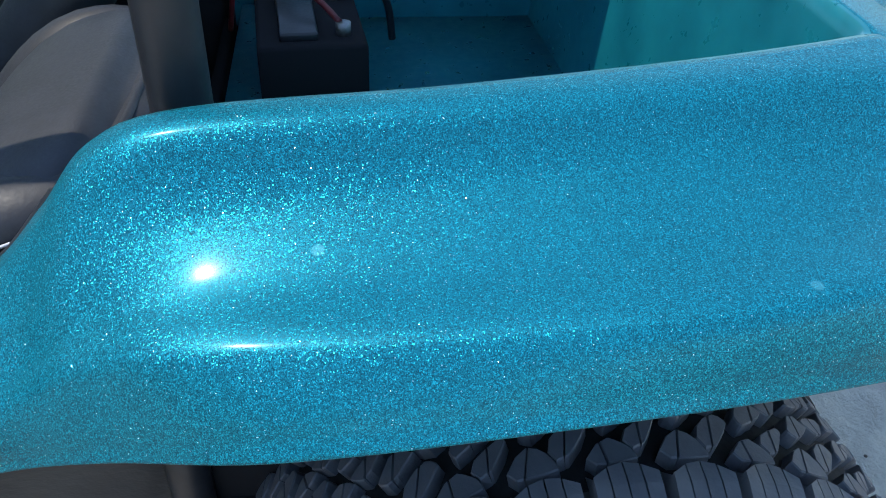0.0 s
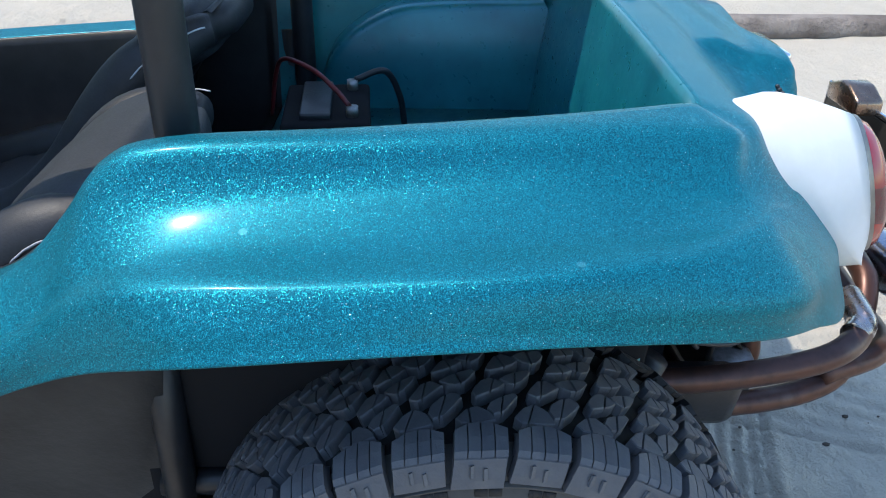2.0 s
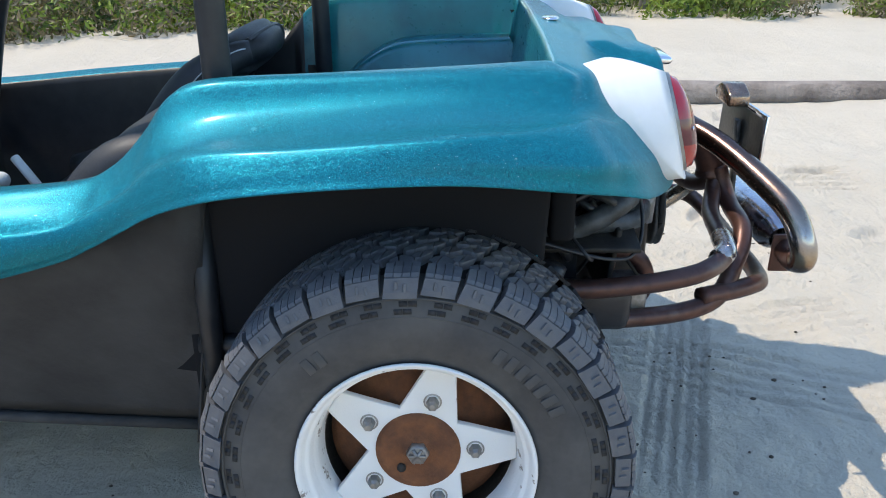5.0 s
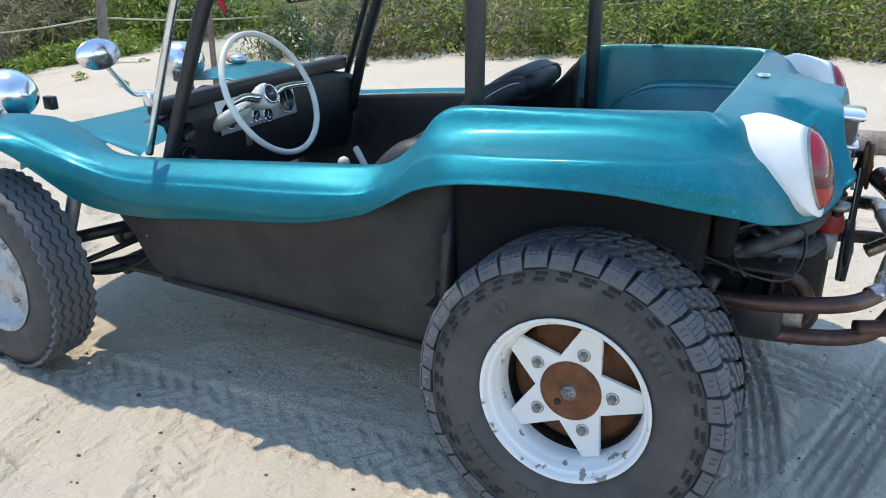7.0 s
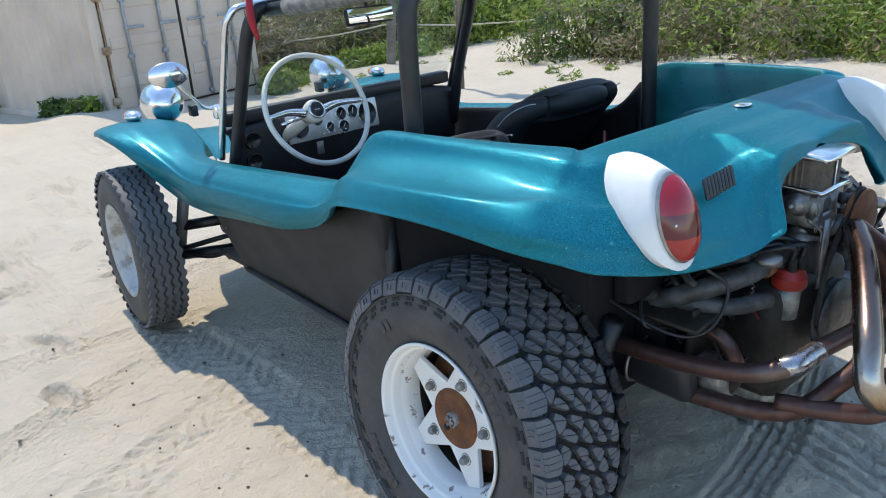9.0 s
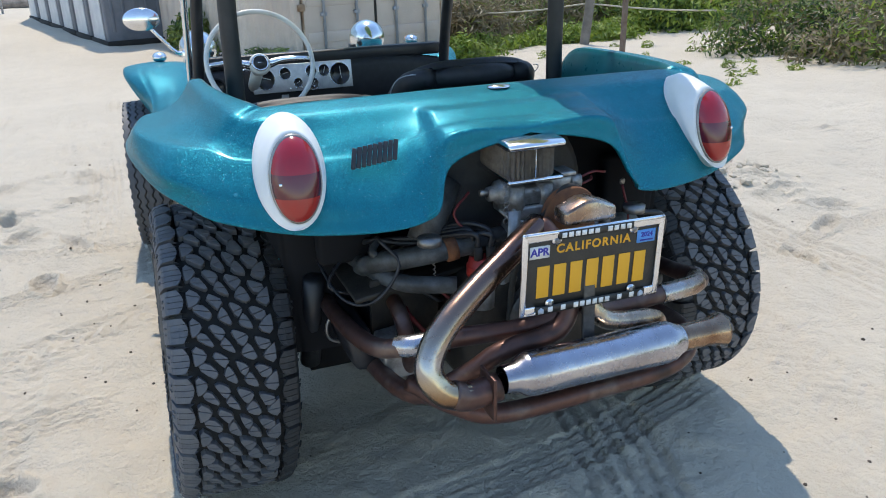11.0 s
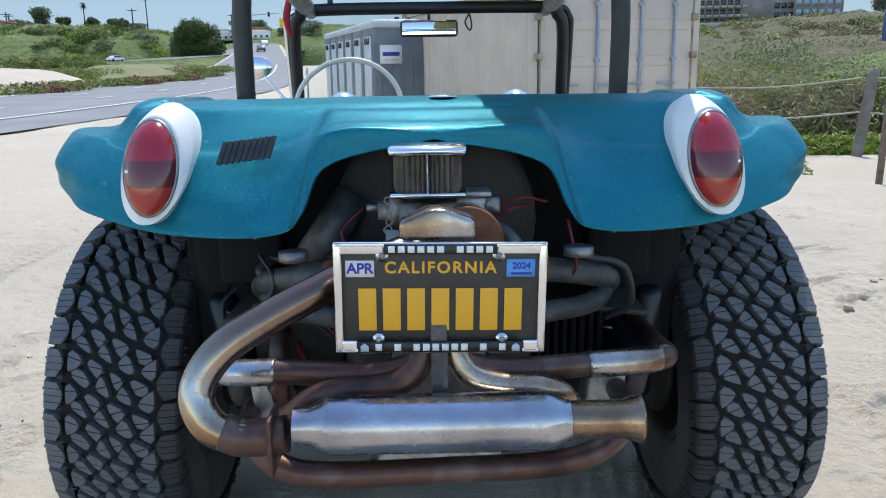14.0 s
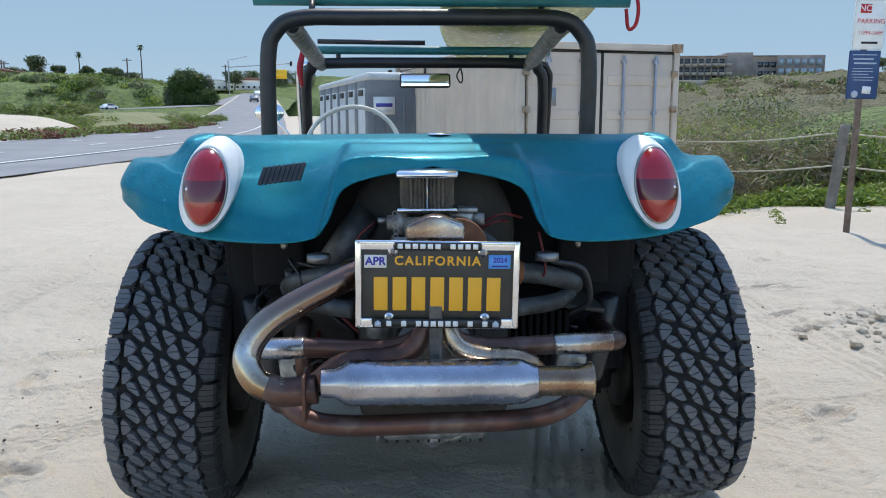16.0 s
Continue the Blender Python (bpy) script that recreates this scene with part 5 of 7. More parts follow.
# ---------------------------------------------------------------- engine and exhaust
part("crankcase", boxed((0.34, 0.34, 0.30), pose(0, -0.33, 0.52), 0.04), GREASE, buggy, "greasy dark engine block")
for s in (-1, 1):
    for k in range(9):
        part("cylinder_fin", boxed((0.012, 0.20, 0.13), pose(s * (0.19 + k * 0.018), -0.21, 0.535), 0.004), MATT, buggy)
    part("rocker_cover", boxed((0.06, 0.30, 0.11), pose(s * 0.385, -0.27, 0.50, 0, s * 12, 0), 0.022), BLACK, buggy, "black rocker cover")
    part("cylinder_head", boxed((0.07, 0.075, 0.10), pose(s * 0.315, -0.425, 0.485, 0, s * 6, 0), 0.008), ALLOY, buggy, "dirty cast alloy cylinder head")
    part("cover_bail", tube(bmesh.new(), [(s * 0.35, -0.27, 0.55), (s * 0.425, -0.275, 0.525), (s * 0.428, -0.275, 0.47), (s * 0.36, -0.27, 0.445)], 0.004, 6, 8), STEEL, buggy)
    part("engine_tin", boxed((0.26, 0.30, 0.012), pose(s * 0.27, -0.28, 0.645, 0, s * 8, 0), 0.004), GREASE, buggy)
    bm = tube(bmesh.new(), [(s * 0.05, -0.45, 0.735), (s * 0.16, -0.46, 0.73), (s * 0.26, -0.44, 0.715), (s * 0.335, -0.36, 0.68), (s * 0.34, -0.28, 0.64)], 0.023, 8, 16)
    part("intake_pipe", bm, GREYPIPE, buggy, "grey painted intake pipe")
    part("hose_clamp", tube(bmesh.new(), [(s * 0.175, -0.4605, 0.7285), (s * 0.20, -0.459, 0.725)], 0.026, 1, 16), RUST, buggy)
    bm = tube(bmesh.new(), [(s * 0.36, -0.22, 0.66), (s * 0.30, -0.42, 0.655), (s * 0.18, -0.47, 0.645)], 0.020, 8, 12)
    part("heater_pipe", bm, GREYPIPE, buggy)
    part("oil_filler_cap" if s > 0 else "breather_cap", tube(bmesh.new(), [(s * 0.25, -0.50, 0.762), (s * 0.25, -0.50, 0.778)], 0.026, 1, 20), STEEL, buggy)
    part("shock_absorber", rod((s * 0.46, -0.16, 0.36), (s * 0.45, -0.25, 0.62), 0.026), BLACK, buggy)
    part("swing_axle", rod((s * 0.15, 0.0, 0.37), (s * 0.60, 0.0, 0.37), 0.035), GREASE, buggy)
    part("brake_backing", tube(bmesh.new(), [(s * 0.535, 0.005, 0.37), (s * 0.56, 0.005, 0.37)], 0.13, 1, 32), GREASE, buggy)
    part("torsion_tube", rod((s * 0.1, 0.36, 0.40), (s * 0.56, 0.36, 0.40), 0.045), GREASE, buggy)
    part("spring_plate", boxed((0.012, 0.40, 0.09), pose(s * 0.53, 0.18, 0.385, -2, 0, 0), 0.003), GREASE, buggy)
    part("frame_bar", rod((s * 0.585, 0.405, 0.30), (s * 0.575, 0.40, 0.82), 0.022), BLACK, buggy)
    part("torsion_cap", tube(bmesh.new(), [(s * 0.54, 0.36, 0.40), (s * 0.62, 0.36, 0.40), (s * 0.625, 0.36, 0.40)], [0.062, 0.062, 0.05], 1, 20, True), GREASE, buggy)
    part("frame_rail", rod((s * 0.57, 0.43, 0.50), (s * 0.565, 0.26, 0.50), 0.020), BLACK, buggy)
for s in (-1, 1):
    part("tank_bracket", boxed((0.13, 0.05, 0.17), pose(s * 0.375, -0.262, 0.745), 0.012), MATT, buggy, "black bracket under the tail")
    part("bracket_bolt", ball((s * 0.36, -0.285, 0.762), 0.010, (1, 0.6, 1), 12), STEEL, buggy)
part("fan_shroud", tube(bmesh.new(), [(0, -0.250, 0.80), (0, -0.345, 0.80), (0, -0.36, 0.80)], [0.20, 0.195, 0.175], 1, 40), UNDER, buggy, "black round fan shroud")
part("generator", tube(bmesh.new(), [(0, -0.30, 0.80), (0, -0.50, 0.80)], 0.048, 1, 24), GREASE, buggy)
bm = bmesh.new()
lathe(bm, [(0, 0.02), (0, 0.062), (0.006, 0.064), (0.012, 0.052), (0.018, 0.064), (0.024, 0.062), (0.026, 0.02), (0.03, 0.0)], 32, pose(0.05, -0.54, 0.80, 0, 0, -90))
part("generator_pulley", bm, RUST, buggy, "rusty generator pulley")
bm = bmesh.new()
lathe(bm, [(0, 0.02), (0, 0.085), (0.008, 0.087), (0.014, 0.076), (0.02, 0.087), (0.026, 0.085), (0.03, 0.03), (0.034, 0.0)], 40, pose(0.0, -0.525, 0.57, 0, 0, -90))
part("crank_pulley", bm, DARKSTEEL, buggy)
part("fan_belt", tube(bmesh.new(), [(-0.085, -0.54, 0.57), (-0.07, -0.54, 0.69), (-0.012, -0.545, 0.80), (0.05, -0.547, 0.862), (0.112, -0.545, 0.80), (0.09, -0.54, 0.69), (0.085, -0.54, 0.57), (0.0, -0.54, 0.485), (-0.085, -0.54, 0.57)], 0.007, 8, 8, False), GASKET, buggy)
def lathe_neck():
    bm = bmesh.new()
    lathe(bm, [(0.750, 0.048), (0.760, 0.048), (0.763, 0.030), (0.782, 0.030), (0.785, 0.044), (0.792, 0.044)], 28, pose(-0.012, -0.455, 0, 0, -90, 0))
    return bm


def lathe_link():
    return lathe_ring(0.0055, 0.0012, 0.0)


# carburettor and air cleaner
part("intake_manifold", rod((0, -0.47, 0.60), (0, -0.47, 0.80), 0.022), GREYPIPE, buggy)
carb = new("carburettor")
carb.parent = buggy
tagged(carb, "cast alloy carburettor with a bare linkage")
part("throttle_body", boxed((0.100, 0.105, 0.030), pose(-0.012, -0.455, 0.800), 0.006), ALLOY, carb)
part("venturi_body", boxed((0.088, 0.095, 0.040), pose(-0.010, -0.455, 0.834), 0.010), ALLOY, carb)
part("float_bowl", boxed((0.056, 0.050, 0.052), pose(0.064, -0.470, 0.842), 0.008), ALLOY, carb)
part("bowl_cap", boxed((0.062, 0.056, 0.010), pose(0.066, -0.470, 0.872), 0.003), ALLOY, carb)
part("jet_plug", tube(bmesh.new(), [(0.090, -0.485, 0.852), (0.112, -0.490, 0.852)], 0.014, 1, 18), ALLOY, carb)
part("mounting_neck", lathe_neck(), ALLOY, carb)
part("choke_housing", tube(bmesh.new(), [(-0.058, -0.465, 0.842), (-0.080, -0.467, 0.842), (-0.082, -0.467, 0.842), (-0.102, -0.468, 0.842)], [0.027, 0.027, 0.018, 0.016], 1, 20), ALLOY, carb)
part("choke_stub", rod((-0.100, -0.468, 0.846), (-0.122, -0.470, 0.848), 0.007, 10), STEEL, carb)
for x in (-0.045, 0.022):
    part("barrel", tube(bmesh.new(), [(x, -0.490, 0.806), (x, -0.490, 0.858)], 0.019, 1, 18), ALLOY, carb)
for k in range(3):
    part("cover_screw", ball((-0.040 + 0.032 * k, -0.505, 0.848), 0.004, (1, 0.6, 1), 8), STEEL, carb)
for k in range(7):
    part("linkage_chain", lathe_link(), STEEL, carb, m=pose(-0.082 + 0.002 * (k % 2), -0.515, 0.868 - k * 0.0125, 90, 90 * (k % 2), 0))
for pts in ([(-0.074, -0.52, 0.80), (-0.045, -0.528, 0.79), (-0.02, -0.525, 0.80)], [(-0.090, -0.50, 0.815), (-0.070, -0.522, 0.79), (-0.076, -0.525, 0.765)]):
    part("carb_linkage", tube(bmesh.new(), pts, 0.004, 4, 8), STEEL, carb)
AF = pose(-0.013, -0.422, 0.921, 2, 0, 0) @ Matrix.Diagonal((0.77, 1.78, 0.92, 1))
cleaner = new("air_cleaner")
cleaner.parent = buggy
cleaner.matrix_basis = AF
tagged(cleaner, "chrome oblong air cleaner with a pleated dark filter")
part("lid", boxed((0.176, 0.118, 0.020), pose(0, 0, 0.036), 0.008), CHROME, cleaner, "polished chrome lid")
part("base", boxed((0.172, 0.114, 0.012), pose(0, 0, -0.046), 0.005), CHROME, cleaner, "chrome base tray")
bm = bmesh.new()
n = 92
rows = []
for z in (-0.040, 0.030):
    row = []
    for k in range(n):
        a = 2 * math.pi * k / n
        ca, sa = math.cos(a), math.sin(a)
        q = (abs(ca) ** 5 + abs(sa) ** 5) ** -0.2
        d = 0.0 if k % 2 else 0.006
        row.append(Vector(((0.078 - d) * q * ca, (0.050 - d) * q * sa, z)))
    rows.append(row)
grid(bm, rows, True)
part("pleated_filter", bm, PLEAT, cleaner, "dark pleated filter element", smooth=False)
for x, y in ((0, -0.052), (0, 0.052)):
    part("clip", boxed((0.003, 0.003, 0.076), pose(x, y, -0.004)), CHROME, cleaner)
# distributor, coil, leads
part("distributor", rod((-0.124, -0.480, 0.590), (-0.122, -0.484, 0.668), 0.030, 20), ALLOY, buggy)
bm = bmesh.new()
lathe(bm, [(0.665, 0.0), (0.665, 0.036), (0.668, 0.038), (0.690, 0.038), (0.693, 0.035), (0.706, 0.032), (0.710, 0.028), (0.712, 0.0)], 28, pose(-0.121, -0.486, 0, 0, -90, 0))
dcap = sharp(part("distributor_cap", bm, REDCAP, buggy, "red distributor cap"), 35)
for k in range(5):
    a = k * 1.257
    q = Vector((-0.121 + 0.022 * math.cos(a), -0.486 + 0.022 * math.sin(a), 0.708))
    part("lead_boot", rod(q, q + Vector((0, 0, 0.030)), 0.0095, 12), GASKET, dcap)
    part("ignition_lead", tube(bmesh.new(), [q + Vector((0, 0, 0.026)), q + Vector((-0.01, 0.005, 0.060)), (-0.16 - 0.022 * k, -0.44 + 0.012 * k, 0.775 - 0.012 * k), (-0.235 - 0.022 * k, -0.37 + 0.01 * k, 0.725), (-0.30 - 0.01 * k, -0.30 + 0.03 * k, 0.655)], 0.0062, 6, 8), BLACK, buggy)
# clutter beside the engine: hoses, wires, clips, heat-stained tinware
rc = random.Random(19)
for k in range(9):
    y0, z0 = rc.uniform(-0.44, -0.22), rc.uniform(0.56, 0.76)
    x0 = rc.uniform(-0.40, -0.22)
    pts = [(x0, y0, z0), (x0 - 0.02 + rc.uniform(-0.05, 0.05), y0 - 0.05, z0 + rc.uniform(-0.07, 0.03)), (x0 + rc.uniform(0.02, 0.10), y0 - rc.uniform(0.03, 0.10), z0 - rc.uniform(0.04, 0.12)), (x0 + rc.uniform(0.06, 0.14), y0 - rc.uniform(0.0, 0.05), z0 - rc.uniform(0.08, 0.16))]
    part("engine_hose", tube(bmesh.new(), pts, rc.choice((0.004, 0.006, 0.009, 0.012)), 6, 8), (BLACK, GREASE, COPPER, BLACK, GREYPIPE)[k % 5], buggy)
part("exhaust_stub", tube(bmesh.new(), [(-0.30, -0.36, 0.60), (-0.30, -0.44, 0.575), (-0.295, -0.47, 0.51), (-0.29, -0.44, 0.44)], 0.018, 8, 16), PIPE_BROWN, buggy, "brown exhaust stub")
part("head_tin", boxed((0.17, 0.012, 0.16), pose(-0.27, -0.375, 0.575, 8, 0, 4), 0.004), GREASE, buggy)
part("pushrod_tube", rod((-0.16, -0.40, 0.47), (-0.34, -0.40, 0.50), 0.012), GREASE, buggy)
part("pushrod_tube", rod((-0.16, -0.36, 0.45), (-0.34, -0.36, 0.475), 0.012), GREASE, buggy)
part("fuel_pump", tube(bmesh.new(), [(-0.075, -0.46, 0.60), (-0.078, -0.465, 0.65), (-0.079, -0.466, 0.655)], [0.030, 0.034, 0.020], 1, 20), ALLOY, buggy)
part("spring_clip", tube(bmesh.new(), [(-0.225 + 0.003 * math.sin(j * 1.2), -0.455 + 0.003 * math.cos(j * 1.2), 0.705 - 0.0022 * j) for j in range(26)], 0.0012, 2, 6), STEEL, buggy)
part("ignition_coil", rod((-0.235, -0.41, 0.735), (-0.155, -0.36, 0.85), 0.036, 20), GREYPIPE, buggy)
for pts in ([(0.10, -0.45, 0.83), (0.15, -0.47, 0.86), (0.20, -0.45, 0.85)], [(0.09, -0.46, 0.82), (0.14, -0.48, 0.845), (0.17, -0.44, 0.84)], [(-0.13, -0.43, 0.84), (-0.17, -0.44, 0.80), (-0.15, -0.46, 0.76)], [(0.235, -0.47, 0.82), (0.25, -0.48, 0.74), (0.24, -0.45, 0.70)]):
    part("red_wire", tube(bmesh.new(), pts, 0.003, 6, 6), COPPER, buggy, "thin red wire")
part("fuel_hose", tube(bmesh.new(), [(0.06, -0.50, 0.83), (0.12, -0.54, 0.81), (0.155, -0.53, 0.74), (0.14, -0.48, 0.68)], 0.013, 8, 10), GREYPIPE, buggy)
part("vacuum_hose", tube(bmesh.new(), [(0.26, -0.50, 0.76), (0.33, -0.50, 0.74), (0.355, -0.46, 0.66), (0.32, -0.42, 0.62)], 0.007, 8, 8), BLACK, buggy)
part("throttle_cable", tube(bmesh.new(), [(-0.44, -0.1, 0.70), (-0.42, -0.35, 0.62), (-0.36, -0.43, 0.62), (-0.30, -0.44, 0.70), (-0.33, -0.40, 0.75)], 0.004, 8, 8), BLACK, buggy)
part("engine_strap", boxed((0.028, 0.004, 0.16), pose(-0.075, -0.535, 0.74, 0, 3, 0)), STEEL, buggy)
part("oil_sump", boxed((0.24, 0.26, 0.05), pose(0, -0.33, 0.35), 0.015), ALLOY, buggy, "finned alloy sump")
for k in range(10):
    part("sump_fin", boxed((0.006, 0.24, 0.016), pose(-0.11 + k * 0.0245, -0.33, 0.326), 0.002), GREASE, buggy)
part("drain_plug", tube(bmesh.new(), [(0.0, -0.42, 0.335), (0.0, -0.42, 0.312), (0.0, -0.42, 0.310), (0.0, -0.42, 0.298)], [0.030, 0.030, 0.016, 0.015], 1, 20), ALLOY, buggy)
for x in (-0.13, 0.055, 0.085):
    part("sump_bolt", rod((x, -0.44, 0.345), (x, -0.44, 0.318), 0.007, 8), ALLOY, buggy)
part("oil_line", tube(bmesh.new(), [(0.02, -0.43, 0.32), (0.05, -0.45, 0.330), (0.075, -0.45, 0.345), (0.10, -0.43, 0.36)], 0.008, 6, 10), ALLOY, buggy)
part("gearbox", tube(bmesh.new(), [(0, -0.15, 0.42), (0, 0.15, 0.42), (0, 0.42, 0.40)], [0.17, 0.14, 0.09], 6, 20), GREASE, buggy)
# exhaust
part("tail_loop", tube(bmesh.new(), [(-0.04, -0.58, 0.80), (-0.13, -0.64, 0.775), (-0.25, -0.705, 0.728), (-0.325, -0.745, 0.685), (-0.356, -0.765, 0.63), (-0.335, -0.78, 0.585), (-0.285, -0.782, 0.567), (-0.235, -0.781, 0.570)], 0.0265, 8, 20), PIPE_LOOP, buggy, "heat-blued bright exhaust loop")
part("loop_foot", tube(bmesh.new(), [(-0.318, -0.782, 0.577), (-0.285, -0.782, 0.566), (-0.225, -0.781, 0.571)], 0.0275, 6, 20), PIPE_BROWN, buggy)
mz, my = 0.580, -0.775
bm = bmesh.new()
lathe(bm, [(-0.215, 0.027), (-0.19, 0.029), (-0.172, 0.040), (-0.16, 0.0435), (0.15, 0.0435), (0.165, 0.041), (0.185, 0.031), (0.19, 0.030)], 40, pose(0, my, mz, 0, 0.5, 1))
part("muffler", bm, MUFFLER, buggy, "bright steel cylinder muffler")
part("muffler_seam", rod((-0.155, my - 0.0425, mz + 0.012), (0.148, my - 0.0375, mz + 0.009), 0.0016, 6), RUST, buggy)
bm = bmesh.new()
lathe(bm, [(0.18, 0.0), (0.18, 0.028), (0.20, 0.0285), (0.27, 0.029), (0.292, 0.036), (0.296, 0.0365), (0.292, 0.033), (0.26, 0.026), (0.20, 0.026)], 36, pose(0, my, mz, 0, 0.5, 1))
part("tail_pipe", bm, PIPE_BRONZE, buggy, "flared bronzed tail pipe end")
part("muffler_clamp", boxed((0.007, 0.066, 0.088), pose(-0.245, -0.781, 0.562), 0.002), PIPE_BROWN, buggy)
HEAD = (("header_pipe", [(-0.42, -0.12, 0.545), (-0.415, -0.36, 0.552), (-0.395, -0.54, 0.575), (-0.345, -0.615, 0.600), (-0.26, -0.628, 0.606), (-0.12, -0.645, 0.606), (-0.05, -0.665, 0.625), (-0.01, -0.68, 0.66)], PIPE_BROWN),
        ("header_pipe", [(0.42, -0.12, 0.545), (0.42, -0.40, 0.56), (0.395, -0.56, 0.595), (0.35, -0.612, 0.607), (0.25, -0.625, 0.607), (0.12, -0.645, 0.608), (0.05, -0.665, 0.626), (0.01, -0.68, 0.66)], PIPE_BROWN),
        ("header_pipe", [(-0.36, -0.10, 0.45), (-0.36, -0.40, 0.452), (-0.325, -0.60, 0.475), (-0.245, -0.675, 0.545), (-0.195, -0.698, 0.588), (-0.150, -0.702, 0.602), (-0.095, -0.702, 0.607), (-0.050, -0.700, 0.621), (-0.026, -0.692, 0.652), (-0.018, -0.680, 0.69)], PIPE_BROWN),
        ("header_pipe", [(-0.33, -0.58, 0.492), (-0.28, -0.70, 0.497), (-0.20, -0.745, 0.485), (0.0, -0.745, 0.486), (0.20, -0.735, 0.492), (0.29, -0.68, 0.515), (0.33, -0.52, 0.50), (0.35, -0.15, 0.45)], PIPE_BROWN),
        ("header_pipe", [(0.018, -0.680, 0.69), (0.026, -0.692, 0.652), (0.050, -0.700, 0.621), (0.095, -0.702, 0.607), (0.150, -0.702, 0.602), (0.190, -0.692, 0.585), (0.212, -0.66, 0.545), (0.215, -0.60, 0.50)], PIPE_BRONZE))
for nm, pts, mt in HEAD:
    part(nm, tube(bmesh.new(), pts, 0.0205, 8, 18), mt, buggy, "heat-browned exhaust header pipe")
part("pipe_sleeve", tube(bmesh.new(), [(-0.362, -0.597, 0.595), (-0.335, -0.619, 0.602), (-0.265, -0.628, 0.606)], 0.0225, 16, 24), PIPE_BRIGHT, buggy, "bright slip-joint pipe end")
part("pipe_sleeve", tube(bmesh.new(), [(0.385, -0.575, 0.60), (0.345, -0.614, 0.607), (0.245, -0.627, 0.607)], 0.0225, 16, 24), PIPE_BRIGHT, buggy, "bright slip-joint pipe end")
part("collector", tube(bmesh.new(), [(0, -0.668, 0.66), (0, -0.665, 0.69), (-0.015, -0.63, 0.75), (-0.04, -0.58, 0.80)], [0.036, 0.034, 0.029, 0.027], 6, 18), PIPE_BROWN, buggy)

# ---------------------------------------------------------------- roll cage, rack, windscreen
part("roll_hoop", tube(bmesh.new(), [(-0.515, 0.36, 0.60), (-0.505, 0.36, 0.95), (-0.50, 0.36, 1.24), (-0.475, 0.36, 1.33), (-0.40, 0.36, 1.372), (-0.2, 0.36, 1.376), (0.2, 0.36, 1.376), (0.41, 0.36, 1.372), (0.485, 0.36, 1.33), (0.512, 0.36, 1.24), (0.512, 0.36, 0.95), (0.52, 0.36, 0.60)], 0.0255, 6, 18), BLACK, buggy, "black tubular rear roll hoop")
part("front_hoop", tube(bmesh.new(), [(-0.535, 1.42, 0.70), (-0.515, 1.33, 0.95), (-0.50, 1.225, 1.20), (-0.475, 1.20, 1.26), (-0.42, 1.19, 1.285), (0.0, 1.19, 1.288), (0.42, 1.19, 1.285), (0.475, 1.20, 1.26), (0.50, 1.225, 1.20), (0.515, 1.33, 0.95), (0.535, 1.42, 0.70)], 0.0225, 6, 16), BLACK, buggy, "black tubular front hoop")
for s in (-1, 1):
    part("roof_bar", rod((s * 0.43, 0.36, 1.36), (s * 0.43, 1.19, 1.275), 0.022), BLACK, buggy)
    part("tape_wrap", rod((s * 0.43, 0.42, 1.355), (s * 0.43, 1.05, 1.29), 0.030, 16), TAPE, buggy, "silver-taped foam wrapped round a roof bar")
    part("rack_strut", rod((s * 0.36, 0.36, 1.37), (s * 0.36, 0.385, 1.43), 0.010), BLACK, buggy)
    part("rack_strut", rod((s * 0.36, 1.19, 1.285), (s * 0.36, 1.19, 1.34), 0.010), BLACK, buggy)
part("roof_rack_bar", rod((-0.548, 0.42, 1.437), (0.635, 0.36, 1.425), 0.019, 16), TEAL_BAR, buggy, "teal roof rack bar")
part("roof_rack_bar", rod((-0.50, 1.19, 1.340), (0.52, 1.19, 1.335), 0.017, 16), TEAL_BAR, buggy, "teal roof rack bar")
part("rack_pad", rod((-0.52, 0.30, 1.472), (0.10, 0.30, 1.462), 0.012), BLACK, buggy)
part("rack_pad", rod((-0.44, 1.16, 1.372), (0.0, 1.16, 1.366), 0.010), BLACK, buggy)
for x, z in ((0.64, 1.43),):
    part("rack_strap", tube(bmesh.new(), [(x, 0.34, z + 0.04), (x + 0.015, 0.33, z - 0.02), (x + 0.01, 0.33, z - 0.075), (x - 0.012, 0.335, z - 0.09), (x - 0.02, 0.34, z - 0.03)], 0.006, 6, 8), STRAPRED, buggy, "red rack strap")
part("rack_strap", tube(bmesh.new(), [(-0.50, 1.17, 1.345), (-0.515, 1.15, 1.26), (-0.505, 1.14, 1.19)], [0.010, 0.013, 0.006], 6, 8), STRAPRED, buggy, "red rack strap")

# windscreen
wl, wh = (-0.545, 1.46, 0.79), (-0.545, 1.265, 1.285)
for s in (-1, 1):
    bm = tube(bmesh.new(), [(s * 0.548, 1.475, 0.755), (s * 0.548, 1.45, 0.82), (s * 0.542, 1.31, 1.18), (s * 0.53, 1.275, 1.26), (s * 0.47, 1.262, 1.292), (s * 0.2, 1.262, 1.295)], 0.013, 6, 10)
    part("windscreen_frame", bm, CHROME if s < 0 else BLACK, buggy, "aluminium windscreen frame")
part("windscreen_base", boxed((1.07, 0.05, 0.050), pose(0, 1.450, 0.897), 0.010), BLACK, buggy, "black lower windscreen rail")
bm = bmesh.new()
grid(bm, [[(-0.535, 1.455, 0.87), (0.535, 1.455, 0.87)], [(-0.525, 1.27, 1.283), (0.525, 1.27, 1.283)]])
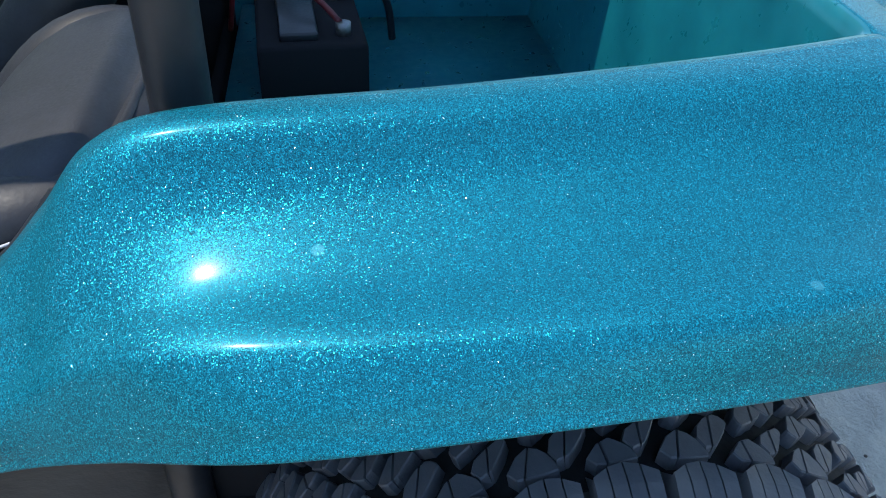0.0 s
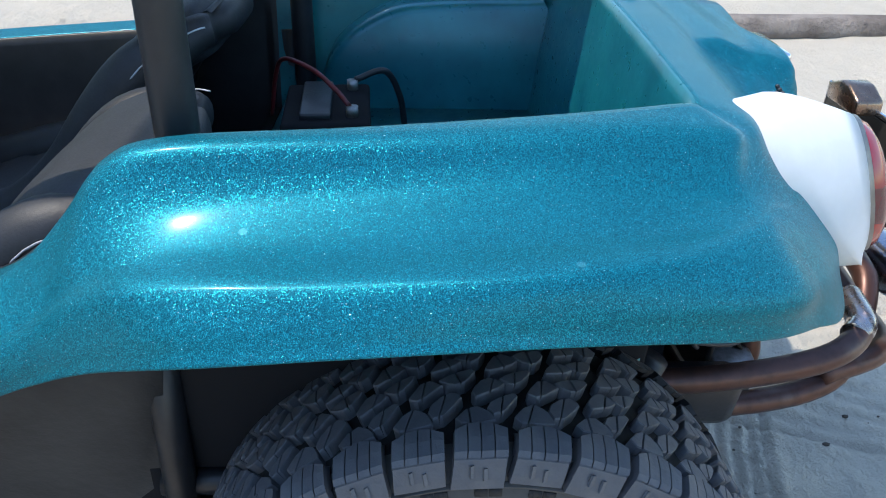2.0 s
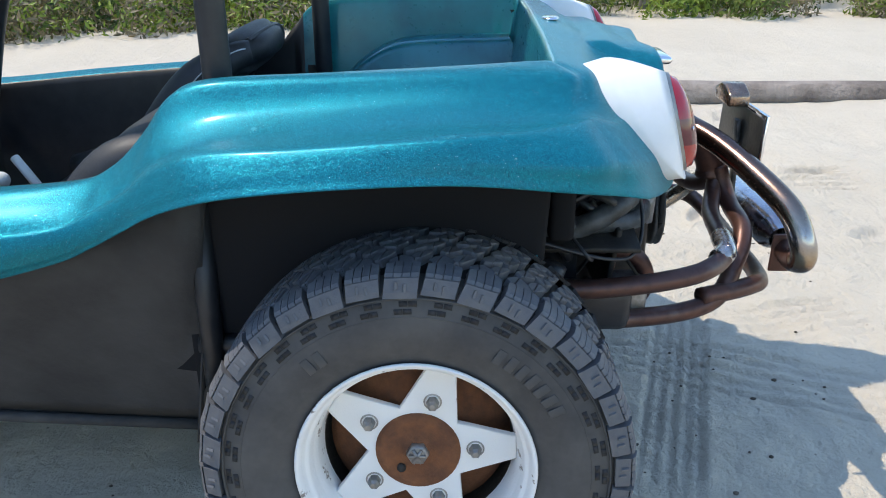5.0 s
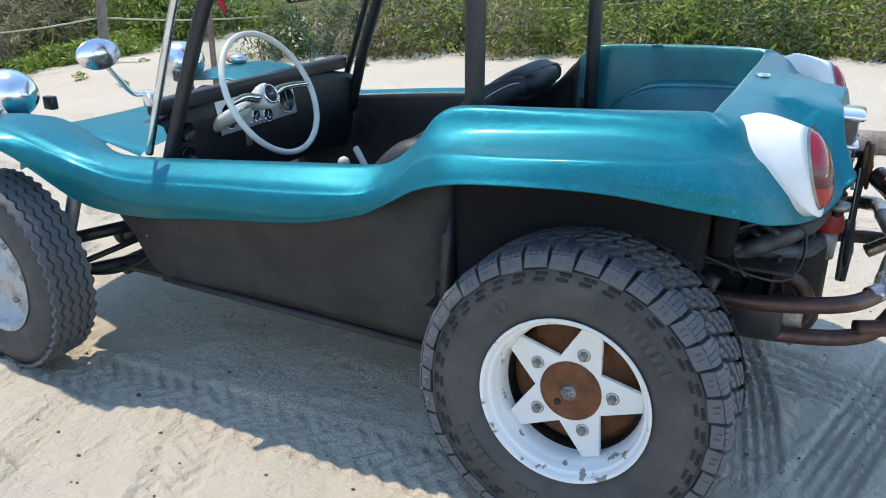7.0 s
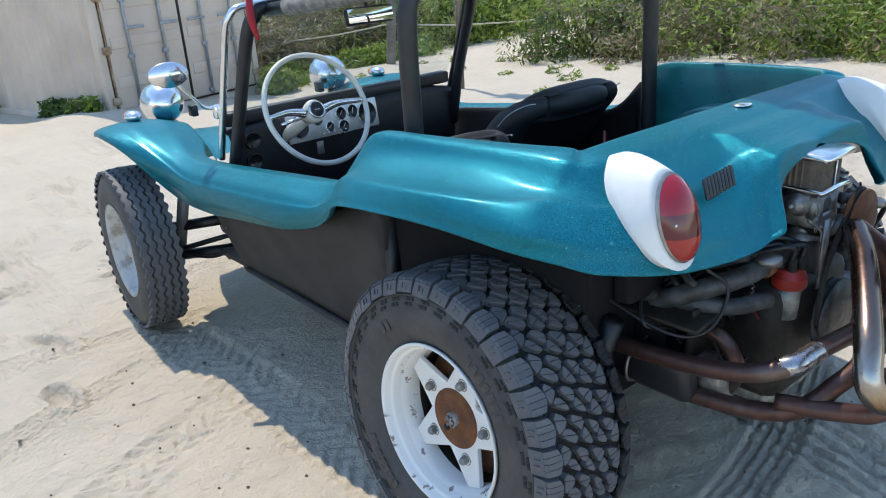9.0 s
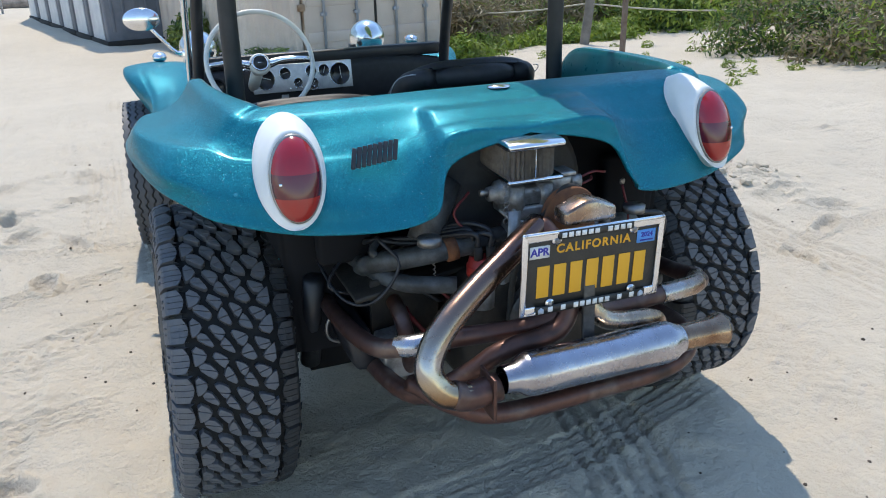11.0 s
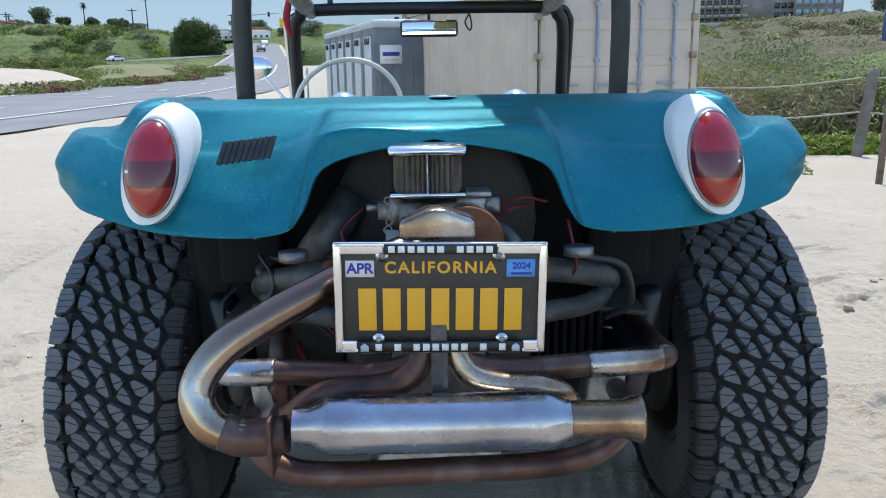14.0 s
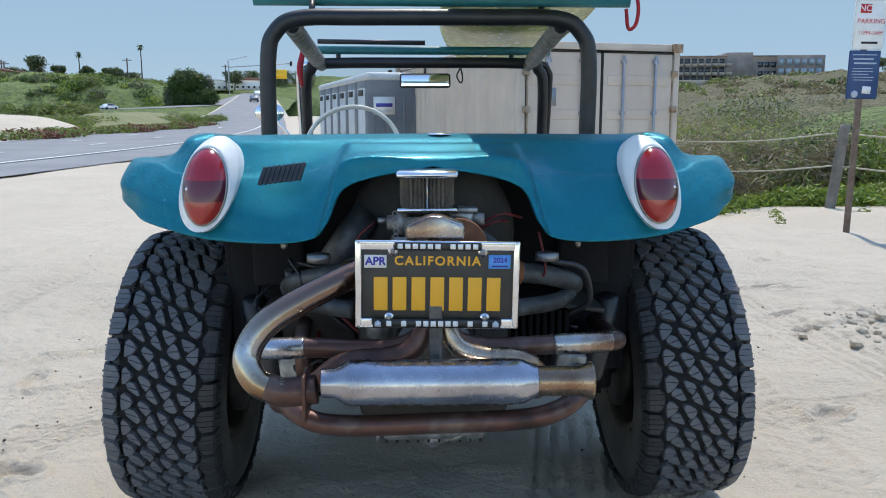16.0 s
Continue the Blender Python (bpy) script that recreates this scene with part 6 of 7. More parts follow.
gl = part("windscreen_glass", bm, GLASS, buggy, "clear slightly smeared windscreen glass")
gl.visible_shadow = False
mirror = new("rear_view_mirror")
mirror.parent = buggy
mirror.matrix_basis = pose(0.0, 1.215, 1.218, -9, 0, 0)
part("mirror_case", boxed((0.215, 0.020, 0.062), pose(0, 0.012, 0), 0.012), BLACK, mirror)
part("mirror_glass", boxed((0.200, 0.002, 0.050), pose(0, -0.0005, 0), 0.0005), MIRROR, mirror, "mirror glass")
part("mirror_stalk", rod((0, 1.225, 1.22), (0, 1.262, 1.292), 0.006), BLACK, buggy)
outer = new("door_mirror")
outer.parent = buggy
outer.matrix_basis = pose(-0.70, 1.45, 1.085, -4, 0, -8)
tagged(outer, "round chrome door mirror on a stalk")
bm = bmesh.new()
lathe(bm, [(-0.004, 0.0), (-0.004, 0.062), (0.0, 0.066), (0.012, 0.062), (0.022, 0.045), (0.026, 0.0)], 32, pose(0, 0, 0, 0, 0, 90) @ Matrix.Diagonal((1, 1.05, 0.66, 1)))
part("mirror_shell", bm, CHROME, outer)
part("mirror_arm", tube(bmesh.new(), [(-0.68, 1.46, 1.06), (-0.63, 1.46, 1.00), (-0.59, 1.46, 0.955), (-0.552, 1.46, 0.945)], 0.007, 6, 10), CHROME, buggy, "chrome mirror arm")
part("mirror_clamp", boxed((0.03, 0.03, 0.05), pose(-0.552, 1.435, 0.935), 0.006), CHROME, buggy)

# headlights, indicators
for s in (-1, 1):
    hl = new("headlight")
    hl.parent = buggy
    hl.matrix_basis = pose(s * 0.437, 2.235, 0.866)
    tagged(hl, "chrome ball headlight on a black stalk")
    bm = bmesh.new()
    lathe(bm, [(0.075, 0.0), (0.078, 0.070), (0.070, 0.084), (0.055, 0.088), (0.03, 0.089), (0.0, 0.088), (-0.03, 0.079), (-0.055, 0.063), (-0.075, 0.036), (-0.083, 0.0)], 40, pose(0, 0, 0, 0, 0, 90))
    part("shell", bm, CHROME, hl, "polished chrome shell")
    part("stalk", rod((0.02 * -s, -0.02, -0.08), (0.02 * -s, -0.03, -0.14), 0.018), BLACK, hl)
    part("bracket", boxed((0.03, 0.05, 0.05), pose(-s * 0.105 if s > 0 else 0.105, -0.05, -0.045), 0.006), BLACK, hl)
    ti = new("indicator_lamp")
    ti.parent = buggy
    ti.matrix_basis = pose(s * 0.63, 2.10, 0.858, 0, 0, 0)
    tagged(ti, "chrome indicator pod with an amber lens")
    part("pod", ball((0, 0.0, 0), 0.045, (0.75, 1.1, 0.55), 20), CHROME, ti)
    part("amber_lens", ball((0, 0.03, 0.0), 0.034, (0.85, 1.0, 0.6), 16), ORANGE_LENS, ti, "amber lens")

# dashboard and steering wheel
bm = bmesh.new()
rows = []
for y, z in ((1.50, 0.88), (1.44, 0.885), (1.405, 0.875), (1.395, 0.85), (1.42, 0.66), (1.46, 0.56)):
    rows.append([Vector((x, y, z - 0.03 * (abs(x) / 0.54) ** 4)) for x in np.linspace(-0.54, 0.54, 13)])
grid(bm, rows)
part("dashboard", bm, VINYL, buggy, "black padded dashboard")
DM = pose(-0.10, 1.392, 0.825, 82, 0, 0) @ Matrix.Diagonal((0.84, 0.90, 1, 1))
panel = new("gauge_panel")
panel.parent = buggy
panel.matrix_basis = DM
tagged(panel, "brushed metal gauge panel on the dashboard")
part("panel_sheet", boxed((0.50, 0.125, 0.004), None, 0.0015), ALUPANEL, panel)
for x, y, r in ((-0.19, 0.0, 0.046), (-0.09, 0.02, 0.026), (-0.03, -0.025, 0.02), (0.04, 0.022, 0.026), (0.045, -0.035, 0.026), (0.105, 0.022, 0.026), (0.185, 0.0, 0.050)):
    bm = bmesh.new()
    lathe(bm, [(0.002, r + 0.004), (0.007, r + 0.003), (0.008, r), (0.004, r - 0.002), (0.004, 0.0)], 28, pose(x, y, 0, 0, -90, 0))
    for f in bm.faces:
        c = f.calc_center_median()
        f.material_index = 1 if math.hypot(c.x - x, c.y - y) > r - 0.001 else 0
    part("gauge", bm, [GAUGE, CHROME], panel, "black round gauge with a chrome bezel")
    part("needle", boxed((r * 1.1, 0.002, 0.001), pose(x + 0.1 * r, y + 0.1 * r, 0.0055, 0, 0, 40 + x * 300)), WHITE, panel)
for k in range(5):
    part("switch", ball((-0.07 + k * 0.03, -0.048, 0.006), 0.006, (1, 1, 1), 10), CHROME, panel)
for x, z in ((-0.455, 0.815), (-0.455, 0.735)):
    bm = bmesh.new()
    lathe(bm, [(0.0, 0.032), (0.01, 0.031), (0.01, 0.027), (0.006, 0.026), (0.006, 0.0)], 28, pose(x, 1.392 + (0.88 - z) * 0.09, z, 0, 0, -90))
    part("side_gauge", bm, GAUGE, buggy, "small black gauge")
SW = pose(-0.305, 1.160, 0.930, 64, 0, 0)
wheel_s = new("steering_wheel")
wheel_s.parent = buggy
wheel_s.matrix_basis = SW
tagged(wheel_s, "ivory two-spoke steering wheel with chrome spokes")
bm = bmesh.new()
rows = []
for k in range(64):
    a = 2 * math.pi * k / 64
    rows.append([Vector(((0.198 + 0.0095 * math.cos(b)) * math.cos(a), (0.198 + 0.0095 * math.cos(b)) * math.sin(a), 0.0105 * math.sin(b))) for b in [2 * math.pi * j / 10 for j in range(10)]])
rows.append(rows[0])
grid(bm, rows, True)
part("wheel_ring", bm, IVORY, wheel_s, "ivory plastic rim")
for s in (-1, 1):
    part("spoke", tube(bmesh.new(), [(s * 0.035, 0.0, -0.03), (s * 0.10, 0.012, -0.024), (s * 0.192, 0.0, 0.0)], [0.017, 0.012, 0.009], 6, 10), CHROME, wheel_s, "chrome spoke")
bm = bmesh.new()
lathe(bm, [(-0.07, 0.0), (-0.07, 0.026), (-0.02, 0.040), (0.0, 0.041), (0.006, 0.036), (0.010, 0.0)], 32, pose(0, 0, -0.02, 0, -90, 0))
part("hub", bm, IVORY, wheel_s, "ivory hub")
part("horn_button", tube(bmesh.new(), [(0, 0, -0.012), (0, 0, -0.004)], 0.028, 1, 28), BLACK, wheel_s)
part("horn_ring", lathe_ring(0.029, 0.004, -0.006), CHROME, wheel_s)
part("horn_mark", boxed((0.018, 0.003, 0.001), pose(0, 0.0, -0.0035)), CHROME, wheel_s)
part("steering_column", rod((-0.305, 1.20, 0.915), (-0.305, 1.52, 0.74), 0.024), IVORY, buggy)
part("column_lever", rod((-0.31, 1.22, 0.90), (-0.43, 1.205, 0.89), 0.006), CHROME, buggy)
part("key_bunch", boxed((0.03, 0.006, 0.05), pose(-0.185, 1.375, 0.735), 0.002), STEEL, buggy)
part("gear_lever", tube(bmesh.new(), [(0.0, 1.02, 0.32), (0.0, 1.05, 0.50), (-0.01, 1.10, 0.62)], 0.008, 6, 10), CHROME, buggy)
part("gear_knob", ball((-0.012, 1.10, 0.635), 0.022), IVORY, buggy)
part("hand_brake", tube(bmesh.new(), [(0.06, 0.95, 0.42), (0.07, 1.06, 0.60), (0.10, 1.12, 0.66)], 0.012, 6, 10), IVORY, buggy, "pale brake lever")


def seat(x, drop, top_z=0.945, ahead=0.0):
    """Reclined bucket seat: two long side bolsters, a stitched middle and a rounded top."""
    st = new("bucket_seat")
    st.parent = buggy
    st.matrix_basis = pose(x, ahead, -drop)
    tagged(st, "black vinyl bucket seat with pale piping")
    side = [(1.12, 0.50), (0.98, 0.535), (0.84, 0.57), (0.73, 0.65), (0.64, 0.765), (0.555, 0.872 - (0.945 - top_z) * 0.3), (0.475, top_z - 0.010), (0.435, top_z)]
    path = curve_pts([(0, a, b) for a, b in side], 5)
    for s in (-1, 1):
        n = len(path)
        pts = [Vector((s * (0.205 - 0.05 * smooth01((i / (n - 1) - 0.78) / 0.22)), p.y, p.z)) for i, p in enumerate(path)]
        rad = [0.052 + 0.014 * math.sin(math.pi * i / (n - 1)) - 0.022 * smooth01((i / (n - 1) - 0.6) / 0.3) for i in range(n)]
        part("bolster", tube(bmesh.new(), pts, rad, 1, 16), VINYL, st, "rounded side bolster")
        part("piping", tube(bmesh.new(), [p + Vector((s * 0.054, -0.008, 0.018)) for p in pts[3:-1]], 0.0016, 1, 6), PIPING, st, "thin pale piping")
    bm, rows = bmesh.new(), []
    for i, p in enumerate(path):
        t = i / (len(path) - 1)
        w = 0.20 - 0.05 * smooth01((t - 0.78) / 0.22)
        rib = 0.004 * math.sin(i * 2.1)
        rows.append([Vector((w * q, p.y - (0.012 + rib) * (1 - q * q) - 0.0, p.z + 0.012 + 0.028 * smooth01((t - 0.45) / 0.3) * (1 - 0.3 * q * q) + rib)) for q in (-1, -0.6, -0.2, 0.2, 0.6, 1)])
    grid(bm, rows)
    part("seat_middle", bm, VINYL, st, "ribbed stitched seat middle")
    bm, rows = bmesh.new(), []
    n = len(path)
    for i in range(n // 2 - 2, n):
        t = i / (n - 1)
        d = (path[min(i + 1, n - 1)] - path[i - 1]).normalized()
        up = Vector((0, -d.z, d.y)) * (1 if d.y > 0 else -1)
        w = 0.235 * (1 - 0.42 * smooth01((t - 0.80) / 0.20) ** 1.6)
        th = 0.056 * (1 - 0.35 * smooth01((t - 0.90) / 0.10))
        row = []
        for k in range(28):
            a = 2 * math.pi * k / 28
            ca, sa = math.cos(a), math.sin(a)
            row.append(Vector((w * math.copysign(abs(ca) ** 0.55, ca), path[i].y, path[i].z)) + up * th * math.copysign(abs(sa) ** 0.8, sa))
        rows.append(row)
    for sc, go in ((0.90, 0.018), (0.62, 0.030), (0.2, 0.035)):
        mid = sum(rows[-1], Vector()) / 28 if sc == 0.90 else mid
        last = [v.copy() for v in rows[-1]] if sc == 0.90 else last
        rows.append([mid + (v - mid) * sc + d * go for v in last])
    vs = grid(bm, rows, True)
    bm.faces.new(vs[-1])
    part("backrest", bm, VINYL, st, "thick rounded black vinyl backrest")
    part("seat_base", boxed((0.34, 0.42, 0.16), pose(0, 0.92, 0.415 + drop * 0.5), 0.02), BLACK, st)
    return st


seat(-0.285, 0.03, 0.895)
seat(0.285, 0.0, 0.932, 0.035)
# battery and cables in the rear tub
bat = new("battery")
bat.parent = buggy
bat.matrix_basis = pose(0.165, 0.27, 0.670, 0, 0, 4)
tagged(bat, "black battery with a red cable in the rear tub")
part("battery_case", boxed((0.24, 0.17, 0.11), pose(0, 0, 0.055), 0.008), MATT, bat)
part("battery_lid", boxed((0.20, 0.06, 0.015), pose(0, 0.02, 0.115), 0.004), BLACK, bat)
for x in (-0.08, 0.08):
    part("terminal", tube(bmesh.new(), [(x, -0.05, 0.11), (x, -0.05, 0.13)], 0.012, 1, 12), ALLOY, bat)
part("battery_cable", tube(bmesh.new(), [(0.09, 0.22, 0.80), (0.14, 0.25, 0.815), (0.20, 0.30, 0.835), (0.29, 0.37, 0.83), (0.34, 0.40, 0.78), (0.36, 0.42, 0.68)], 0.005, 8, 8), COPPER, buggy, "red battery cable")
part("battery_cable", tube(bmesh.new(), [(0.25, 0.22, 0.80), (0.28, 0.16, 0.81), (0.30, 0.13, 0.75), (0.31, 0.12, 0.68)], 0.007, 8, 8), BLACK, buggy)

# badge on the tail and oval badge on the deck
BM_ = pose(-0.335, -0.418, 0.938, 62, 0, -6)
badge = new("tail_badge")
badge.parent = buggy
badge.matrix_basis = BM_
tagged(badge, "small black slanted script badge on the tail")
for k in range(9):
    part("badge_bar", boxed((0.0094, 0.044, 0.005), pose(-0.044 + k * 0.011, 0.0015 * k, 0.010, 0, 0, -12), 0.001), BLACK, badge)
for k in range(4):
    part("badge_link", boxed((0.020, 0.006, 0.004), pose(-0.034 + k * 0.0235, 0.014 + 0.003 * k, 0.006, 0, 0, 8), 0.001), BLACK, badge)
bm = bmesh.new()
lathe(bm, [(0.0, 0.028), (0.003, 0.027), (0.004, 0.0)], 28, pose(0.02, -0.262, 1.0295, 0, -90, 0) @ Matrix.Diagonal((1, 0.7, 1, 1)))
part("deck_badge", bm, CHROME, buggy, "small silver oval badge")

# surfboard on the rack
bm, rows = bmesh.new(), []
L = 2.75
for i in range(41):
    t = i / 40
    y = -0.55 + L * t
    half = 0.285 * max(0.02, math.sin(math.pi * min(1, 0.03 + 0.93 * t))) ** 0.7
    z = 1.508 - 0.104 * (y - 0.34) + 0.06 * max(0, t - 0.75) ** 1.5 * 4
    th = 0.038 * max(0.15, math.sin(math.pi * (0.04 + 0.92 * t)) ** 0.5)
    rows.append([Vector((0.335 + half * math.cos(a), y, z + th * math.sin(a) * (abs(math.sin(a)) ** -0.3 if abs(math.sin(a)) > 0.01 else 1))) for a in [2 * math.pi * k / 24 for k in range(24)]])
vs = grid(bm, rows, True)
bm.faces.new(vs[0])
bm.faces.new(vs[-1])
sb = add("surfboard", bm, BOARD)
tagged(sb, "yellow-green surfboard strapped on the teal roof rack", "surfboard")
ls = part("leash_loop", tube(bmesh.new(), [(0.19, 1.98, 1.312), (0.17, 1.97, 1.27), (0.19, 1.965, 1.235), (0.20, 1.97, 1.26), (0.19, 1.975, 1.31)], 0.004, 6, 6), GASKET, sb)

CONT_POST = worn("brown_rusty_post", (0.13, 0.085, 0.06), (0.20, 0.15, 0.12), 12, 0.85)
ICERED = worn("iceplant_red", (0.20, 0.05, 0.035), (0.14, 0.06, 0.03), 2, 0.7)
# window glass coloured pale blue, the sky's reflection painted into it
SKYGLASS = Mat("sky_reflection_window", (0.25, 0.32, 0.38), 0.1, 0.0, Specular_IOR_Level=0.8).m
# ---------------------------------------------------------------- shipping container
CW, CL, CH = 2.42, 6.06, 2.47
CM = pose(1.36, 8.73, -0.42, 0, 0, 16.8)
cont = empty("shipping_container", "pale beige shipping container with closed doors and rusty edges", "container", CM)


def corrugated(length, height, pitch=0.28, depth=0.036):
    """Corrugated steel sheet: flat crests and hollows joined by slopes."""
    bm, rows = bmesh.new(), []
    n = int(length / pitch)
    xs = []
    for k in range(n):
        for f, d in ((0.0, 0), (0.25, 0), (0.5, 1), (0.75, 1)):
            xs.append(((k + f) * length / n, d * depth))
    xs.append((length, 0))
    for z in (0.16, height - 0.12):
        rows.append([Vector((x, d, z)) for x, d in xs])
    grid(bm, rows)
    return bm


part("side_wall", corrugated(CL, CH), CONTAINER, cont, smooth=False, m=pose(0.0, CL, 0, 0, 0, -90))
part("side_wall", corrugated(CL, CH), CONTAINER, cont, smooth=False, m=pose(CW, 0, 0, 0, 0, 90))
part("end_wall", corrugated(CW, CH), CONTAINER, cont, smooth=False, m=pose(CW, CL, 0, 0, 0, 180))
part("roof", boxed((CW, CL, 0.05), pose(CW / 2, CL / 2, CH - 0.03), 0.005), CONTAINER, cont)
for x, y in ((0, 0), (CW, 0), (0, CL), (CW, CL)):
    part("corner_post", boxed((0.10, 0.10, CH - 0.2), pose(x, y, CH / 2), 0.012), CONTAINER, cont)
    for z in (0.06, CH - 0.06):
        part("corner_casting", boxed((0.16, 0.16, 0.12), pose(x, y, z), 0.012), CONT_RUST, cont, "rusty corner casting")
for y in (0, CL):
    part("cross_rail", boxed((CW - 0.16, 0.08, 0.10), pose(CW / 2, y, CH - 0.06), 0.008), CONTAINER, cont)
    part("cross_rail", boxed((CW - 0.16, 0.08, 0.15), pose(CW / 2, y, 0.09), 0.008), CONTAINER, cont)
for x in (0, CW):
    part("side_rail", boxed((0.06, CL - 0.16, 0.10), pose(x, CL / 2, CH - 0.06), 0.008), CONTAINER, cont)
    part("side_rail", boxed((0.08, CL - 0.16, 0.16), pose(x, CL / 2, 0.09), 0.008), CONTAINER, cont)
for d in (0, 1):
    x0 = 0.07 + d * (CW / 2 - 0.05)
    wdt = CW / 2 - 0.09
    leaf = part("door_leaf", boxed((wdt, 0.05, CH - 0.32), pose(x0 + wdt / 2, -0.03, CH / 2 + 0.015), 0.008), CONTAINER, cont, "closed steel container door")
    for z in (0.55, 1.02, 1.48, 1.95):
        part("door_rib", boxed((wdt - 0.12, 0.018, 0.14), pose(x0 + wdt / 2, -0.058, z), 0.008), CONTAINER, leaf)
    for k in (0.27, 0.73):
        part("lock_rod", rod((x0 + wdt * k, -0.088, 0.18), (x0 + wdt * k, -0.088, CH - 0.18), 0.020), GALV, leaf, "galvanised locking rod")
        for z in (0.24, 0.85, 1.5, CH - 0.26):
            part("rod_bracket", boxed((0.09, 0.04, 0.05), pose(x0 + wdt * k, -0.082, z), 0.008), GALV, leaf)
        part("door_handle", boxed((0.28, 0.025, 0.035), pose(x0 + wdt * k + (0.10 if d == 0 else -0.10), -0.105, 1.18), 0.006), GALV, leaf, "galvanised door handle")
    for z in (0.35, 0.95, 1.55, 2.05):
        part("hinge", boxed((0.10, 0.05, 0.09), pose(0.05 if d == 0 else CW - 0.05, -0.075, z), 0.012), CONT_RUST, leaf, "rusty hinge")
    for z in (0.16, CH - 0.14):
        part("gasket", boxed((wdt, 0.03, 0.018), pose(x0 + wdt / 2, -0.052, z)), GASKET, leaf)
part("door_gap", boxed((0.035, 0.03, CH - 0.3), pose(CW / 2, -0.042, CH / 2)), GASKET, cont)
for x in (0.075, CW - 0.075):
    part("door_gap", boxed((0.022, 0.03, CH - 0.3), pose(x, -0.046, CH / 2)), CONT_RUST, cont)
part("notice_plate", boxed((0.17, 0.006, 0.24), pose(0.42, -0.06, 1.72)), GALV, cont)
rng = random.Random(3)
leaf_mass("weeds", [(0.30, 11.6, -0.05, 0.30, 0.30, 0.42), (0.15, 11.9, -0.10, 0.25, 0.25, 0.30), (0.40, 11.2, -0.18, 0.22, 0.22, 0.18), (0.95, 9.6, -0.20, 0.15, 0.4, 0.14), (1.05, 9.0, -0.14, 0.16, 0.22, 0.16), (1.15, 8.75, -0.12, 0.10, 0.12, 0.14)], 2600, 0.05, [OLIVE, FRESH, DARKLEAF], "bushy tuft of weeds at the container's foot", "weeds", 5, long=2.4)
leaf_mass("weeds", [(3.86, 9.20, -0.28, 0.22, 0.2, 0.26), (4.02, 9.30, -0.30, 0.24, 0.2, 0.2)], 1500, 0.05, [FRESH, OLIVE], "yellow-green weeds at the container's corner", "weeds", 6)

# ---------------------------------------------------------------- portable toilets
for k in range(6):
    tl = empty("portable_toilet", "dark grey portable toilet with a pale domed roof", "portable toilet", pose(-0.62 - 0.30 * k, 14.0 + 1.22 * k, -0.32, 0, 0, 14.4), "row of portable toilets")
    part("cabin", boxed((1.06, 1.06, 2.0), pose(0, 0, 1.05), 0.03), POTTY, tl)
    part("roof", boxed((1.12, 1.12, 0.16), pose(0, 0, 2.10), 0.07), POTTYROOF, tl, "pale domed roof")
    part("base", boxed((1.12, 1.12, 0.10), pose(0, 0, 0.05), 0.01), GASKET, tl)
    for s in (-1, 1):
        for j in range(5):
            part("wall_rib", boxed((0.05, 0.02, 1.5), pose(-0.4 + j * 0.2, s * 0.535, 1.0), 0.008), POTTY, tl)
    part("door", boxed((0.02, 0.72, 1.78), pose(-0.54, 0, 1.0), 0.008), POTTYROOF, tl, "pale grey door")
    part("vent", boxed((0.012, 0.5, 0.12), pose(-0.553, 0, 1.80)), GASKET, tl)
    part("vent_pipe", rod((0.4, 0.4, 2.1), (0.4, 0.4, 2.34), 0.05), GASKET, tl)
    if k == 0:
        part("sign_sheet", boxed((0.42, 0.01, 0.34), pose(-0.20, -0.552, 1.55)), WHITE, tl, "white sign with a blue stripe")
        part("sign_bar", boxed((0.32, 0.006, 0.07), pose(-0.20, -0.559, 1.56)), INKBLUE, tl)
        part("sign_bar", boxed((0.26, 0.006, 0.02), pose(-0.20, -0.559, 1.45)), SIGNGREY, tl)



def backdrop():
    """Far sky low over the horizon, ahead of the car."""
    k = Mat("far_sky", (0, 0, 0), 1.0)
    up = k.math("MULTIPLY", k.node("ShaderNodeSeparateXYZ", {0: k.co}).outputs["Z"], 1 / 1500.0)
    c = k.ramp(up, (0.0, (0.25, 0.343, 0.43)), (0.16, (0.205, 0.31, 0.425)), (0.55, (0.157, 0.262, 0.40)), (1.0, (0.133, 0.238, 0.39)))
    em = k.node("ShaderNodeEmission", {"Color": c, "Strength": 1.0})
    k.t.links.new(em.outputs[0], k.t.nodes["Material Output"].inputs["Surface"])
    bm, rows = bmesh.new(), []
    for i in range(41):
        a = radians(-75 + 150 * i / 40)
        rows.append([(3000 * math.sin(a), 3000 * math.cos(a), z) for z in (-40, 300, 800, 1500)])
    grid(bm, rows)
    tagged(add("backdrop", bm, k.m), "pale blue hazy sky low over the horizon", "sky", kind="structure")


backdrop()
# ---------------------------------------------------------------- fence, signs, log


def fence_post(x, y, h, r, mat, lean=(0, 0), label="grey weathered wooden fence post"):
    z = ground_z(x, y) - 0.15
    bm = tube(bmesh.new(), [(0, 0, 0), (lean[0] * 0.5, lean[1] * 0.5, h * 0.5), (lean[0], lean[1], h + 0.12), (lean[0], lean[1], h + 0.15)], [r, r * 0.98, r * 0.95, r * 0.8], 4, 14)
    ob = add("fence_post", bm, mat)
    ob.matrix_basis = pose(x, y, z)
    return tagged(ob, label, "post", "posts of the rope fence")


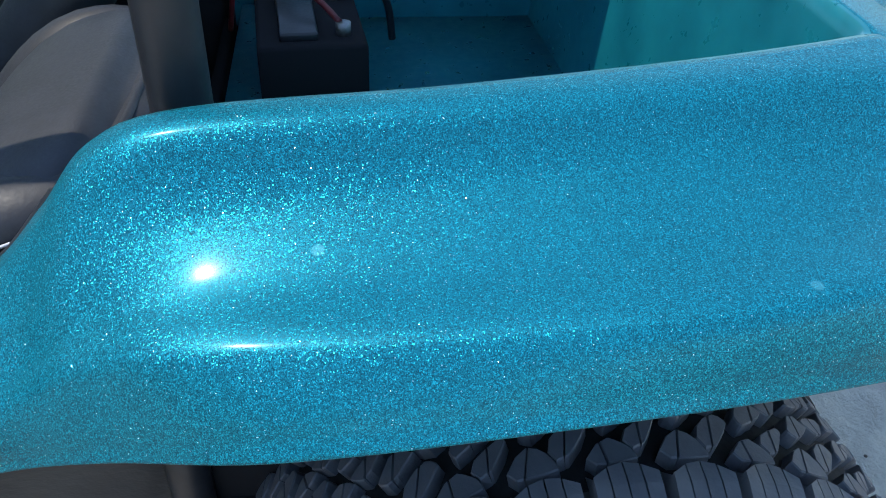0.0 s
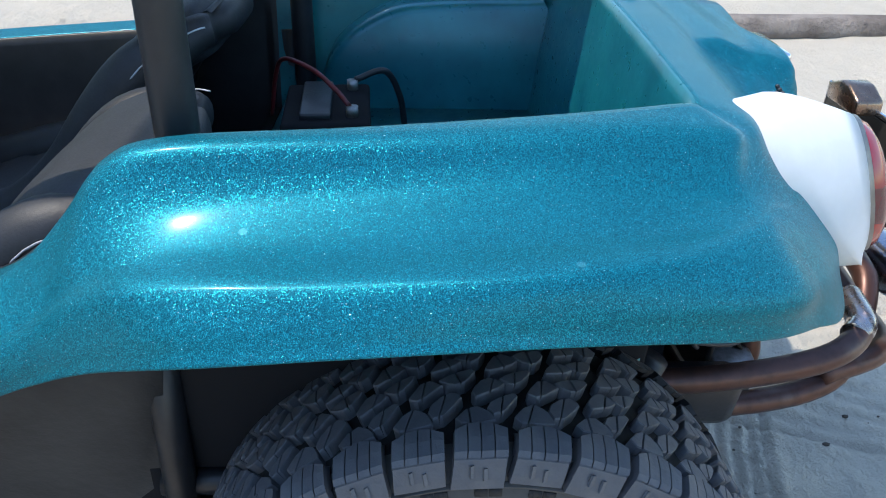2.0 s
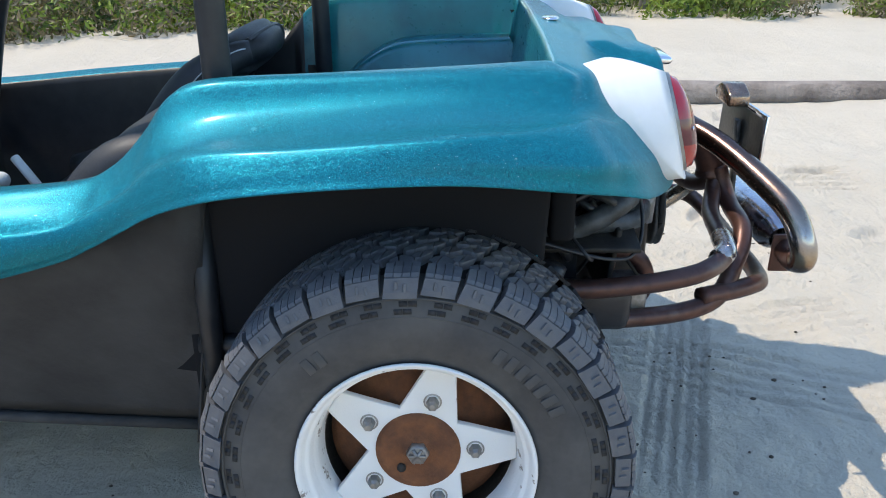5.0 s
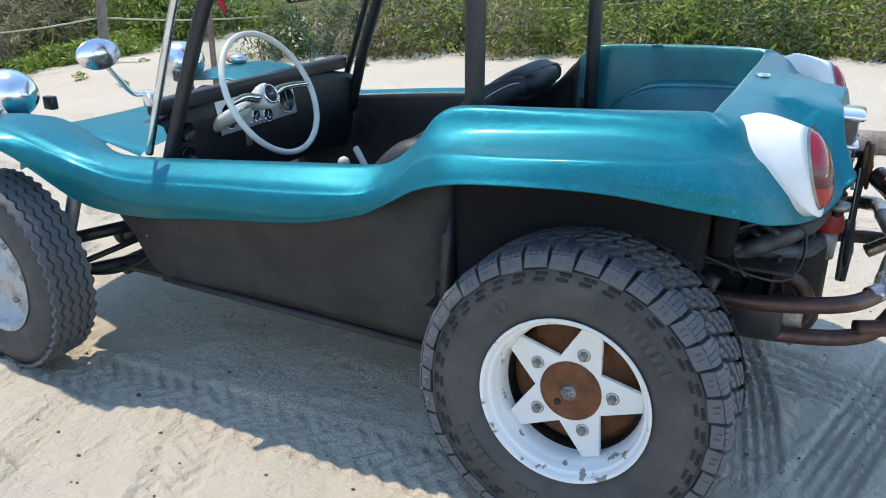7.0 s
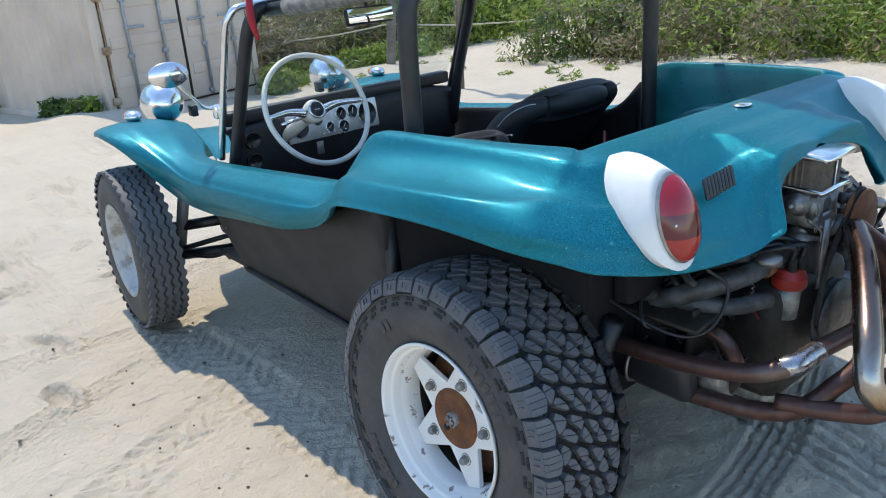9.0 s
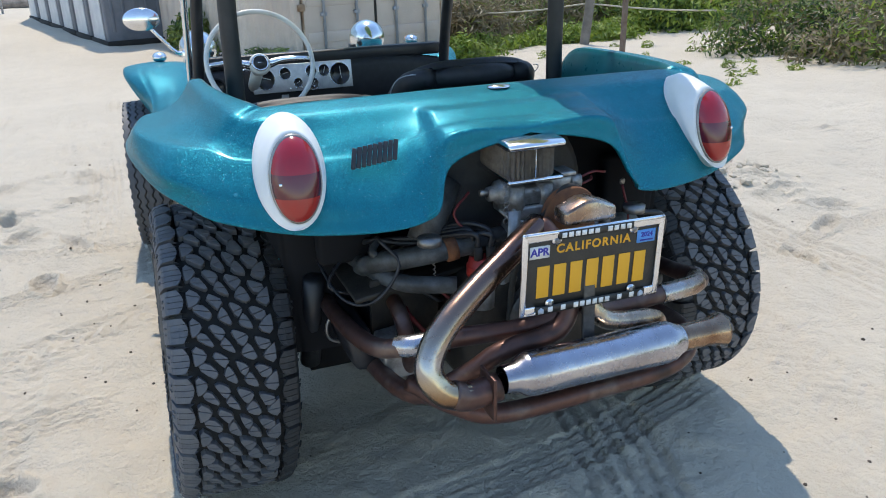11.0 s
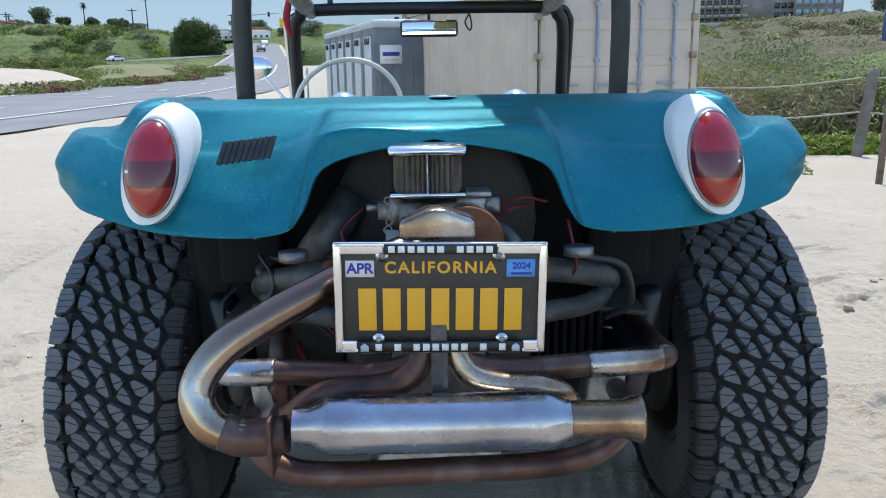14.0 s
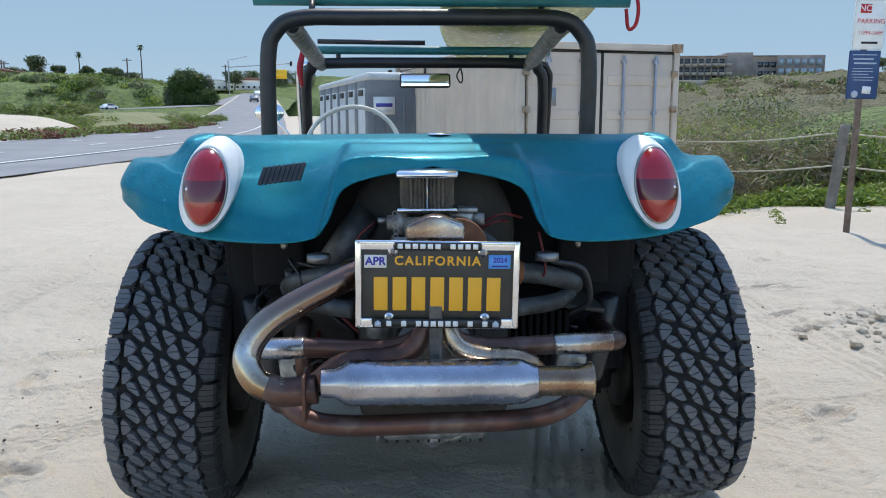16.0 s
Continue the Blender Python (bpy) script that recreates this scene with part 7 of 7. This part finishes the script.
POSTS = ((6.05, 9.35, 1.19), (8.7, 6.4, 1.1), (9.1, 1.8, 1.05), (9.4, -2.4, 1.05), (3.35, 11.2, 1.1))
for x, y, h in POSTS:
    fence_post(x, y, h, 0.075, WOOD, (0.15 if 5 < x < 7 else 0.0, 0.0))
for (x0, y0, h0), (x1, y1, h1) in ((POSTS[4], POSTS[0]), (POSTS[0], POSTS[1]), (POSTS[1], POSTS[2]), (POSTS[2], POSTS[3])):
    for f in (0.92, 0.52):
        a, b = Vector((x0 + (0.13 * f if 5 < x0 < 7 else 0), y0, ground_z(x0, y0) + h0 * f)), Vector((x1, y1, ground_z(x1, y1) + h1 * f))
        mid = (a + b) / 2 - Vector((0, 0, 0.12))
        tagged(add("fence_rope", tube(bmesh.new(), [a, (a + mid) / 2 - Vector((0, 0, 0.03)), mid, (b + mid) / 2 - Vector((0, 0, 0.03)), b], 0.012, 6, 8), ROPE), "slack pale rope strung between fence posts", "rope", "ropes of the fence")
SX, SY = 4.27, 5.62
SZ = ground_z(SX, SY)
sign = empty("sign_post", "rusty square sign post with two parking signs", "sign", pose(SX + 0.02, SY, SZ, 0, 0.7, 0))
part("post", boxed((0.052, 0.045, 2.5), pose(0, 0, 1.15), 0.006), CONT_POST, sign, "brown rusty post")
no_p = part("no_parking_sign", boxed((0.30, 0.006, 0.46), pose(0.015, -0.03, 2.025), 0.012), WHITE, sign, "white sign with red lettering")
part("red_panel", boxed((0.11, 0.002, 0.085), pose(-0.03, -0.0342, 2.18)), SIGNRED, no_p)
letters("word", "NO", 0.085, WHITE, no_p, pose(-0.03, -0.036, 2.18, 90, 0, 0))
letters("word", "PARKING", 0.066, SIGNRED, no_p, pose(0.03, -0.0345, 2.06, 90, 0, 0))
letters("word", "11PM-5AM", 0.054, SIGNRED, no_p, pose(0.03, -0.0345, 1.95, 90, 0, 0))
part("arrow", boxed((0.16, 0.002, 0.02), pose(0.03, -0.0342, 1.86)), GASKET, no_p)
blue = part("notice_sign", boxed((0.305, 0.006, 0.46), pose(0.0, -0.03, 1.555), 0.010), SIGNBLUE, sign, "blue notice board with small white text")
for k, (w, h, z, x) in enumerate(((0.24, 0.014, 1.745, 0), (0.20, 0.026, 1.705, -0.01), (0.22, 0.026, 1.665, 0.01), (0.20, 0.012, 1.615, -0.01), (0.21, 0.012, 1.588, -0.01), (0.16, 0.012, 1.560, -0.03), (0.21, 0.012, 1.532, 0), (0.19, 0.012, 1.505, 0))):
    part("text_bar", boxed((w, 0.002, h * 0.6), pose(x, -0.0342, z)), SIGNGREY, blue)
part("sticker", boxed((0.085, 0.002, 0.07), pose(0.045, -0.0345, 1.41, 0, 4, 0)), WHITE, blue)
bm = tube(bmesh.new(), [(-0.07, -0.033, 1.37), (-0.07, -0.035, 1.37)], 0.034, 1, 20)
part("seal", bm, SIGNGREY, blue)


def log_mesh(a, b, r, seed):
    """A weathered trunk, uneven in girth, split along its grain."""
    bm, rows = bmesh.new(), []
    a, b = Vector(a), Vector(b)
    d = (b - a).normalized()
    side, up = d.cross(Vector((0, 0, 1))).normalized(), Vector((0, 0, 1))
    for i in range(25):
        t = i / 24
        p = a.lerp(b, t) + side * 0.05 * math.sin(t * 5 + seed)
        row = []
        for k in range(20):
            an = 2 * math.pi * k / 20
            q = r * (1 + 0.10 * noise.noise((math.cos(an) * 2, math.sin(an) * 2, t * 6 + seed)) + 0.05 * math.sin(k * 2.1 + seed))
            row.append(p + side * q * math.cos(an) + up * q * math.sin(an))
        rows.append(row)
    vs = grid(bm, rows, True)
    bm.faces.new(vs[0])
    bm.faces.new(vs[-1])
    return bm


tagged(add("driftwood_log", log_mesh((3.70, 1.1, 0.00), (3.85, -4.2, 0.02), 0.105, 2), LOGWOOD), "long grey weathered log lying on the sand", "log")
tagged(add("driftwood_log", log_mesh((-6.0, 24, -0.2), (-2.5, 25.0, -0.2), 0.16, 5), LOGWOOD), "short dark log lying beside the road", "log")
marker = empty("marker_post", "thin post standing in the sand beside the road", "post", pose(-3.6, 22.6, -0.35))
part("pole", rod((0, 0, 0), (0, 0, 1.3), 0.03), GALV, marker)

# ---------------------------------------------------------------- plants
rng = random.Random(11)


def clumps(n, xr, yr, size, hgt, keep=None, sink=0.35):
    out = []
    while len(out) < n:
        x, y = rng.uniform(*xr), rng.uniform(*yr)
        if keep and not keep(x, y):
            continue
        s = rng.uniform(*size)
        h = rng.uniform(*hgt)
        out.append((x, y, ground_z(x, y) + h * sink, s, s * rng.uniform(0.8, 1.2), h))
    return out


def front(y):
    """Where the scrub begins, east of the car."""
    return 7.0 + 0.25 * (4 - y) if y > -2 else 8.5


def east(x, y):
    return x > front(y) + 0.3


leaf_mass("scrub", clumps(70, (6.8, 12.5), (-7, 7), (0.5, 0.95), (0.7, 1.25), east), 105000, 0.036, [DARKLEAF, DARKLEAF, OLIVE, DRYLEAF, FRESH], "dense dark green and brown coastal shrubs", "shrubs", 21, long=2.6)
leaf_mass("scrub", clumps(46, (6.3, 9.6), (-7, 7), (0.3, 0.55), (0.25, 0.6), lambda x, y: front(y) - 0.1 < x < front(y) + 1.0), 44000, 0.036, [FRESH, FRESH, OLIVE, DRYLEAF, DARKLEAF], "bright green leafy plants at the edge of the scrub", "shrubs", 22, long=2.6)
leaf_mass("scrub", clumps(40, (10, 22), (-10, 10), (1.0, 1.8), (1.2, 2.0)), 24000, 0.10, [DARKLEAF, OLIVE, DRYLEAF], "dense dark green and brown coastal shrubs", "shrubs", 23)
leaf_mass("scrub", clumps(26, (4.3, 7.6), (9.75, 10.3), (0.25, 0.45), (0.10, 0.20)), 16000, 0.045, [FRESH, FRESH, OLIVE], "low bright yellow-green plants at the foot of the fence", "shrubs", 24, long=2.4)
leaf_mass("scrub", clumps(34, (5.2, 11), (9.9, 13.0), (0.4, 0.75), (0.45, 0.85), lambda x, y: x > 6.9 + 0.1 * (y - 9)), 34000, 0.050, [FRESH, FRESH, OLIVE, DARKLEAF], "bright green leafy plants behind the rope fence", "shrubs", 35, long=2.2)
leaf_mass("scrub", clumps(34, (3.6, 7.4), (10.4, 13.5), (0.4, 0.7), (0.35, 0.70)), 34000, 0.035, [DRYLEAF, DRYLEAF, DRYLEAF, OLIVE], "grey-brown dry twigs behind the rope fence", "shrubs", 36, shell=0.2, long=6.0)
leaf_mass("scrub", clumps(90, (4.2, 20), (12.5, 21), (0.7, 1.2), (0.35, 0.75), lambda x, y: x > 3.6 + 0.2 * (y - 10)), 64000, 0.05, [DRYLEAF, OLIVE, OLIVE, DRYLEAF, FARLEAF], "yellow-green and dry brush behind the rope fence", "shrubs", 25, long=2.6)
leaf_mass("scrub", clumps(170, (5, 46), (20, 48), (1.1, 2.2), (0.5, 1.0), lambda x, y: x > 0.16 * y + 3), 120000, 0.085, [OLIVE, DRYLEAF, FARLEAF, DRYLEAF, OLIVE], "rising slope of mixed olive and dry brush", "shrubs", 26)
leaf_mass("scrub", clumps(190, (14, 84), (46, 104), (1.6, 3.2), (1.0, 2.1), lambda x, y: x > 0.2 * y + 4), 120000, 0.15, [OLIVE, DRYLEAF, DRYLEAF, FARLEAF], "rising slope of mixed olive and dry brush", "shrubs", 27)
leaf_mass("sprigs", clumps(16, (4.2, 6.6), (4.2, 9.0), (0.05, 0.11), (0.03, 0.08)), 1500, 0.02, [FRESH, OLIVE], "small green sprigs in the sand", "sprigs", 28, long=2.4)
leaf_mass("iceplant_edge", [(-21.5 + 0.9 * math.sin(k) - 0.06 * max(0, k - 12) ** 1.5, 40 + 2.0 * k, 0.0, 1.6, 1.6, 0.28) for k in range(24)], 9000, 0.15, [OLIVE, ICERED, ICERED, OLIVE], "red and green iceplant along the road", "iceplant", 29)


def scrub_on_hill(cx, cy, rx, ry, n, top, seed):
    r = random.Random(seed)
    out = []
    for k in range(n):
        u, v = r.uniform(-0.85, 0.85), r.uniform(-0.9, 0.6)
        kk = max(0.0, 1 - (abs(u) ** 2.6 + abs(v) ** 2.6))
        s = r.uniform(1.5, 4.0)
        out.append((cx + u * rx, cy + v * ry, -0.6 + top * kk ** 0.6, s, s, s * 0.55))
    return out


leaf_mass("hill_scrub", scrub_on_hill(-135, 300, 66, 62, 300, 14.5, 1), 90000, 0.45, [OLIVE, FARLEAF, DARKLEAF, FRESH, DARKLEAF], "green shrubs over the hill", "shrubs", 31)
leaf_mass("hill_scrub", scrub_on_hill(-240, 270, 100, 80, 140, 15, 2), 34000, 0.6, [OLIVE, FARLEAF, DARKLEAF, FRESH, OLIVE], "green shrubs over the hill", "shrubs", 32)
leaf_mass("hill_scrub", scrub_on_hill(165, 270, 130, 110, 420, 12.6, 3), 80000, 0.55, [OLIVE, DRYLEAF, DARKLEAF, DRYLEAF], "brown and green shrubs over the bluff", "shrubs", 33)
leaf_mass("hill_scrub", [(-118 + 1.25 * k + rng.uniform(-1, 1), 205 - 0.75 * k + rng.uniform(-6, 6), 0.9 + 0.4 * rng.random(), 3.0, 3.0, 1.6 + 0.9 * rng.random()) for k in range(36)], 26000, 0.35, [DRYLEAF, OLIVE, OLIVE, DARKLEAF], "olive and brown reeds at the hill's foot", "shrubs", 34, long=2.6)
leaf_mass("hill_scrub", [(-76 + 1.9 * k, 252 + rng.uniform(-3, 3), 7.0 + 4.0 * math.sin(0.35 + 0.42 * k), 2.6, 2.6, 3.4) for k in range(6)] + [(-76 + 2.0 * k, 250, 6.0, 2.4, 2.4, 2.6) for k in range(7)], 16000, 0.45, [DARKLEAF, DARKLEAF, FARLEAF], "large dark rounded shrub beside the far road", "shrub", 38)
leaf_mass("strip_scrub", [(-27.5 + rng.uniform(-3.6, 4.2), 57 + rng.uniform(0, 38), 0.30 + 0.3 * rng.random(), 1.5, 1.6, 0.45) for k in range(64)], 30000, 0.14, [OLIVE, FRESH, OLIVE, DRYLEAF], "olive-green low plants between the carriageways", "plants", 37)


def tree(x, y, z, h, spread, seed, label, leaf=0.5):
    r = random.Random(seed)
    t = empty("tree", label, "tree", pose(x, y, z))
    bm = tube(bmesh.new(), [(0, 0, -0.5), (0.05 * h, 0, h * 0.35), (0.02 * h, 0.02 * h, h * 0.75)], [h * 0.035, h * 0.028, h * 0.012], 4, 8)
    for k in range(5):
        a = k * 1.3
        tube(bm, [(0.03 * h, 0, h * 0.35), (spread * 0.3 * math.cos(a), spread * 0.3 * math.sin(a), h * 0.6), (spread * 0.6 * math.cos(a), spread * 0.6 * math.sin(a), h * 0.8)], [h * 0.016, h * 0.010, h * 0.004], 3, 6)
    part("trunk", bm, TRUNK, t)
    cs = [(spread * 0.6 * r.uniform(-1, 1), spread * 0.6 * r.uniform(-1, 1), h * r.uniform(0.45, 0.95), spread * 0.4, spread * 0.4, h * 0.16) for _ in range(12)]
    crown = leaf_mass("crown", cs, 1500, leaf, [DARKLEAF, FARLEAF, FARLEAF], "", "", seed, kind="")
    for key in ("category", "kind", "label"):
        if key in crown:
            del crown[key]
    crown.parent = t
    return t


def palm(x, y, z, h, seed):
    r = random.Random(seed)
    t = empty("palm_tree", "tall thin palm tree on the skyline", "palm tree", pose(x, y, z))
    part("trunk", tube(bmesh.new(), [(0, 0, -0.5), (0.1, 0, h * 0.5), (0, 0, h)], [0.32, 0.24, 0.20], 4, 8), TRUNK, t)
    bm = bmesh.new()
    for k in range(34):
        a, e = r.uniform(0, 6.28), r.uniform(-1.1, 1.0)
        L = r.uniform(1.3, 2.0)
        pts = [Vector((math.cos(a) * math.cos(e) * L * q, math.sin(a) * math.cos(e) * L * q, h + math.sin(e) * L * q - 0.6 * q * q)) for q in (0, 0.4, 0.75, 1)]
        s = Vector((-math.sin(a), math.cos(a), 0))
        rows = [[p - s * w, p + Vector((0, 0, 0.08)), p + s * w] for p, w in zip(pts, (0.05, 0.28, 0.24, 0.03))]
        grid(bm, rows)
    part("fronds", bm, DARKLEAF, t)
    return t


for k, (bx, dist, h, sp) in enumerate(((-0.462, 330, 14, 8.5), (-0.405, 320, 9, 6.0), (-0.52, 330, 8.5, 7.0), (-0.435, 340, 10.5, 5.2), (-0.365, 350, 10, 7), (-0.348, 350, 8.5, 7.5), (-0.225, 440, 11, 10), (-0.20, 480, 13, 12), (-0.165, 480, 13, 14), (-0.14, 480, 13, 15), (-0.49, 350, 10, 8), (-0.38, 340, 9, 6), (0.56, 290, 9, 8), (0.575, 290, 9, 9))):
    zb = {250: 1.5, 290: 13.0}.get(dist, 11.5 if dist < 400 else 14.0)
    tree(bx * dist, dist, zb, h * 0.85, sp * 0.62, 40 + k, "dark rounded tree on the skyline", 0.6)
palm(-0.337 * 340, 340, 11.5, 17.0, 3)
palm(-0.412 * 330, 330, 12.0, 13.0, 4)
for bx, dist, h in ((-0.354, 350, 14), (-0.505, 330, 12), (-0.235, 430, 16.0), (-0.502, 335, 11.6)):
    pl = empty("utility_pole", "distant wooden utility pole", "pole", pose(bx * dist, dist, 10.6))
    part("pole", rod((0, 0, 0), (0, 0, h), 0.28, 8), TRUNK, pl)
    part("cross_arm", boxed((4.0, 0.3, 0.3), pose(0, 0, h - 0.9)), TRUNK, pl)


def house(x, y, z, w, d, h, wall, roof, label, turn=0.0, floors=1):
    hs = empty("house", label, "house", pose(x, y, z, 0, 0, turn))
    part("wall", boxed((w, d, h), pose(0, 0, h / 2)), wall, hs)
    part("roof", prism([(-w * 0.55, 0), (w * 0.55, 0), (w * 0.3, h * 0.28), (-w * 0.3, h * 0.28)], d * 1.1, pose(0, -d * 0.55, h)), roof, hs)
    for f in range(floors):
        for k in range(max(2, int(w / 3))):
            part("window", boxed((1.2, 0.1, 1.1), pose(-w / 2 + (k + 0.5) * w / max(2, int(w / 3)), -d / 2 - 0.03, 1.5 + f * 2.8)), DARKGLASS, hs)
    return hs


house(-0.53 * 330, 330, 12.2, 26, 14, 5.5, STUCCO2, TILE, "distant tiled house on the green hill", 10)
house(-0.485 * 345, 345, 12.0, 18, 14, 5.0, STUCCO2, TILE, "distant tiled house among trees", 20)
house(-0.255 * 460, 460, 14, 24, 12, 5.0, WHITE, POTTYROOF, "distant white house beside the road", -5)
house(-0.21 * 450, 450, 14, 18, 12, 5.0, WHITE, TILE, "distant pale house beside the road", 8)

# long building on the bluff
hotel = empty("long_building", "long grey-brown three-storey building on the bluff", "building", pose(108.5, 267, 10.5, 0, 0, -6) @ Matrix.Diagonal((0.92, 0.89, 0.98, 1)))
HW = 50.0
part("wall", boxed((HW, 14, 9.0), pose(0, 4, 4.5)), STUCCO, hotel)
part("roof", boxed((HW + 1, 15, 0.5), pose(0, 4, 9.2)), STUCCO, hotel)
part("stair_tower", boxed((9, 15.5, 10.4), pose(-2, 4, 5.2)), STUCCO, hotel)
part("side_wing", boxed((16, 13, 7.5), pose(HW / 2 - 6, 1, 5.6)), STUCCO, hotel)
part("terrace_wall", boxed((HW + 26, 1, 2.6), pose(8, -6, 0.0)), STUCCO2, hotel)
for f in range(3):
    for k in range(8):
        x = -HW / 2 + 2.2 + k * 2.45
        if f < 3:
            wn_ = part("window", boxed((1.7, 0.3, 1.9), pose(x, -3.0, 1.7 + f * 2.9)), DARKGLASS, hotel)
            part("balcony", boxed((2.0, 1.0, 0.9), pose(x, -3.6, 0.6 + f * 2.9)), STUCCO2, hotel)
for f in range(2):
    for k in range(6):
        part("window", boxed((1.8, 0.3, 1.9), pose(HW / 2 - 13 + k * 2.6, -5.6, 4.0 + f * 3.1)), SKYGLASS, hotel)
    for k in range(4):
        part("window", boxed((1.8, 0.3, 1.8), pose(5.5 + k * 2.3, -3.0, 3.4 + f * 3.0)), DARKGLASS, hotel)


def car(x, y, z, turn, paint, label):
    c = empty("car", label, "car", pose(x, y, z, 0, 0, turn))
    bm = prism([(-2.2, 0.3), (2.2, 0.3), (2.25, 0.75), (1.5, 0.92), (0.7, 1.42), (-0.9, 1.45), (-1.7, 0.98), (-2.25, 0.9)], 1.75, pose(0, -0.87, 0), 0.06)
    part("body", bm, paint, c)
    bm = prism([(1.30, 0.95), (0.68, 1.36), (-0.85, 1.39), (-1.45, 1.0)], 1.78, pose(0, -0.89, 0))
    part("windows", bm, DARKGLASS, c)
    for wx in (-1.4, 1.4):
        for wy in (-0.8, 0.8):
            wh_ = part("wheel", tube(bmesh.new(), [(wx, wy - 0.1, 0.32), (wx, wy + 0.1, 0.32)], 0.32, 1, 20), GROOVE, c)
    return c


car(-80, 210, 2.25, 60, CARWHITE, "white saloon car on the far carriageway")
car(-37, 182, 3.7, 105, CARDARK, "dark car far up the coast road")
car(-46, 232, 6.1, 105, CARWHITE, "white car far up the coast road")
sg = empty("traffic_signal", "traffic signal mast with a yellow sign over the road", "traffic signal", pose(-50, 215, 6.0))
part("mast", rod((0, 0, 0), (0, 0, 9), 0.16, 8), GALV, sg)
part("arm", rod((0, 0, 7.2), (17, 0, 8.2), 0.12, 8), GALV, sg)
part("lamp_arm", rod((0, 0, 9), (5, 0, 10), 0.08, 8), GALV, sg)
part("signal_head", boxed((0.5, 0.4, 1.2), pose(9, -0.2, 7.6)), GASKET, sg)
part("signal_head", boxed((0.5, 0.4, 1.2), pose(16.5, -0.2, 8.1)), GASKET, sg)
part("yellow_sign", boxed((3.6, 0.1, 2.4), pose(13.5, -0.2, 5.4)), YELLOW, sg)
